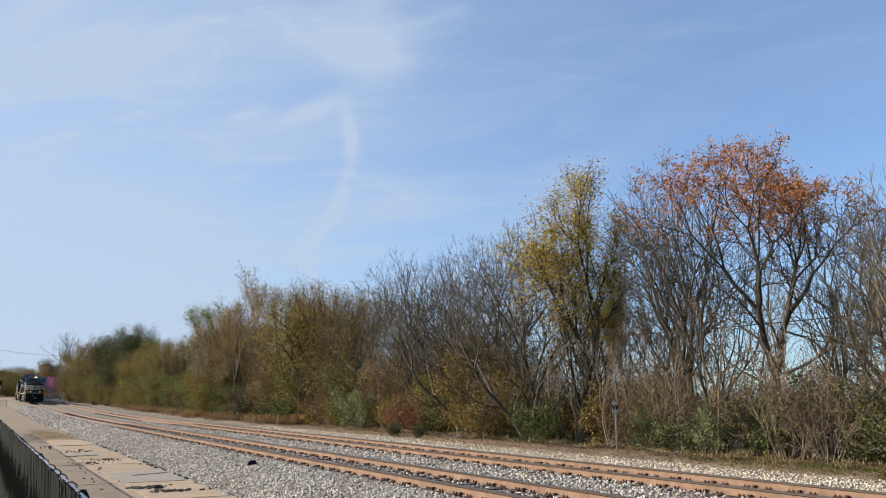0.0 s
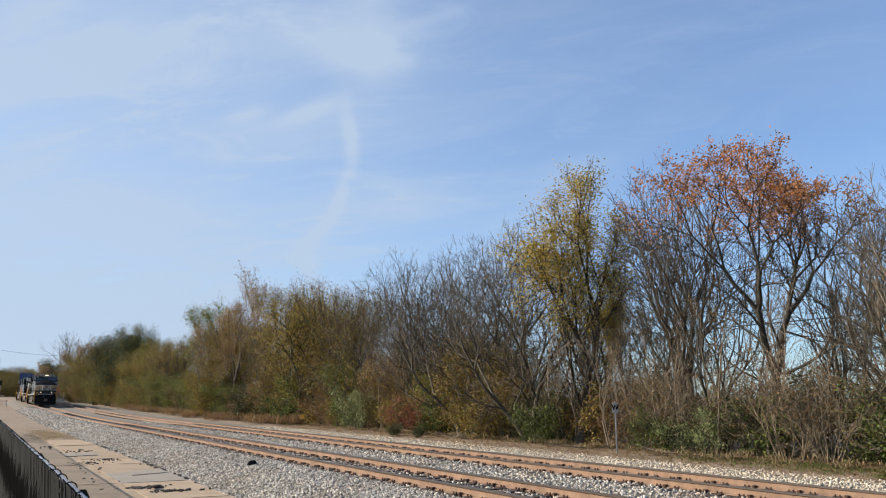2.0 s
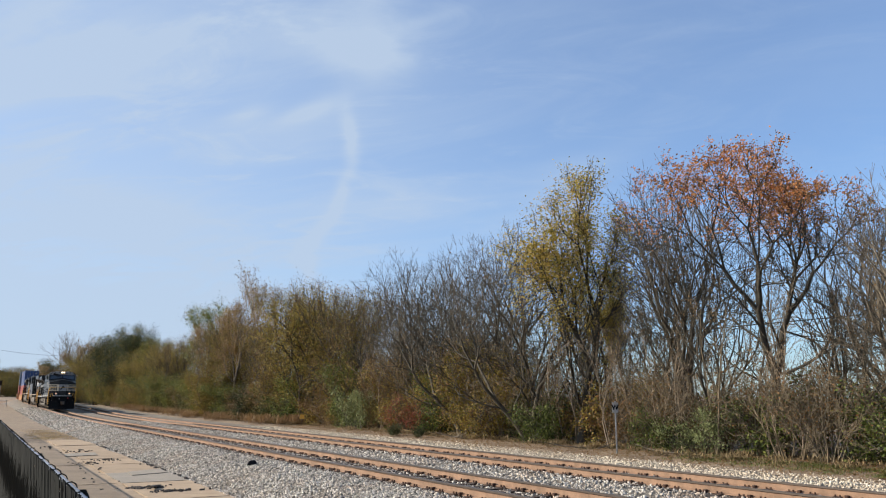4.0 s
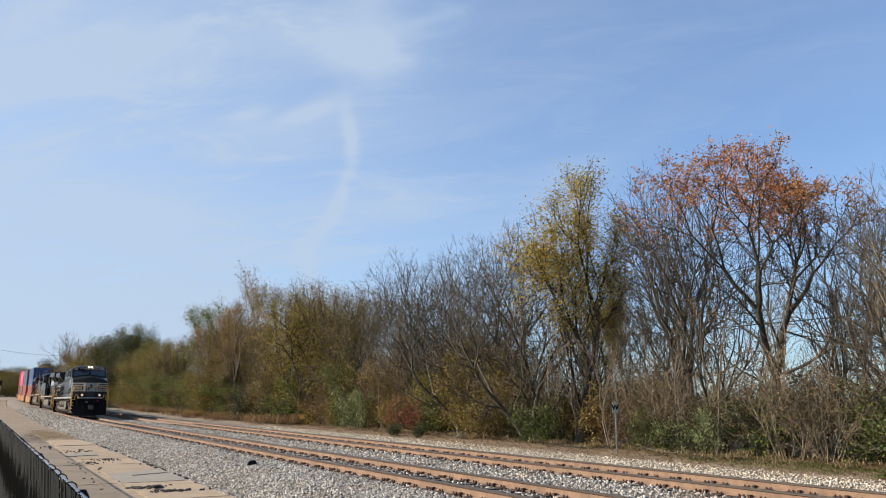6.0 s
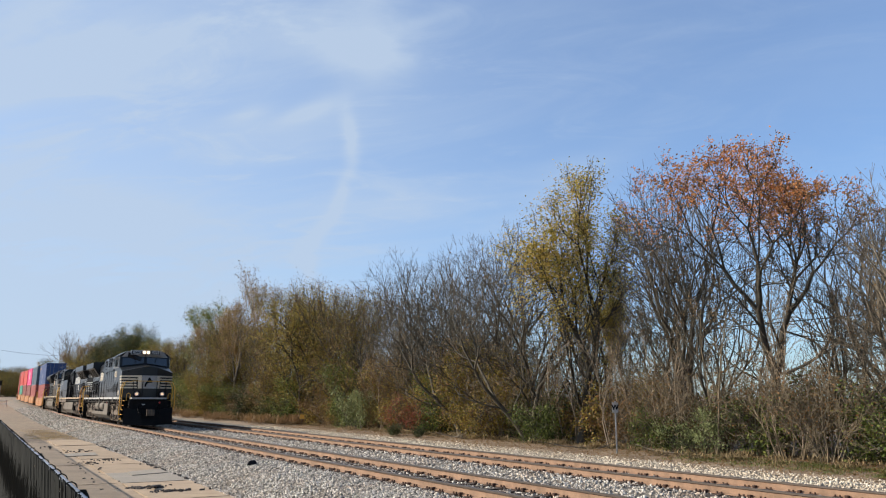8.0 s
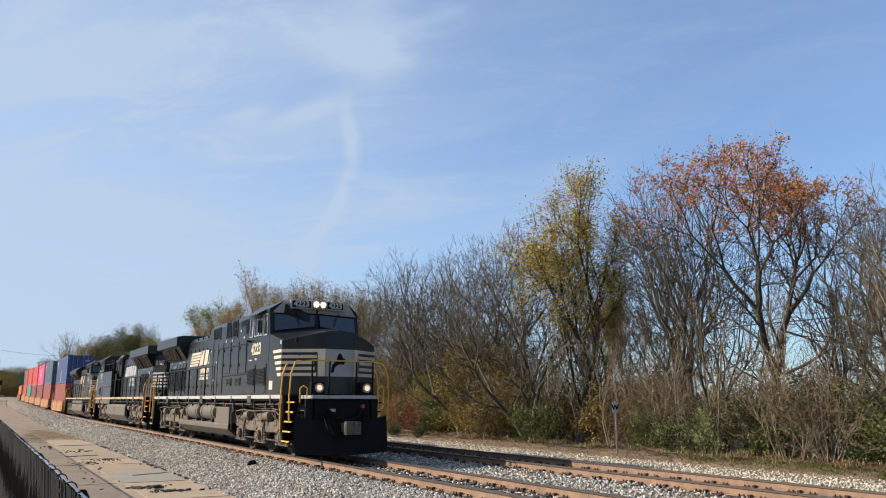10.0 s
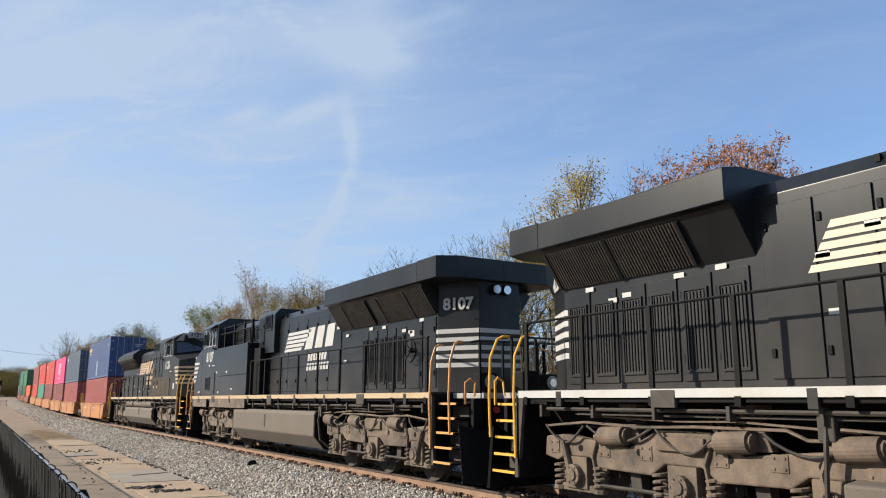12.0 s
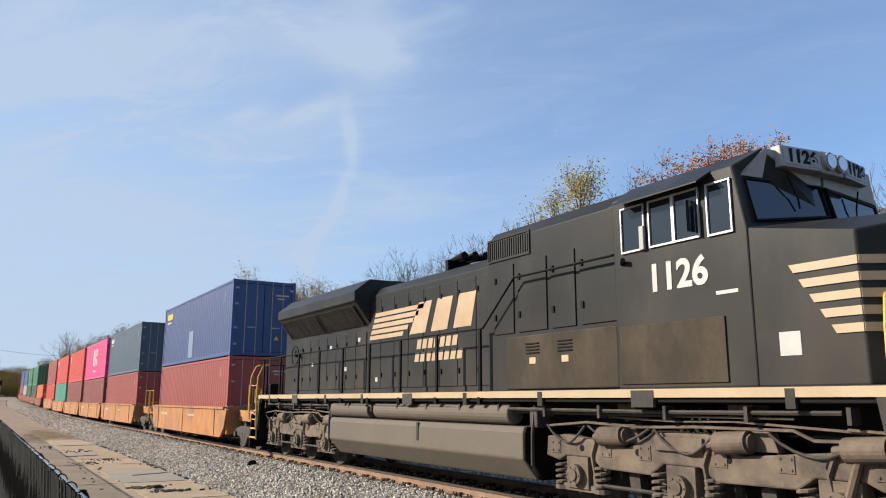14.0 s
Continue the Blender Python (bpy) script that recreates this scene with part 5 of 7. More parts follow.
def radiator_wings(loco, y0, y1, panels, ge=True):
    top, low = 4.48, 4.02
    for sx in (-1, 1):
        prof = [(0.0, top + 0.02), (sx * 1.15, top + 0.02), (sx * 1.5, top - 0.04), (sx * 1.5, low), (sx * 1.40, low - 0.02), (sx * 0.97, 3.36), (0, 3.36)] if ge else \
               [(0.0, top + 0.06), (sx * 1.05, top + 0.06), (sx * 1.46, 4.22), (sx * 1.46, 3.98), (sx * 1.40, 3.94), (sx * 0.99, 3.40), (0, 3.40)]
        low_end = y1 - 0.87 if ge else y1
        part("radiator_wing", Mesh().prism("y", prof, y0, low_end), BLACK, loco, bevel=0.012)
        if ge:
            cap = [(0, low_end + 0.003), (sx * 1.5, low_end + 0.003), (sx * 1.5, y1 - 0.1), (sx * 1.1, y1 + 0.12), (0, y1 + 0.12)]
            part("radiator_roof", Mesh().prism("z", cap, low, top - 0.02), BLACK, loco, bevel=0.012)
        (xa, za), (xb, zb) = (prof[5], prof[4])
        tilt = Vector((xa - xb, 0, za - zb)).normalized()
        nrm = Vector((tilt.z, 0, -tilt.x))
        nrm = nrm if nrm.x * sx > 0 else -nrm
        for a, b in panels:
            lo_p, hi_p = Vector((xa, 0, za)) - tilt * 0.06, Vector((xb, 0, zb)) + tilt * 0.06
            g = Mesh()
            q = [lo_p, hi_p]
            g.hull([(p.x, a, p.z) for p in q] + [((p + nrm * 0.012).x, a, (p + nrm * 0.012).z) for p in q[::-1]], [(p.x, b, p.z) for p in q] + [((p + nrm * 0.012).x, b, (p + nrm * 0.012).z) for p in q[::-1]])
            # flat dark sheet: the shade behind the fins is put into its colour
            gp = part("radiator_screen", g, OPENING_SHADE, loco)
            s = Mesh()
            n = int((b - a) / 0.055)
            for k in range(n):
                y = a + (b - a) * (k + 0.5) / n
                s.hull([(p.x, y - 0.010, p.z) for p in q] + [((p + nrm * 0.03).x, y - 0.010, (p + nrm * 0.03).z) for p in q[::-1]], [(p.x, y + 0.010, p.z) for p in q] + [((p + nrm * 0.03).x, y + 0.010, (p + nrm * 0.03).z) for p in q[::-1]])
            tagged(part("fin", s, DUST2, gp), kind="stuff")
            for y in (a - 0.03, b + 0.03):
                fr = Mesh().hull([(p.x, y - 0.03, p.z) for p in q] + [((p + nrm * 0.05).x, y - 0.03, (p + nrm * 0.05).z) for p in q[::-1]], [(p.x, y + 0.03, p.z) for p in q] + [((p + nrm * 0.05).x, y + 0.03, (p + nrm * 0.05).z) for p in q[::-1]])
                part("screen_frame", fr, BLACK, gp)


def ge_locomotive(number, label, centre, turned, cab_shift, blocky, paint, rail_paint, logo_y, tank, cylinders, lit, front):
    L = thing("locomotive", label, "locomotive", "locomotives at the head of the train")
    rear = 9.67
    deck_and_tank(L, front, rear, tank, paint, cylinders)
    f = front - 0.62
    cf = -8.45 + cab_shift
    cr = -6.30 + cab_shift
    nose_and_cab(L, f, cr, cf, number, lit, CREAM_PALE if lit else WHITE)
    for sx in (-1, 1):
        yn = -7.32 + cab_shift + (0.16 if blocky else 0)
        lettering("road_number", number, 0.50, CREAM_PALE if lit else WHITE, L, side_pose(sx, yn, 3.21, 1.504), "painted road number", thick=0.016, wide=1.0)
        part("reporting_bar", Mesh().box(sx * 1.5, sx * 1.506, yn - 0.09, yn + 0.09, 2.87, 2.94), WHITE, L, "short white bar")
        part("class_bar", Mesh().box(sx * 1.5, sx * 1.506, yn + 0.40, yn + 0.74, 2.87, 2.905), WHITE, L, "short white bar")
        decal(L, sx, 1.5, front + 0.05 + 1.0, 2.06, 0.32, 0.26, CREAM_PALE) if blocky else decal(L, sx, 1.5, front + 1.0, 1.92, 0.34, 0.06, CREAM)
        decal(L, sx, 1.5, front + 0.28, 3.30, 0.10, 0.10)
    # machinery behind the cab
    if blocky:
        y1 = -0.45
        hood_box(L, cr - 0.02, y1, 1.45, 4.46, "electrical_cabin")
        for sx in (-1, 1):
            o = 1.45
            for a, b in ((-4.12, -3.58), (-3.32, -2.78)):
                grille(L, sx, o, a, b, 3.80, 4.36, 8, True)
            grille(L, sx, o, -5.62, -5.20, 3.80, 4.28, 9, True)
            grille(L, sx, o, -5.10, -4.60, 4.08, 4.26, 4)
            grille(L, sx, o, -1.92, -1.02, 3.86, 4.26, 14, True)
            for a, b, z0, z1 in ((-1.05, -0.50, 1.85, 3.75), (-1.75, -1.10, 1.85, 3.70), (-2.45, -1.80, 1.85, 3.66), (-3.4, -2.55, 2.55, 3.62), (-4.4, -3.5, 2.5, 3.6), (-5.3, -4.5, 2.5, 3.6)):
                panel_door(L, sx, o, a, b, z0, z1)
            part("seam", Mesh().box(sx * o, sx * (o + 0.012), -5.7, -2.1, 2.44, 2.47).box(sx * o, sx * (o + 0.03), -5.55, -2.05, 3.44, 3.48), BLACK2, L)
            grille(L, sx, o, -3.6, -3.1, 2.14, 2.34, 4)
            grille(L, sx, o, -4.7, -4.15, 2.14, 2.34, 4)
            for a, b in ((-6.42, -5.80), (-7.50, -6.72)):
                panel_door(L, sx, 1.5, a - 0.10, b + 0.10, 1.84, 2.74, "cab_door_panel", hinge=False)
                grille(L, sx, 1.522, a, b, 2.10, 2.58, 11)
            for y, z in ((-0.75, 3.45), (-1.6, 3.0), (-2.8, 3.7), (-3.6, 3.68), (-5.0, 3.70), (-4.6, 3.95), (-1.3, 2.35)):
                decal(L, sx, 1.47, y, z, 0.12, 0.07)
        hood0 = y1
        walkway_rail(L, -1.45, 9.5, 2.86, (-2.02, 3.46, -5.5), 9)
    else:
        # a low cabinet flush with the cab, the upper works set back behind it
        hood_box(L, cr - 0.02, -2.4, 0.98, 4.36, "upper_cabin", 3.3)
        hood_box(L, -2.45, -0.85, 1.16, 4.50, "air_filter_box", 3.1)
        for sx in (-1, 1):
            grille(L, sx, 1.16, -1.72, -1.12, 3.86, 4.30, 8, True)
            panel_door(L, sx, 1.16, -2.35, -1.80, 3.15, 4.25)
        part("cabinet", Mesh().prism("x", [(cr - 0.05, 1.78), (-2.5, 1.78), (-2.5, 3.50), (cr - 0.05, 3.50)], -1.5, 1.5), BLACK, L, bevel=0.015)
        for sx in (-1, 1):
            for a, b in ((-5.5, -4.7), (-4.5, -3.7), (-3.5, -2.7)):
                grille(L, sx, 0.98, a, b, 3.62, 4.12, 8)
            part("roof_rail", Mesh().tube([(sx * 1.40, cr + 0.1, 4.02), (sx * 1.40, -2.6, 4.0), (sx * 1.42, -2.48, 3.5)], 0.024, 6).tube([(sx * 1.34, cr + 0.1, 4.25), (sx * 1.34, -2.5, 4.22), (sx * 1.30, -2.4, 3.5)], 0.022, 6), BLACK2, L)
            for y in (-5.8, -4.6, -3.4, -2.5):
                part("roof_post", Mesh().box(sx * 1.33, sx * 1.39, y - 0.05, y + 0.05, 3.3, 4.3), BLACK2, L)
            grille(L, sx, 1.5, -7.66, -7.12, 2.0, 2.46, 12, True)
            panel_door(L, sx, 1.5, -7.80, -6.45, 1.84, 2.62, "cab_door_panel", hinge=False)
            grille(L, sx, 1.522, -7.66, -7.12, 2.0, 2.46, 12, True)
            part("seam", Mesh().box(sx * 1.5, sx * 1.512, -5.9, -2.5, 2.46, 2.485), BLACK2, L)
            for a, b in ((-9.6, -7.55), (-7.05, -2.6)):
                part("side_skirt", Mesh().box(sx * 1.455, sx * 1.492, a, b, 1.36, 1.66), DUST, L, "dusty skirt plate below the sill", bevel=0.008)
            part("upright_box", Mesh().box(sx * 0.98, sx * 1.30, -2.42, -1.75, 1.8, 3.30), BLACK2, L, bevel=0.02)
            for y, z in ((-6.2, 2.62), (-5.9, 1.9), (-4.9, 2.6), (-4.2, 2.0)):
                decal(L, sx, 1.5, y, z, 0.16, 0.07)
        hood0 = -2.4
        walkway_rail(L, -2.2, 9.5, 2.86, None, 9)
    hood_box(L, hood0, 9.05, 0.98, 4.30)
    # rear corner facets of the hood
    lo = [(-0.98, 9.05), (-0.50, 9.88), (0.50, 9.88), (0.98, 9.05)]
    part("hood_end", Mesh().prism("z", lo, 1.78, 4.30), BLACK, L, bevel=0.012)
    for k in range(5):
        z1 = 3.06 - k * 0.172
        m = Mesh()
        for sx in (-1, 1):
            a, b = Vector((sx * 0.98, 9.05, 0)), Vector((sx * 0.50, 9.88, 0))
            nn = Vector((sx * (b.y - a.y), abs(b.x - a.x), 0)).normalized() * 0.008
            m.hull([(a.x, a.y, z1 - 0.09), (b.x, b.y, z1 - 0.09), (b.x + nn.x, b.y + nn.y, z1 - 0.09), (a.x + nn.x, a.y + nn.y, z1 - 0.09)], [(a.x, a.y, z1), (b.x, b.y, z1), (b.x + nn.x, b.y + nn.y, z1), (a.x + nn.x, a.y + nn.y, z1)])
            m.prism("x", [(9.05, z1 - 0.09), (8.84 + 0.02 * k, z1 - 0.09), (8.80 + 0.02 * k, z1), (9.05, z1)], sx * 0.98, sx * 0.988)
        m.box(-0.5, 0.5, 9.88, 9.888, z1 - 0.09, z1)
        part("end_stripe", m, WHITE, L, "white stripe round the hood end")
    for sx in (-1, 1):
        mm = pose(sx * 0.748, 9.476, 3.56, 90, 0, 180 - sx * math.degrees(math.atan2(0.83, 0.48)))
        lettering("end_number", number, 0.33, WHITE, L, mm @ pose(0, 0, 0.022), thick=0.012, wide=1.05)
        hl = part("rear_headlight", Mesh().tube([(sx * 0.13, 9.86, 3.86), (sx * 0.13, 9.98, 3.86)], 0.11, 16), BLACK2, L)
        part("lens", Mesh().tube([(sx * 0.13, 9.98, 3.86), (sx * 0.13, 9.99, 3.86)], 0.09, 16), LAMP_OFF, hl)
        part("whistle_pipe", Mesh().tube([(sx * 0.55, 9.92, 2.4), (sx * 0.55, 9.96, 3.2), (sx * 0.62, 9.9, 3.24)], 0.012, 5), BLACK2, L)
        # hood doors
        hood1 = 5.3 if blocky else 4.1
        ys = [hood0 + 0.08 + (hood1 - hood0 - 0.1) * k / 8 for k in range(9)]
        for a, b in zip(ys, ys[1:]):
            panel_door(L, sx, 0.98, a, b, 1.88, 3.95 if b > logo_y - 2 else 3.9)
        if blocky:
            for k in range(6):
                a = 5.48 + k * 0.585
                panel_door(L, sx, 0.98, a, a + 0.55, 1.88, 3.28, louvre=6)
        else:
            for a, b in ((5.40, 5.76), (5.78, 6.24), (6.34, 6.76), (6.78, 7.20), (7.24, 7.66)):
                panel_door(L, sx, 0.98, a, b, 1.88, 3.25, louvre=5)
            panel_door(L, sx, 0.98, 7.78, 8.42, 1.88, 3.30)
            panel_door(L, sx, 0.98, 8.46, 9.0, 1.88, 3.34)
            decal(L, sx, 1.004, 7.98, 3.06, 0.20, 0.13)
            wheel = Mesh().tube([(sx * 1.12, 8.10 + 0.25 * math.cos(k * math.tau / 20), 2.68 + 0.25 * math.sin(k * math.tau / 20)) for k in range(21)], 0.016, 5)
            for k in range(5):
                a = k * math.tau / 5
                wheel.tube([(sx * 1.08, 8.10, 2.68), (sx * 1.12, 8.10 + 0.25 * math.cos(a), 2.68 + 0.25 * math.sin(a))], 0.012, 5)
            wheel.tube([(sx * 0.99, 8.10, 2.68), (sx * 1.14, 8.10, 2.68)], 0.05, 8)
            part("brake_wheel", wheel, BLACK2, L)
        emblem(L, sx, logo_y, 3.95, 3.06, 3.66, 1.004, CREAM_PALE if lit else WHITE)
        for y, z in ((4.5, 3.25), (5.9, 3.32), (6.6, 3.30), (7.6, 3.15), (8.4, 3.32), (4.4, 2.6), (3.9, 3.5), (7.9, 3.1)):
            decal(L, sx, 1.004, y, z, 0.18, 0.07)
        for k in range(5):
            y = hood0 + 0.7 + k * (4.0 - hood0) / 5
            part("roof_lug", Mesh().box(sx * 0.88, sx * 0.94, y - 0.025, y + 0.025, 4.17, 4.26), BLACK2, L)
    radiator_wings(L, 5.38 if blocky else 4.05, 9.92, ((6.30, 7.62), (7.70, 9.0)) if blocky else ((4.95, 6.20), (6.88, 8.10), (8.22, 9.0)))
    part("exhaust_stack", Mesh().prism("y", [(-0.5, 4.28), (0.5, 4.28), (0.42, 4.52), (-0.42, 4.52)], 0.9, 1.9), BLACK2, L, bevel=0.02)
    hn = Mesh()
    for k in range(3):
        hn.tube([(-0.3 + k * 0.25, -0.4, 4.48), (-0.3 + k * 0.25, -0.95 - 0.1 * k, 4.50)], 0.035, 8, 0.09)
    hn.box(-0.4, 0.3, -0.42, -0.34, 4.28, 4.48)
    part("air_horn", hn, BLACK2, L)
    part("roof_fan", Mesh().tube([(0, 2.9, 4.29), (0, 2.9, 4.42)], 0.55, 20), BLACK2, L)
    end_steps(L, front, -1, rail_paint, "lit" if lit else "")
    end_steps(L, rear, 1, rail_paint, "")
    bogie(L, -6.35, (-2.05, 0.0, 2.05), 0, True)
    bogie(L, 6.55, (-2.05, 0.0, 2.05), 0, False)
    TRAIN.append((L, centre, turned))
    return L


def emd_locomotive(number, label, centre, turned):
    L = thing("locomotive", label, "locomotive", "locomotives at the head of the train")
    front, rear = -10.05, 9.6
    deck_and_tank(L, front, rear, (-4.05, 3.95), CREAM, (), True)
    nose_and_cab(L, -10.64, -6.35, -8.58, number, False, CREAM)
    for sx in (-1, 1):
        lettering("road_number", number, 0.50, WHITE, L, side_pose(sx, -7.48, 3.20, 1.504), "painted road number", thick=0.016)
        part("class_bar", Mesh().box(sx * 1.5, sx * 1.506, -8.40, -8.08, 2.88, 2.925), WHITE, L, "short white bar")
        decal(L, sx, 1.5, -9.02, 2.24, 0.26, 0.26)
        panel_door(L, sx, 1.5, -8.2, -6.42, 1.84, 2.62, "cab_door_panel", hinge=False)
        o = 1.3
        grille(L, sx, o, -4.13, -2.95, 4.08, 4.44, 18, True)
        for a, b in ((-3.7, -3.1), (-4.6, -3.8), (-5.3, -4.7), (-6.2, -5.4)):
            panel_door(L, sx, o, a, b, 2.75, 3.95)
        cabn = part("cabinet", Mesh().box(sx * 1.0, sx * 1.5, -6.36, -3.7, 1.80, 2.66), BLACK, L, bevel=0.02)
        for a in (-5.4, -4.6):
            m = Mesh()
            for k in range(4):
                m.box(sx * 1.5, sx * 1.515, a, a + 0.34, 2.36 + 0.05 * k, 2.38 + 0.05 * k)
            part("louvre", m, BLACK2, cabn)
            decal(L, sx, 1.5, a + 0.17, 2.25, 0.16, 0.10, CREAM)
        ys = [-2.75 + k * 0.68 for k in range(9)]
        for a, b in zip(ys, ys[1:]):
            panel_door(L, sx, 1.0, a, b, 1.90, 3.98)
        ys = [2.8 + k * 0.62 for k in range(9)]
        for a, b in zip(ys, ys[1:]):
            panel_door(L, sx, 1.0, a, b, 1.90, 3.28)
        emblem(L, sx, 0.26 if sx < 0 else 0.26, 4.70, 3.04, 3.70, 1.024, CREAM)
        for y, z in ((3.2, 3.1), (4.0, 2.4), (2.2, 2.1), (-0.6, 2.1), (1.0, 2.2), (5.0, 3.0), (6.3, 2.6), (-3.3, 3.4), (-4.3, 2.95)):
            decal(L, sx, 1.024, y, z, 0.13, 0.10)
        wheel = Mesh().tube([(sx * 1.18, 7.3 + 0.27 * math.cos(k * math.tau / 20), 2.9 + 0.27 * math.sin(k * math.tau / 20)) for k in range(21)], 0.016, 5)
        wheel.tube([(sx * 0.99, 7.3, 2.9), (sx * 1.19, 7.3, 2.9)], 0.05, 8)
        part("brake_wheel", wheel, BLACK2, L)
    hood_box(L, -6.36, -2.9, 1.3, 4.62, "air_intake_cabin")
    hood_box(L, -2.92, 8.3, 1.0, 4.30)
    part("hood_end", Mesh().box(-0.98, 0.98, 8.3, 8.7, 1.78, 4.0), BLACK, L, bevel=0.05)
    radiator_wings(L, 2.6, 8.15, ((2.9, 5.2), (5.4, 7.9)), False)
    hn = Mesh()
    for k in range(3):
        hn.tube([(-0.75 + k * 0.2, -0.7, 4.52), (-0.75 + k * 0.2, -1.25 - 0.1 * k, 4.54)], 0.035, 8, 0.09)
    hn.box(-0.85, -0.3, -0.75, -0.65, 4.28, 4.52)
    part("air_horn", hn, BLACK2, L)
    for y in (3.6, 5.3, 7.0):
        part("roof_fan", Mesh().tube([(0, y, 4.50), (0, y, 4.62)], 0.6, 20), BLACK2, L)
    walkway_rail(L, -2.95, 9.3, 2.88, (-3.9, 3.66, -6.3), 9)
    end_steps(L, front, -1, YELLOW, "")
    end_steps(L, rear, 1, YELLOW, "")
    for sx in (-1, 1):
        for a, b, r, z in ((-3.6, 1.55, 0.185, 1.41), (1.85, 4.0, 0.185, 1.41)):
            part("air_reservoir", Mesh().tube([(sx * 1.24, a, z), (sx * 1.24, b, z)], r, 20), TANK, L, "long dusty air tank", bevel=0.03)
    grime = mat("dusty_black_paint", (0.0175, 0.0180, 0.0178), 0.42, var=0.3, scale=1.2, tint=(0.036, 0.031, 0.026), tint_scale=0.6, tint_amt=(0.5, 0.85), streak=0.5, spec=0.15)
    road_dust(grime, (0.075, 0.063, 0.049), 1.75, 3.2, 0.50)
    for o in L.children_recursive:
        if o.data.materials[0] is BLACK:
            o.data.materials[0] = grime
    soiled = mat("road_dust_panel", (0.032, 0.026, 0.019), 0.7, var=0.35, scale=1.5, tint=(0.075, 0.055, 0.037), tint_scale=0.9, tint_amt=(0.42, 0.75), streak=0.6, spec=0.15)
    for o in L.children:
        if o.name.split(".")[0] in ("cab_door_panel", "cabinet"):
            o.data.materials[0] = soiled
    bogie(L, -7.1, (-2.15, 0.0, 2.0), 1, True)
    bogie(L, 6.7, (-2.0, 0.0, 2.15), 1, False)
    TRAIN.append((L, centre, turned))
    return L


ge_locomotive("4223", "black diesel locomotive with cream nose stripes and lit headlights", 0.6, 0, 0.68, True, WHITE, YELLOW, 2.72, (-3.46, 4.25), ((-1.52, 0.55, 0.32, 1.19), (0.86, 2.97, 0.32, 1.19)), True, -9.12)
ge_locomotive("8107", "black diesel locomotive with white stripes, running backwards", 22.75, 180, 0.0, False, CREAM, ORANGE_RAIL, 1.72, (-3.96, 3.46), (), False, -9.78)
emd_locomotive("1126", "dusty black diesel locomotive with cream stripes and flared radiator", 45.3, 0)


# ---- containers in well wagons ----
def paint(name, base):
    base = tuple(v * 0.84 for v in base)
    return mat(name, base, 0.5, var=0.12, scale=0.8, tint=tuple(c * 0.62 + 0.03 for c in base), tint_scale=0.5, tint_amt=(0.5, 0.9), streak=0.4, fine=0.06)


PAINTS = dict(
    patch=paint("faded_blue_paint", (0.16, 0.21, 0.30)),
    navy=paint("navy_paint", (0.026, 0.064, 0.195)), slate=paint("slate_blue_paint", (0.050, 0.088, 0.135)), red=paint("red_oxide_paint", (0.30, 0.055, 0.045)), oxide=paint("brown_oxide_paint", (0.22, 0.050, 0.040)),
    pink=paint("magenta_paint", (0.72, 0.045, 0.20)), scarlet=paint("scarlet_paint", (0.55, 0.045, 0.030)), orange=paint("orange_box_paint", (0.62, 0.12, 0.03)), green=paint("green_box_paint", (0.020, 0.17, 0.070)),
    teal=paint("teal_box_paint", (0.05, 0.27, 0.19)), dkgreen=paint("dark_green_paint", (0.015, 0.075, 0.030)), blue=paint("blue_box_paint", (0.03, 0.08, 0.20)), grey=paint("grey_box_paint", (0.35, 0.36, 0.36)))
WAGON = mat("wagon_orange", (0.37, 0.150, 0.038), 0.75, var=0.25, scale=1.2, tint=(0.17, 0.085, 0.045), tint_scale=1.1, tint_amt=(0.42, 0.66), streak=0.7)
WAGON_RED = mat("wagon_brown", (0.20, 0.060, 0.035), 0.8, var=0.25, scale=1.2, tint=(0.10, 0.05, 0.035), tint_scale=0.8)


def wave_wall(m, y0, y1, x, z0, z1, sx, pitch=0.28, depth=0.034):
    """A corrugated sheet along the box's side."""
    n = int((y1 - y0) / pitch)
    ys = []
    for k in range(n):
        a = y0 + (y1 - y0) * k / n
        p = (y1 - y0) / n
        ys += [(a, 0), (a + p * 0.28, 0), (a + p * 0.5, depth), (a + p * 0.78, depth)]
    ys.append((y1, 0))
    v = [(x - sx * d, y, z) for z in (z0, z1) for y, d in ys]
    k = len(ys)
    m.add(v, [(i, i + 1, i + 1 + k, i + k) for i in range(k - 1)])


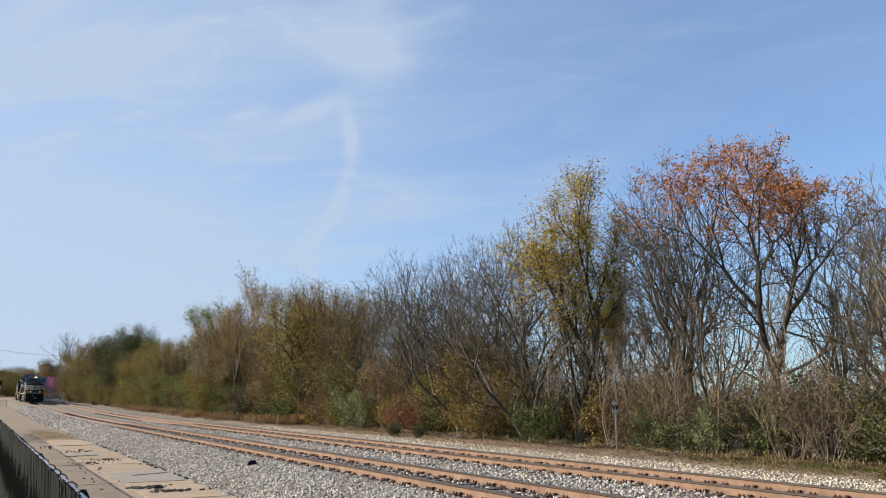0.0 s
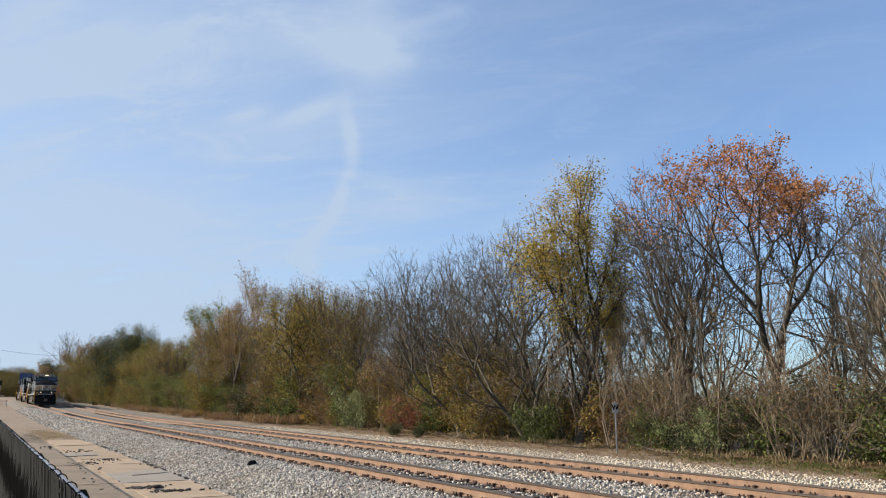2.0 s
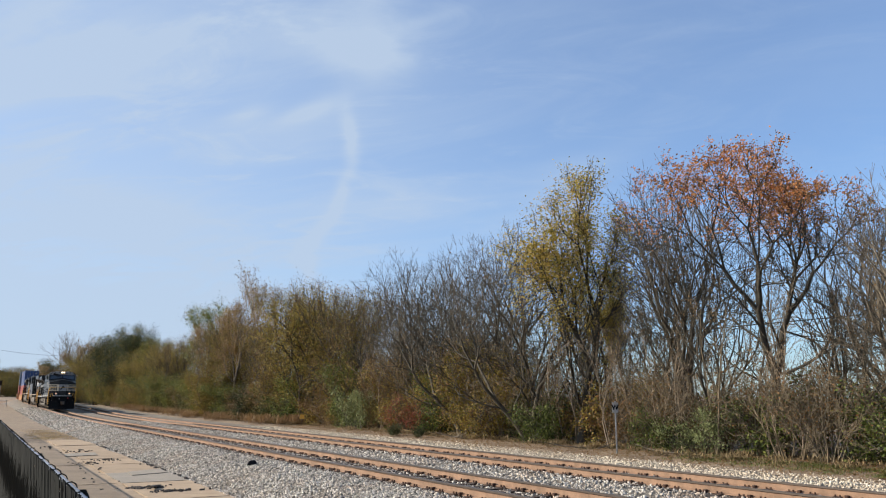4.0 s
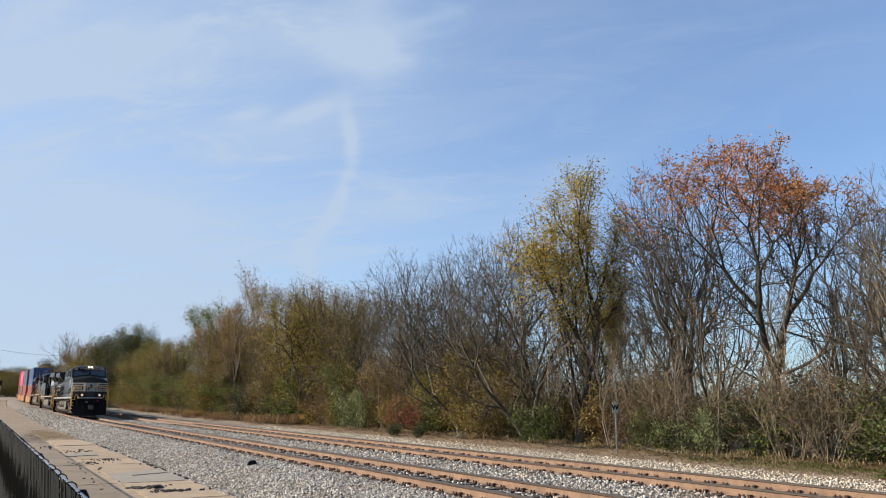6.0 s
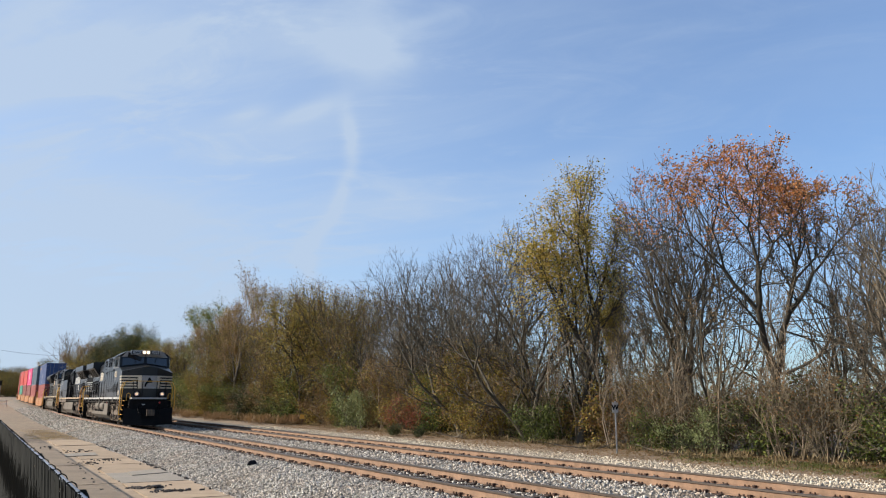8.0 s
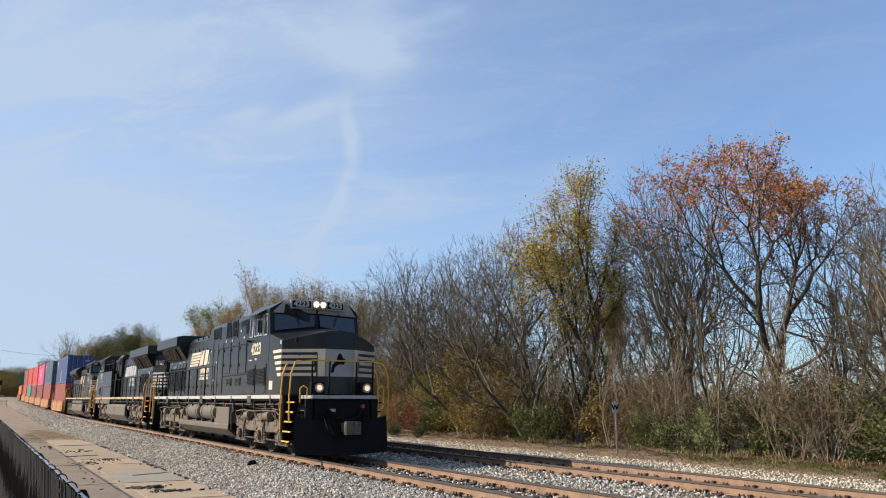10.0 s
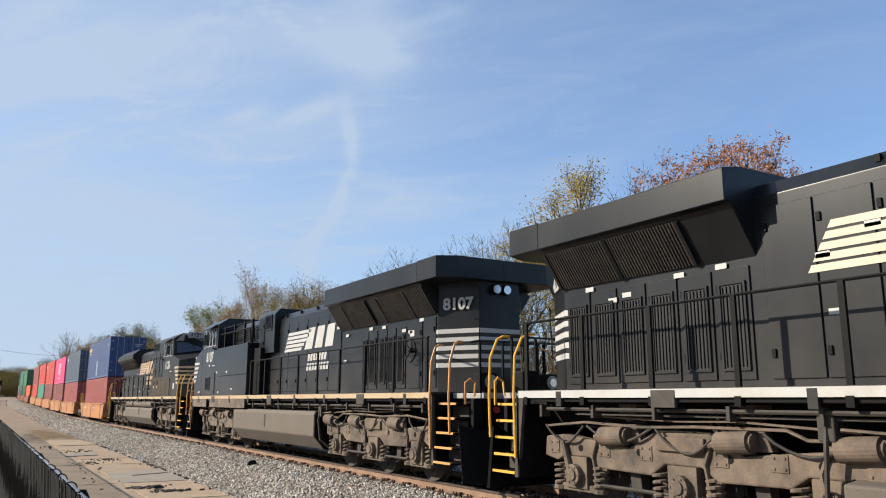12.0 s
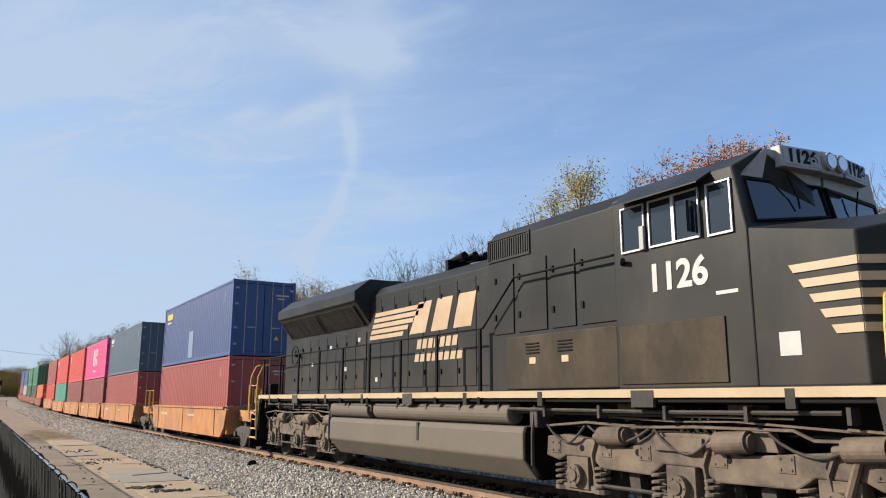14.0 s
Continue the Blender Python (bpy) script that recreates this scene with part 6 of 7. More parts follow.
def container(colour, s, z, label, mark=None, high=2.86):
    c = thing("shipping_container", label, "container", "containers on the train")
    p = PAINTS[colour]
    W, H, A = 1.219, high, 6.096
    m = Mesh()
    for sx in (-1, 1):
        wave_wall(m, -A + 0.12, A - 0.12, sx * (W - 0.006), 0.14, H - 0.10, sx)
        m.box(sx * (W - 0.05), sx * (W - 0.045), -A + 0.1, A - 0.1, 0.1, H - 0.06)
    part("side_panel", m, p, c)
    fr = Mesh()
    for sx in (-1, 1):
        for y in (-1, 1):
            fr.box(sx * (W - 0.15), sx * W, y * (A - 0.14), y * A, 0.11, H - 0.11)
        fr.box(sx * (W - 0.06), sx * W, -A + 0.12, A - 0.12, 0.02, 0.15)
        fr.box(sx * (W - 0.06), sx * W, -A + 0.12, A - 0.12, H - 0.11, H - 0.02)
    for y in (-1, 1):
        fr.box(-W + 0.1, W - 0.1, y * (A - 0.10), y * A, 0.02, 0.16)
        fr.box(-W + 0.1, W - 0.1, y * (A - 0.10), y * A, H - 0.13, H - 0.01)
    part("corner_frame", fr, p, c, bevel=0.01)
    part("roof_sheet", Mesh().box(-W + 0.03, W - 0.03, -A + 0.05, A - 0.05, H - 0.04, H - 0.022), p, c)
    part("floor_sheet", Mesh().box(-W + 0.03, W - 0.03, -A + 0.05, A - 0.05, 0.03, 0.10), BLACK2, c)
    for sx in (-1, 1):
        for y in (-1, 1):
            for zz in (0.0, H - 0.118):
                part("corner_casting", Mesh().box(sx * (W - 0.16), sx * (W + 0.004), y * (A - 0.178), y * (A + 0.004), zz, zz + 0.118), p, c)
    for y in (-1, 1):
        for sx in (-1, 1):
            d = part("door_leaf", Mesh().box(sx * 0.012, sx * (W - 0.16), y * (A - 0.07), y * (A - 0.03), 0.17, H - 0.14), p, c, bevel=0.006)
            rib = Mesh()
            for k in range(4):
                zz = 0.35 + k * 0.62
                rib.box(sx * 0.08, sx * (W - 0.24), y * (A - 0.035), y * (A - 0.018), zz, zz + 0.30)
            part("door_rib", rib, p, d)
            for k in (0.30, 0.72):
                part("lock_rod", Mesh().tube([(sx * k, y * (A + 0.004), 0.10), (sx * k, y * (A + 0.004), H - 0.06)], 0.018, 6), SILVER, d)
            hnd = Mesh().box(sx * 0.28, sx * 0.62, y * (A - 0.01), y * (A + 0.02), 1.05, 1.09)
            for zz in (0.4, 1.0, 1.9, 2.5):
                hnd.box(sx * (W - 0.22), sx * (W - 0.10), y * (A - 0.02), y * (A + 0.01), zz, zz + 0.07)
            part("door_handle", hnd, SILVER, d)
        part("serial_bar", Mesh().box(0.45, 0.95, y * (A - 0.025), y * (A - 0.012), 2.30, 2.36).box(0.5, 0.8, y * (A - 0.025), y * (A - 0.012), 2.18, 2.23), WHITE, c, "short white bars")
        part("warning_plate", Mesh().prism("y", [(0.42, 0.62), (0.62, 0.62), (0.52, 0.80)], y * (A - 0.016), y * (A - 0.008)), YELLOW, c, "small yellow triangle")
    for sx in (-1, 1):
        q = side_pose(sx, 0, 0, W + 0.001)
        if mark == "big":                                # plain white block shapes, as on the magenta box
            for j, (a, b, e, f) in enumerate(((-1.1, -0.35, 1.05, 2.3), (-0.1, 0.25, 0.95, 2.3), (0.5, 1.2, 1.05, 1.55), (0.5, 1.2, 1.75, 2.3), (-0.8, 0.9, 0.55, 0.68))):
                part("side_mark", Mesh().box(sx * W, sx * (W + 0.006), -sx * 0 + sx * a, sx * b, e, f), WHITE, c, "plain white block")
        elif mark:
            part("side_mark", Mesh().box(sx * W, sx * (W + 0.006), sx * -5.4, sx * -4.3, H - 0.62, H - 0.35), {"yellow": YELLOW, "white": WHITE}[mark], c, "plain block of paint")
            part("side_mark", Mesh().box(sx * W, sx * (W + 0.006), sx * -5.4, sx * -4.5, H - 0.82, H - 0.74), WHITE, c, "plain bar of paint")
        part("serial_bar", Mesh().box(sx * W, sx * (W + 0.006), sx * 5.0, sx * 5.04, H - 0.75, H - 0.4), WHITE, c, "short white bar")
    if mark == "yellow":
        for sx in (-1, 1):
            part("patch", Mesh().box(sx * W, sx * (W + 0.006), sx * -0.6, sx * 0.2, 0.20, 1.35), PAINTS["patch"], c, "pale repainted patch")
    TRAIN.append((c, s, 0, z))
    return c


def wagon_bogie(w, y):
    t = part("truck", Mesh().box(-0.5, 0.5, y - 0.2, y + 0.2, 0.45, 0.72), DUST2, w, "rusty two-axle truck")
    for sx in (-1, 1):
        part("side_frame", Mesh().prism("x", [(y - 1.15, 0.52), (y - 0.9, 0.66), (y - 0.35, 0.74), (y + 0.35, 0.74), (y + 0.9, 0.66), (y + 1.15, 0.52), (y + 0.9, 0.42), (y + 0.4, 0.36), (y + 0.3, 0.20), (y - 0.3, 0.20), (y - 0.4, 0.36), (y - 0.9, 0.42)], sx * 0.92, sx * 1.06), DUST2, t, bevel=0.02)
        for dy in (-0.88, 0.88):
            part("wheel", Mesh().tube([(sx * 0.68, y + dy, 0.46), (sx * 0.82, y + dy, 0.46)], 0.46, 24), DUST2, t)
            part("wheel_tread", Mesh().tube([(sx * 0.69, y + dy, 0.46), (sx * 0.815, y + dy, 0.46)], 0.4615, 24), STEEL, t)
            part("axle_cap", Mesh().tube([(sx * 1.06, y + dy, 0.46), (sx * 1.13, y + dy, 0.46)], 0.10, 10), DUST2, t)
        sp = Mesh()
        for dy in (-0.13, 0.13):
            spring(sp, sx * 0.99, y + dy, 0.26, 0.52, 0.07, 4)
        part("coil_spring", sp, DUST2, t)


def well_wagon(s, colour, lead, trail):
    """One well: deep side sills with ribs, end platforms and trucks."""
    w = thing("well_wagon", "weathered orange well wagon carrying stacked containers" if colour is WAGON else "brown well wagon carrying stacked containers", "rail wagon", "well wagons of the train")
    A = 6.35
    for sx in (-1, 1):
        part("side_sill", Mesh().prism("x", [(-A - 0.35, 1.28), (-A - 0.1, 0.66), (-A + 0.35, 0.30), (A - 0.35, 0.30), (A + 0.1, 0.66), (A + 0.35, 1.28), (A, 1.36), (-A, 1.36)], sx * 1.30, sx * 1.40), colour, w, bevel=0.012)
        part("top_chord", Mesh().box(sx * 1.26, sx * 1.45, -A - 0.1, A + 0.1, 1.30, 1.38), colour, w)
        for k in range(5 if colour is WAGON_RED else 3):
            y = -A + 1.2 + k * (2 * A - 2.4) / (4 if colour is WAGON_RED else 2)
            part("rib", Mesh().box(sx * 1.40, sx * 1.425, y - 0.03, y + 0.03, 0.34, 1.30), colour, w)
        part("stencil_bar", Mesh().box(sx * 1.40, sx * 1.406, 3.2, 4.6, 0.95, 1.08).box(sx * 1.40, sx * 1.406, -2.0, -0.9, 0.98, 1.06), CREAM, w, "short pale bars")
    part("well_floor", Mesh().box(-1.3, 1.3, -A + 0.3, A - 0.3, 0.30, 0.36), DUST2, w)
    for d, wide in ((-1, lead), (1, trail)):
        y = d * (A + 0.1)
        L = 2.9 if wide else 0.86
        part("end_bulkhead", Mesh().box(-1.3, 1.3, y - 0.06, y + 0.06, 0.42, 1.40), colour, w, bevel=0.01)
        part("end_deck", Mesh().prism("x", [(y, 0.9), (y, 1.28), (y + d * L, 1.16), (y + d * L, 0.86)], -0.9 if wide else -0.5, 0.9 if wide else 0.5), colour, w, bevel=0.015)
        if wide:
            wagon_bogie(w, y + d * 1.35)
            for sx in (-1, 1):
                part("hand_brake" if sx > 0 else "grab_rail", Mesh().tube([(sx * 1.1, y + d * (L - 0.1), 0.5), (sx * 1.1, y + d * (L - 0.1), 2.1), (sx * 1.1, y + d * (L - 1.0), 2.1), (sx * 1.1, y + d * (L - 1.0), 1.1)], 0.024, 6), YELLOW, w)
                ld = Mesh()
                for k in range(4):
                    ld.tube([(sx * 1.12, y + d * (L - 0.1), 0.6 + 0.3 * k), (sx * 0.6, y + d * (L - 0.1), 0.6 + 0.3 * k)], 0.018, 5)
                part("ladder", ld, YELLOW, w)
            coupler(w, y + d * (L - 0.02), d)
            part("walkway", Mesh().box(-1.2, 1.2, y + d * (L - 0.55), y + d * (L - 0.1), 1.20, 1.24), SILVER, w)
        elif d > 0:
            wagon_bogie(w, y + d * 0.60)
    TRAIN.append((w, s, 0))


STACKS = (
    (59.4, "red", "navy", "yellow", WAGON, 1, 1), (78.2, "red", "slate", "white", WAGON, 1, 0), (92.1, "oxide", "pink", "big", WAGON, 0, 0), (106.0, "oxide", "scarlet", "white", WAGON, 0, 0), (119.9, "teal", "scarlet", "white", WAGON, 0, 0),
    (133.8, "scarlet", "red", None, WAGON, 0, 1), (152.6, "orange", None, None, WAGON_RED, 1, 0), (166.5, "dkgreen", "green", None, WAGON_RED, 0, 0), (180.4, "dkgreen", "green", "white", WAGON_RED, 0, 0), (194.3, "grey", "blue", None, WAGON_RED, 0, 0), (208.2, "red", "navy", None, WAGON_RED, 0, 1),
    (227.0, "red", "scarlet", None, WAGON, 1, 0), (240.9, "oxide", "scarlet", None, WAGON, 0, 0), (254.8, "red", "red", None, WAGON, 0, 1))
NAMES = dict(navy="navy blue", slate="slate blue", red="brick red", oxide="dark red-brown", pink="bright magenta", scarlet="scarlet", orange="orange", green="green", teal="sea green", dkgreen="dark green", blue="dull blue", grey="pale grey")
for s, low, high, mark, wcol, lead, trail in STACKS:
    well_wagon(s + 6.1, wcol, lead, trail)
    container(low, s + 6.1, 0.36, f"{NAMES[low]} corrugated steel container sitting in a well wagon")
    if high:
        container(high, s + 6.1, 0.36 + 2.87, f"{NAMES[high]} corrugated steel container stacked on another", mark)


# ---- lineside things ----
def lineside():
    # whistle post
    p = thing("whistle_post", "grey steel post with a small white letter sign", "sign")
    z = ground_z(21.1, 22.4)
    p.matrix_basis = pose(21.1, 22.4, z, 0, 0, -38)
    part("post", Mesh().box(-0.03, 0.03, -0.012, 0.012, -0.2, 1.95).box(-0.012, 0.012, -0.03, 0.012, -0.2, 1.95), SILVER, p)
    pl = part("sign_plate", Mesh().box(-0.115, 0.115, -0.022, -0.014, 1.52, 1.90), SILVER, p, "white plate", bevel=0.004)
    lettering("sign_letter", "W", 0.25, BLACK2, pl, pose(0, -0.026, 1.71, 90, 0, 0), "dark blue-black letter", thick=0.014)
    # marker in the grass
    y = thing("marker_sign", "small yellow marker plate on a stub post", "sign")
    y.matrix_basis = pose(21.6, 57.2, ground_z(21.6, 57.2), 0, 0, -25)
    part("post", Mesh().box(-0.02, 0.02, -0.02, 0.02, -0.2, 0.95), DUST, y)
    part("plate", Mesh().box(-0.17, 0.17, -0.035, -0.022, 0.55, 0.86), YELLOW, y, bevel=0.004)
    # posts and a signal by the bend
    for x, yy, h in ((16.9, 196.0, 2.5), (17.2, 207.0, 2.2), (18.0, 214.0, 2.0)):
        g = thing("marker_post", "pale weathered post beside the far track", "post", "posts at the bend")
        g.matrix_basis = pose(x, yy, ground_z(x, yy))
        part("shaft", Mesh().tube([(0, 0, -0.3), (0, 0, h)], 0.10, 8), SILVER, g)
        part("cap", Mesh().tube([(0, 0, h), (0, 0, h + 0.12)], 0.13, 8, 0.05), SILVER, g)
    s = thing("railway_signal", "dark railway signal on a white mast", "signal")
    s.matrix_basis = pose(4.9, 225.0, ground_z(4.9, 225))
    part("mast", Mesh().tube([(0, 0, -0.4), (0, 0, 4.6)], 0.10, 10), WHITE, s)
    hd = part("signal_head", Mesh().box(-0.32, 0.32, -0.16, 0.16, 3.9, 5.2), BLACK2, s, bevel=0.04)
    for k in range(3):
        part("hood", Mesh().tube([(0, -0.16, 4.15 + 0.4 * k), (0, -0.42, 4.13 + 0.4 * k)], 0.13, 12), BLACK2, hd)
    part("cabinet", Mesh().box(-0.9, -0.2, -0.4, 0.4, -0.4, 1.5), SILVER, s, bevel=0.03)
    g = thing("white_gate", "low white pipe gate beside the far track", "gate")
    g.matrix_basis = pose(3.2, 160.0, ground_z(3.2, 160.0))
    for x in (-1.5, 0, 1.5):
        part("post", Mesh().tube([(x, 0, -0.3), (x, 0, 1.15)], 0.06, 8), WHITE, g)
    for zz in (0.55, 1.08):
        part("bar", Mesh().tube([(-1.5, 0, zz), (1.5, 0, zz)], 0.045, 8), WHITE, g)


def utility_pole(x, y, h, arm=True):
    p = thing("utility_pole", "weathered wooden utility pole with a crossarm", "utility pole", "utility poles")
    p.matrix_basis = pose(x, y, ground_z(x, min(y, 500)))
    part("pole", Mesh().tube([(0, 0, -0.6), (0, 0, h * 0.5), (0, 0, h)], 0.16, 10, 0.10), TIE, p)
    if arm:
        a = part("crossarm", Mesh().box(-1.2, 1.2, -0.06, 0.06, h - 0.8, h - 0.66), TIE, p)
        for k in (-1.1, -0.5, 0.5, 1.1):
            part("insulator", Mesh().tube([(k, 0, h - 0.66), (k, 0, h - 0.48)], 0.05, 8), SILVER, a)


def cable(name, label, a, b, sag, r, material):
    pts = [(a[0] + (b[0] - a[0]) * k / 24, a[1] + (b[1] - a[1]) * k / 24, a[2] + (b[2] - a[2]) * k / 24 - sag * 4 * (k / 24) * (1 - k / 24)) for k in range(25)]
    tagged(part(name, Mesh().tube(pts, r, 6), material), label, "cable")


lineside()
utility_pole(2.6, 300.0, 17.5)
utility_pole(28.0, 318.0, 16.0)
cable("overhead_wire", "thin overhead wire strung between far utility poles", (2.6, 300, 300 * 0.0 + 18.4), (28, 318, 17.6), 0.6, 0.04, BLACK2)
utility_pole(30.5, -14.0, 7.0, False)
utility_pole(30.5, 64.0, 7.0, False)
cable("overhead_wire", "black cable strung behind the bare trees", (30.5, -14, 5.8), (30.5, 64, 6.4), 1.0, 0.025, BLACK2)


def fence():
    f = thing("chain_link_fence", "dark chain-link fence with a galvanised top rail", "fence")
    X, Z0, Z1, Y0, Y1 = 0.445, -0.60, 1.19, 1.2, 60.0
    part("top_rail", Mesh().tube([(X, Y0, Z1), (X, 6, Z1 + 0.004), (X, 12, Z1 - 0.006), (X, 18, Z1), (X, Y1, Z1)], 0.019, 12), PIPE, f, "bright galvanised pipe", smooth=True)
    for y in [1.3 + 3.05 * k for k in range(20)]:
        q = part("fence_post", Mesh().tube([(X + 0.06, y, -0.9), (X + 0.06, y, Z1 - 0.05)], 0.03, 10), WIRE, f)
        part("post_cap", Mesh().tube([(X + 0.06, y, Z1 - 0.05), (X + 0.06, y, Z1 - 0.01)], 0.034, 10, 0.015), WIRE, q)
    m = Mesh()
    H = Z1 - Z0
    n = int((Y1 - Y0) / 0.046)
    for k in range(-38, n):
        for d, dx in ((1, 0.004), (-1, -0.004)):
            a = Y0 + k * 0.046
            b = a + H
            z0, z1 = Z0, Z1 + 0.030
            if d < 0:
                a, b = b, a
            lo, hi = min(a, b), max(a, b)
            if hi < Y0 or lo > Y1:
                continue
            pts = []
            for j in range(5):
                t = j / 4
                y = a + (b - a) * t
                if Y0 <= y <= Y1:
                    pts.append((X - 0.026 + dx * (1 if j % 2 else -1) + random.uniform(-0.004, 0.004), y, z0 + (z1 - z0) * t))
            if len(pts) > 1:
                m.tube(pts, 0.0033, 4)
    tagged(part("wire_mesh", m, WIRE, f, "dark coated wire mesh"), kind="stuff")
    y = 2.0
    while y < 20:
        ring = [(X + 0.031 * math.cos(k * math.tau / 9), y + 0.004 * k, Z1 + 0.031 * math.sin(k * math.tau / 9)) for k in range(10)] + [(X + 0.03, y + 0.05, Z1 - 0.09)]
        part("tie_wire", Mesh().tube(ring, 0.0035, 5), WIRE, f)
        y += random.uniform(0.35, 0.6)


fence()


# ---- loose ground cover ----
def bed_z(x):
    return np.interp(x, [NEAR_X + o for o, _ in BED], [z for _, z in BED])


def stones(name, label, n, x0, x1, y0, y1, size, seed, bias=1.0, sink=0.25, rock=STONE):
    """Angular stones, each a six-cornered block of its own."""
    r = np.random.RandomState(seed)
    x = r.uniform(x0, x1, n)
    y = y0 + (y1 - y0) * r.uniform(0, 1, n) ** bias
    s = size * r.uniform(0.55, 1.35, n)
    rise_y = np.array([rise(v) for v in y])
    c = np.stack([x, y, bed_z(x) + rise_y + s * r.uniform(-sink, 0.45, n)], 1)
    base = np.array([(1, 0, 0), (-1, 0, 0), (0, 1, 0), (0, -1, 0), (0, 0, 1), (0, 0, -1)], float)
    v = base[None] * r.uniform(0.6, 1.25, (n, 6, 1)) + r.normal(0, 0.22, (n, 6, 3))
    q = r.normal(0, 1, (n, 4)); q /= np.linalg.norm(q, axis=1)[:, None]
    w, a, b, d = q.T
    R = np.stack([1 - 2 * (b * b + d * d), 2 * (a * b - d * w), 2 * (a * d + b * w), 2 * (a * b + d * w), 1 - 2 * (a * a + d * d), 2 * (b * d - a * w), 2 * (a * d - b * w), 2 * (b * d + a * w), 1 - 2 * (a * a + b * b)], 1).reshape(n, 3, 3)
    v = np.einsum("nij,nkj->nki", R, v) * (s[:, None, None] * 0.62) * np.array([1, 1, 0.85]) + c[:, None]
    f = np.array([(0, 2, 4), (2, 1, 4), (1, 3, 4), (3, 0, 4), (2, 0, 5), (1, 2, 5), (3, 1, 5), (0, 3, 5)])
    F = (f[None] + (np.arange(n) * 6)[:, None, None]).reshape(-1, 3)
    tagged(new(name, big_mesh(name, v.reshape(-1, 3), F, rock)), label, "ballast", kind="stuff")


stones("ballast_stones", "angular pale grey crushed stone beside the rails", 62000, 5.30, 8.25, 9, 66, 0.047, 1, 1.5)
stones("ballast_stones", "coarse crushed stone along the distant track", 9000, 5.3, 8.2, 58, 140, 0.11, 6, 1.2)
stones("ballast_stones", "angular grey crushed stone between the rails", 10000, 8.35, 9.75, 8, 50, 0.055, 2, 1.4, 0.4)
stones("ballast_stones", "pale crushed stone between the two tracks", 20000, 9.85, 12.85, 6, 70, 0.062, 3, 1.5)
stones("ballast_stones", "crushed stone between the far rails", 6000, 12.95, 14.3, 6, 40, 0.06, 5, 1.3, 0.4)
stones("ballast_stones", "pale stone spread beyond the far rails", 34000, 14.4, 20.6, 5, 60, 0.06, 4, 1.35, rock=GRAVEL)


def blades(name, label, n, region, h, material, seed, flat=False, clump=0.0):
    r = np.random.RandomState(seed)
    x0, x1, y0, y1 = region
    x, y = r.uniform(x0, x1, n), y0 + (y1 - y0) * r.uniform(0, 1, n) ** 1.3
    if clump:
        k = max(8, n // 60)
        cx, cy = r.uniform(x0, x1, k), y0 + (y1 - y0) * r.uniform(0, 1, k) ** 1.3
        i = r.randint(0, k, n)
        x, y = cx[i] + r.normal(0, clump, n), cy[i] + r.normal(0, clump, n)
    z = np.array([ground_z(a, b) for a, b in zip(x, y)])
    c = np.stack([x, y, np.maximum(z, np.where(x < 20.1, bed_z(x) + np.array([rise(b) for b in y]), -9)) if flat else z], 1)
    ang = r.uniform(0, math.tau, n)
    e = np.stack([np.cos(ang), np.sin(ang), r.normal(0, 0.15, n) if flat else np.zeros(n)], 1)
    if flat:
        g = np.stack([-np.sin(ang), np.cos(ang), r.normal(0, 0.25, n)], 1)
        s = h * r.uniform(0.5, 1.2, n)[:, None]
        c[:, 2] += 0.02
        V = np.stack([c - e * s * 0.5, c + g * s * 0.35, c + e * s * 0.5 + [0, 0, 0.01], c - g * s * 0.35], 1).reshape(-1, 3)
    else:
        s = h * r.uniform(0.4, 1.2, n)[:, None]
        lean = np.stack([r.normal(0, 0.3, n), r.normal(0, 0.3, n), np.ones(n)], 1)
        V = np.stack([c - e * 0.008, c + e * 0.008, c + lean * s * 0.6 + e * 0.005, c + lean * s + e * s * 0.15], 1).reshape(-1, 3)
    tagged(new(name, big_mesh(name, V, np.arange(4 * n).reshape(n, 4), material)), label, "ground cover", kind="stuff")


blades("dry_grass", "dry straw-coloured grass along the foot of the trees", 12000, (21.4, 24.8, 7, 75), 0.24, LEAF["straw"], 11, clump=0.22)
blades("dry_grass", "dry weeds along the distant edge of the trees", 7000, (20.0, 23.0, 60, 150), 0.8, LEAF["tan"], 12, clump=0.35)
blades("green_grass", "thin green grass in the verge", 9000, (20.6, 23.0, 8, 20), 0.10, LEAF["green"], 13, clump=0.2)
blades("dry_grass", "clump of dead grass at the end of the slabs", 3500, (3.0, 5.2, 50, 66), 0.10, LEAF["straw"], 14, clump=0.3)
blades("leaf_litter", "fallen brown leaves on the ground under the trees", 14000, (20.2, 26.0, 5, 60), 0.10, LEAF["brown"], 15, True)
blades("leaf_litter", "fallen tan leaves under the trees", 15000, (19.2, 26.0, 5, 60), 0.09, LEAF["tan"], 16, True)

# fallen branches
rg2 = random.Random(8)
for i in range(16):
    x, y, a = 22.2 + rg2.uniform(-0.4, 1.8), 18 + rg2.uniform(0, 26), rg2.uniform(0, math.tau)
    L = rg2.uniform(0.8, 2.2)
    b = thing("fallen_branch", "dead grey branch lying in the leaf litter", "branch", "fallen branches")
    b.matrix_basis = pose(x, y, ground_z(x, y), 0, 0, math.degrees(a))
    part("stem", Mesh().tube([(0, 0, 0.03), (L * 0.5, 0.1, 0.12), (L, -0.05, 0.30)], 0.035, 6, 0.012), BARK, b)
    part("twig", Mesh().tube([(L * 0.5, 0.1, 0.12), (L * 0.75, 0.4, 0.3)], 0.014, 5, 0.006), BARK, b)


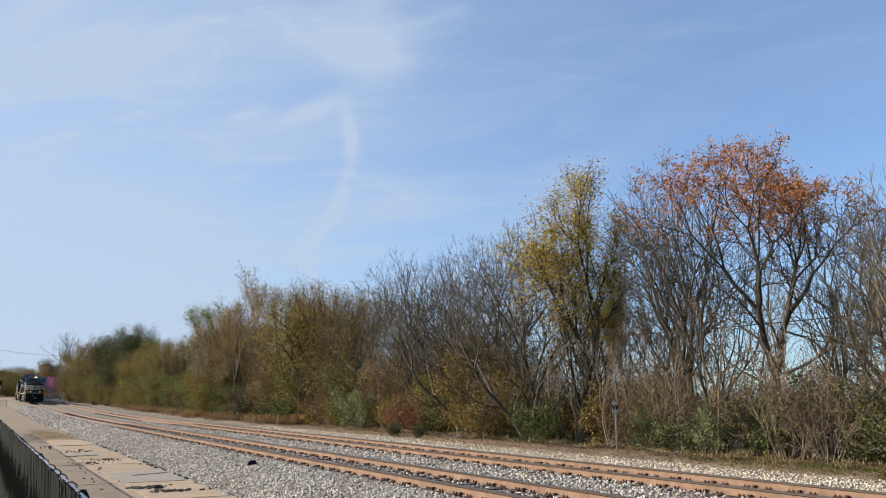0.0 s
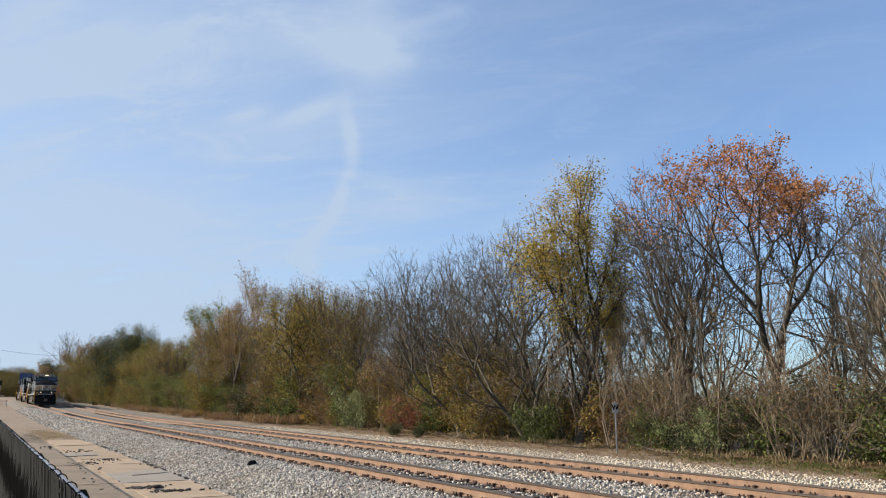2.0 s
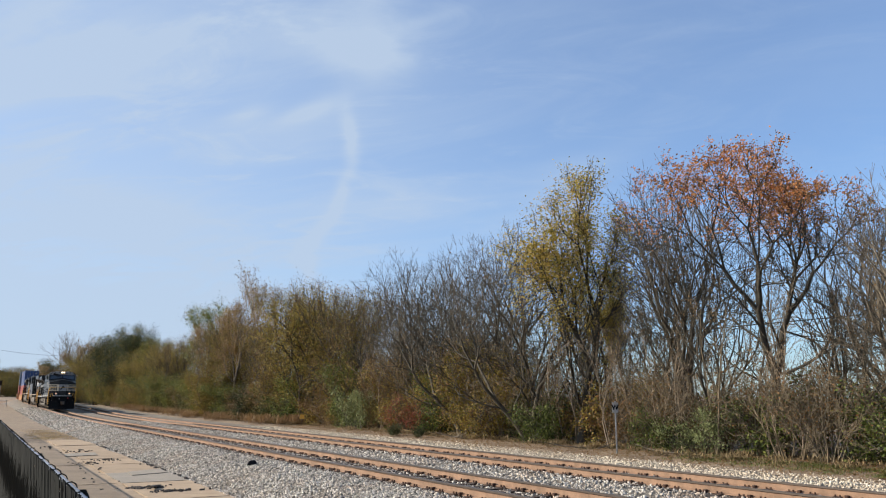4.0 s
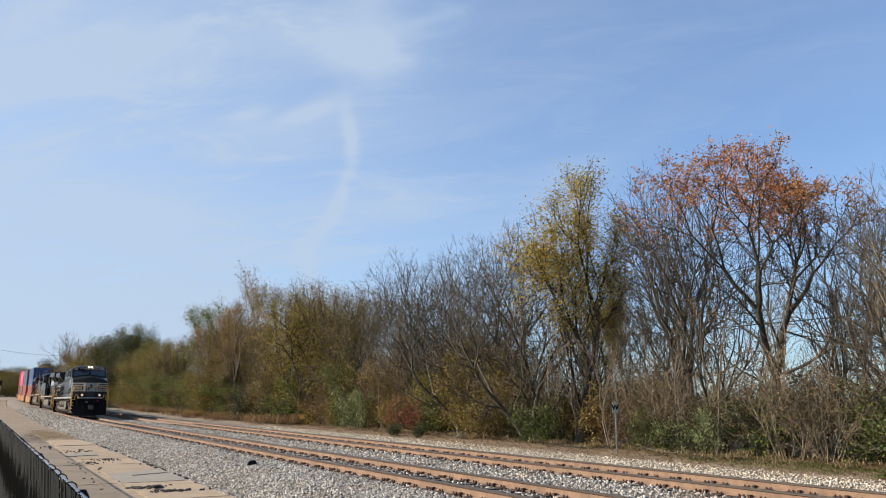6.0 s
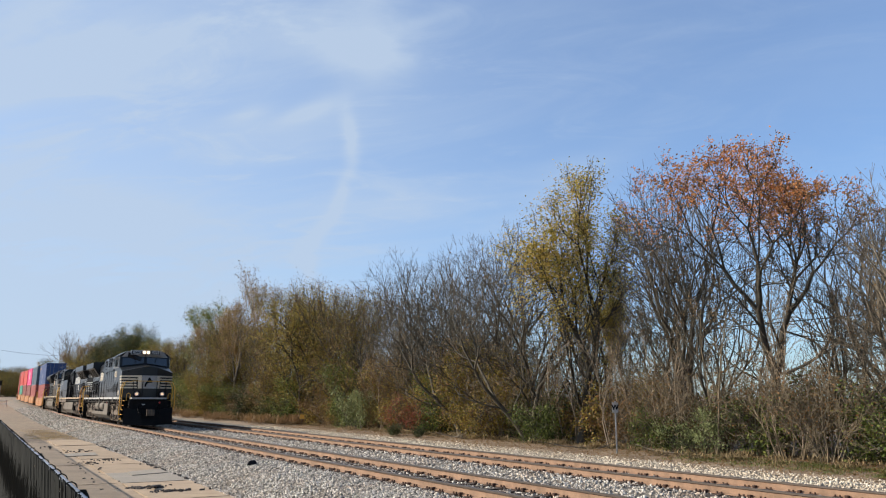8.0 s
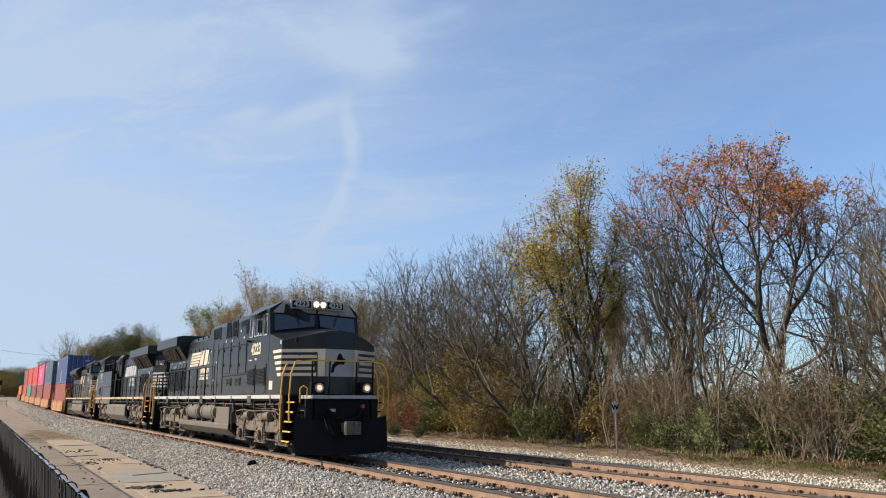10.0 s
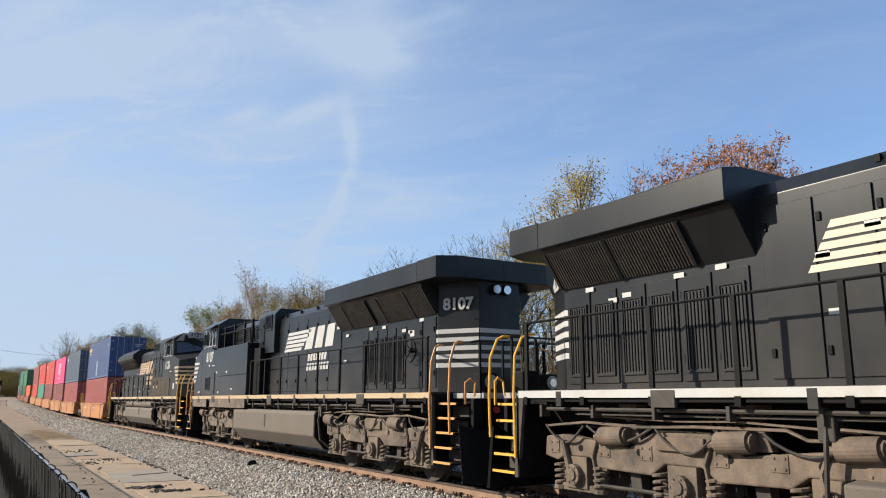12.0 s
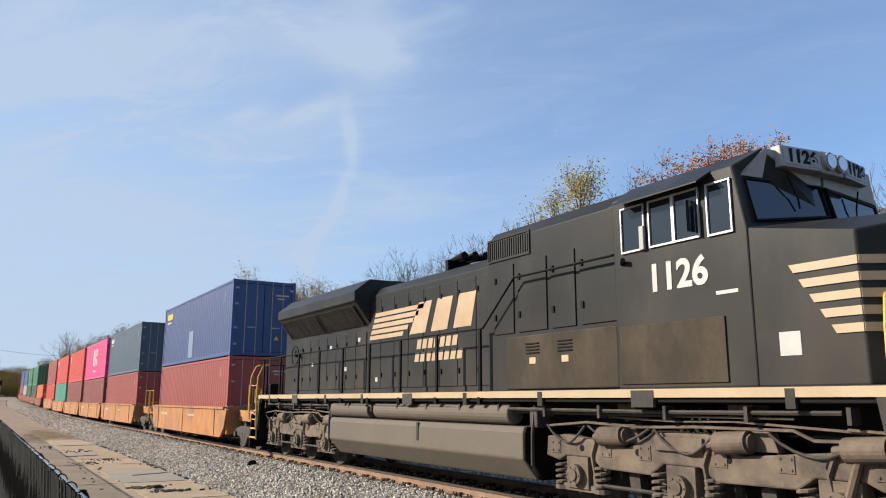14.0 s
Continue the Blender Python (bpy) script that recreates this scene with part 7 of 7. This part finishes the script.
# ---- old platform slabs ----
def platform():
    pf = thing("platform", "cracked tan concrete slabs of an old platform", "platform", kind="structure")
    r = random.Random(3)
    y = 5.0
    while y < 47.5:
        L = r.uniform(2.4, 4.2)
        for x0, x1 in ((1.9, 3.55), (3.58, 5.36)):
            if x0 < 2 and y > 44:
                continue
            a, b = y + r.uniform(0, 0.05), min(y + L, 48.2) - r.uniform(0.03, 0.08)
            x1j = x1 + (r.uniform(-0.14, 0.10) if x1 > 5 else 0)
            n = 6
            pts = [(x0 + r.uniform(0, 0.04), a + r.uniform(-0.02, 0.05))]
            pts += [(x0 + (x1j - x0) * k / n, a + r.uniform(-0.02, 0.05)) for k in range(1, n)]
            pts += [(x1j, a)] + [(x1j + r.uniform(-0.05, 0.03), a + (b - a) * k / 5) for k in range(1, 5)] + [(x1j, b)]
            pts += [(x0 + (x1j - x0) * k / n, b + r.uniform(-0.04, 0.02)) for k in range(n - 1, 0, -1)] + [(x0, b)]
            top = -0.575 + r.uniform(-0.012, 0.014)
            cx, cy = (x0 + x1j) / 2, (a + b) / 2
            s = part("slab", Mesh().prism("z", [(p - cx, q - cy) for p, q in pts], -0.10, 0.0), CONC_GREY if r.random() < 0.05 else CONCRETE, pf, bevel=0.0)
            s.location = (cx, cy, top)
            s.rotation_euler = (radians(r.uniform(-0.25, 0.25)), radians(r.uniform(-0.4, 0.4)), 0)
        y += L
    part("patch", Mesh().prism("z", [(4.15, 24.7), (5.25, 25.2), (5.3, 26.6), (4.2, 25.9)], -0.56, -0.545), CONC_GREY, pf, "grey repaired patch")
    part("patch", Mesh().prism("z", [(3.2, 34.0), (4.4, 34.3), (4.5, 36.0), (3.3, 35.6)], -0.56, -0.545), CONC_GREY, pf, "grey repaired patch")


platform()


def scraps():
    """Broken tar and bark along the joints of the slabs."""
    r = np.random.RandomState(21)
    v, f = [], []
    spots = [(3.9, 21.3, 0.7, 0.22, 60), (4.4, 20.2, 0.6, 0.18, 50), (3.6, 30.5, 0.6, 0.5, 26), (4.3, 31.5, 0.5, 0.6, 18), (4.1, 37.5, 0.7, 0.8, 20), (3.0, 41, 0.6, 0.9, 12), (5.35, 28, 0.08, 5.0, 40), (5.4, 38, 0.08, 5.0, 30), (3.4, 27, 1.2, 4, 16)]
    for cx, cy, sx, sy, n in spots:
        for _ in range(n):
            x, y = cx + r.normal(0, sx * 0.5), cy + r.normal(0, sy * 0.6)
            if not 2.0 < x < 5.5:
                continue
            a, b, h = r.uniform(0.015, 0.08), r.uniform(0.01, 0.035), r.uniform(0.005, 0.025)
            t = r.uniform(0, math.tau)
            k = len(v)
            for zz, m in ((-0.585, 1.0), (-0.556 + h, 0.7)):
                for dx, dy in ((-a, -b), (a, -b * 0.6), (a * 0.8, b), (-a * 0.9, b * 0.7)):
                    v.append((x + m * (dx * math.cos(t) - dy * math.sin(t)), y + m * (dx * math.sin(t) + dy * math.cos(t)), zz))
            f += [(k, k + 1, k + 5, k + 4), (k + 1, k + 2, k + 6, k + 5), (k + 2, k + 3, k + 7, k + 6), (k + 3, k, k + 4, k + 7), (k + 4, k + 5, k + 6, k + 7)]
    tagged(new("debris", big_mesh("debris", v, f, CHAR)), "dark crumbled scraps along the slab joints", "debris", kind="stuff")
    pl = thing("loose_plank", "charred broken board lying on the slabs", "plank")
    pl.matrix_basis = pose(4.15, 21.2, -0.545, 0, 4, 68)
    part("board", Mesh().prism("z", [(-0.55, -0.06), (0.30, -0.08), (0.62, 0.0), (0.2, 0.07), (-0.5, 0.05)], 0.0, 0.035), CHAR, pl)
    rk = thing("dark_rock", "single dark stone lying on the ballast", "rock")
    rk.matrix_basis = pose(7.05, 22.6, -0.19)
    part("block", Mesh().hull([(-0.17, -0.1, -0.06), (0.16, -0.12, -0.06), (0.2, 0.1, -0.06), (-0.12, 0.13, -0.06)], [(-0.09, -0.06, 0.10), (0.1, -0.07, 0.08), (0.1, 0.05, 0.11), (-0.07, 0.06, 0.07)]), BLACK2, rk, bevel=0.02)


scraps()


# ---- sleepers and fastenings ----
def sleepers(track, centre, y0, count):
    r = random.Random(int(centre * 10))
    meshes = []
    for k in range(4):
        m = Mesh().box(-1.30, 1.30, -0.115, 0.115, -0.18, 0.0)
        meshes.append(m.data("sleeper", TIE))
    fv = Mesh()
    for k in range(count):
        y = y0 + k * 0.52 + r.uniform(-0.03, 0.03)
        ob = new("sleeper", meshes[k % 4])
        ob.parent = track
        ob.location = (centre + r.uniform(-0.06, 0.06), y, -0.179 + rise(y))
        ob.rotation_euler = (0, 0, radians(r.uniform(-0.8, 0.8)))
        if k < 110:
            for o in (-0.7545, 0.7545):
                z = -0.170 + rise(y)
                fv.box(centre + o - 0.17, centre + o + 0.17, y - 0.09, y + 0.09, z - 0.008, z + 0.006)
                for sx in (-1, 1):
                    for dy in (-0.05, 0.05):
                        x = centre + o + sx * 0.085
                        fv.box(x - 0.014, x + 0.014, y + dy - 0.012, y + dy + 0.012, z, z + 0.045)
                    if k % 2 == 0:
                        x = centre + o + sx * 0.07
                        fv.box(x - 0.05, x + 0.03, y - 0.22, y - 0.16, z - 0.02, z + 0.05)
    me = bpy.data.meshes.new("fastening")
    me.from_pydata(fv.v, [], fv.f)
    me.materials.append(SPIKE)
    fo = new("fastening", me)
    fo.parent = track
    tagged(fo, "rusty spikes, plates and rail anchors", kind="stuff")


sleepers(TRACK_NEAR, NEAR_X, 6.0, 190)
sleepers(TRACK_FAR, FAR_X, 4.0, 190)


# ---- what moves ----
def travel(t):
    """Metres that the train has gone since 12 s."""
    return 15.304 * (t - 12) + 0.105 * (t - 12) ** 2


def motions():
    times = [i * 0.5 for i in range(29)]
    for ob, s, turned, *lift in TRAIN:
        rows = []
        for t in times:
            p, a = on_line(s - travel(t))
            rows.append((t, pose(p.x, p.y, p.z + sum(lift), 0, 0, math.degrees(a) + turned)))
        walk(ob, rows)
    # wheels roll under the locomotives
    turned = {ob.name: t for ob, _, t, *_ in TRAIN}
    for ob, y, parent in WHEELS:
        d = -1 if turned[parent.name] == 0 else 1
        walk(ob, [(k / FPS, pose(0, y, 0.52, d * -math.degrees(travel(k / FPS) / 0.52) % 360)) for k in range(421)])


motions()
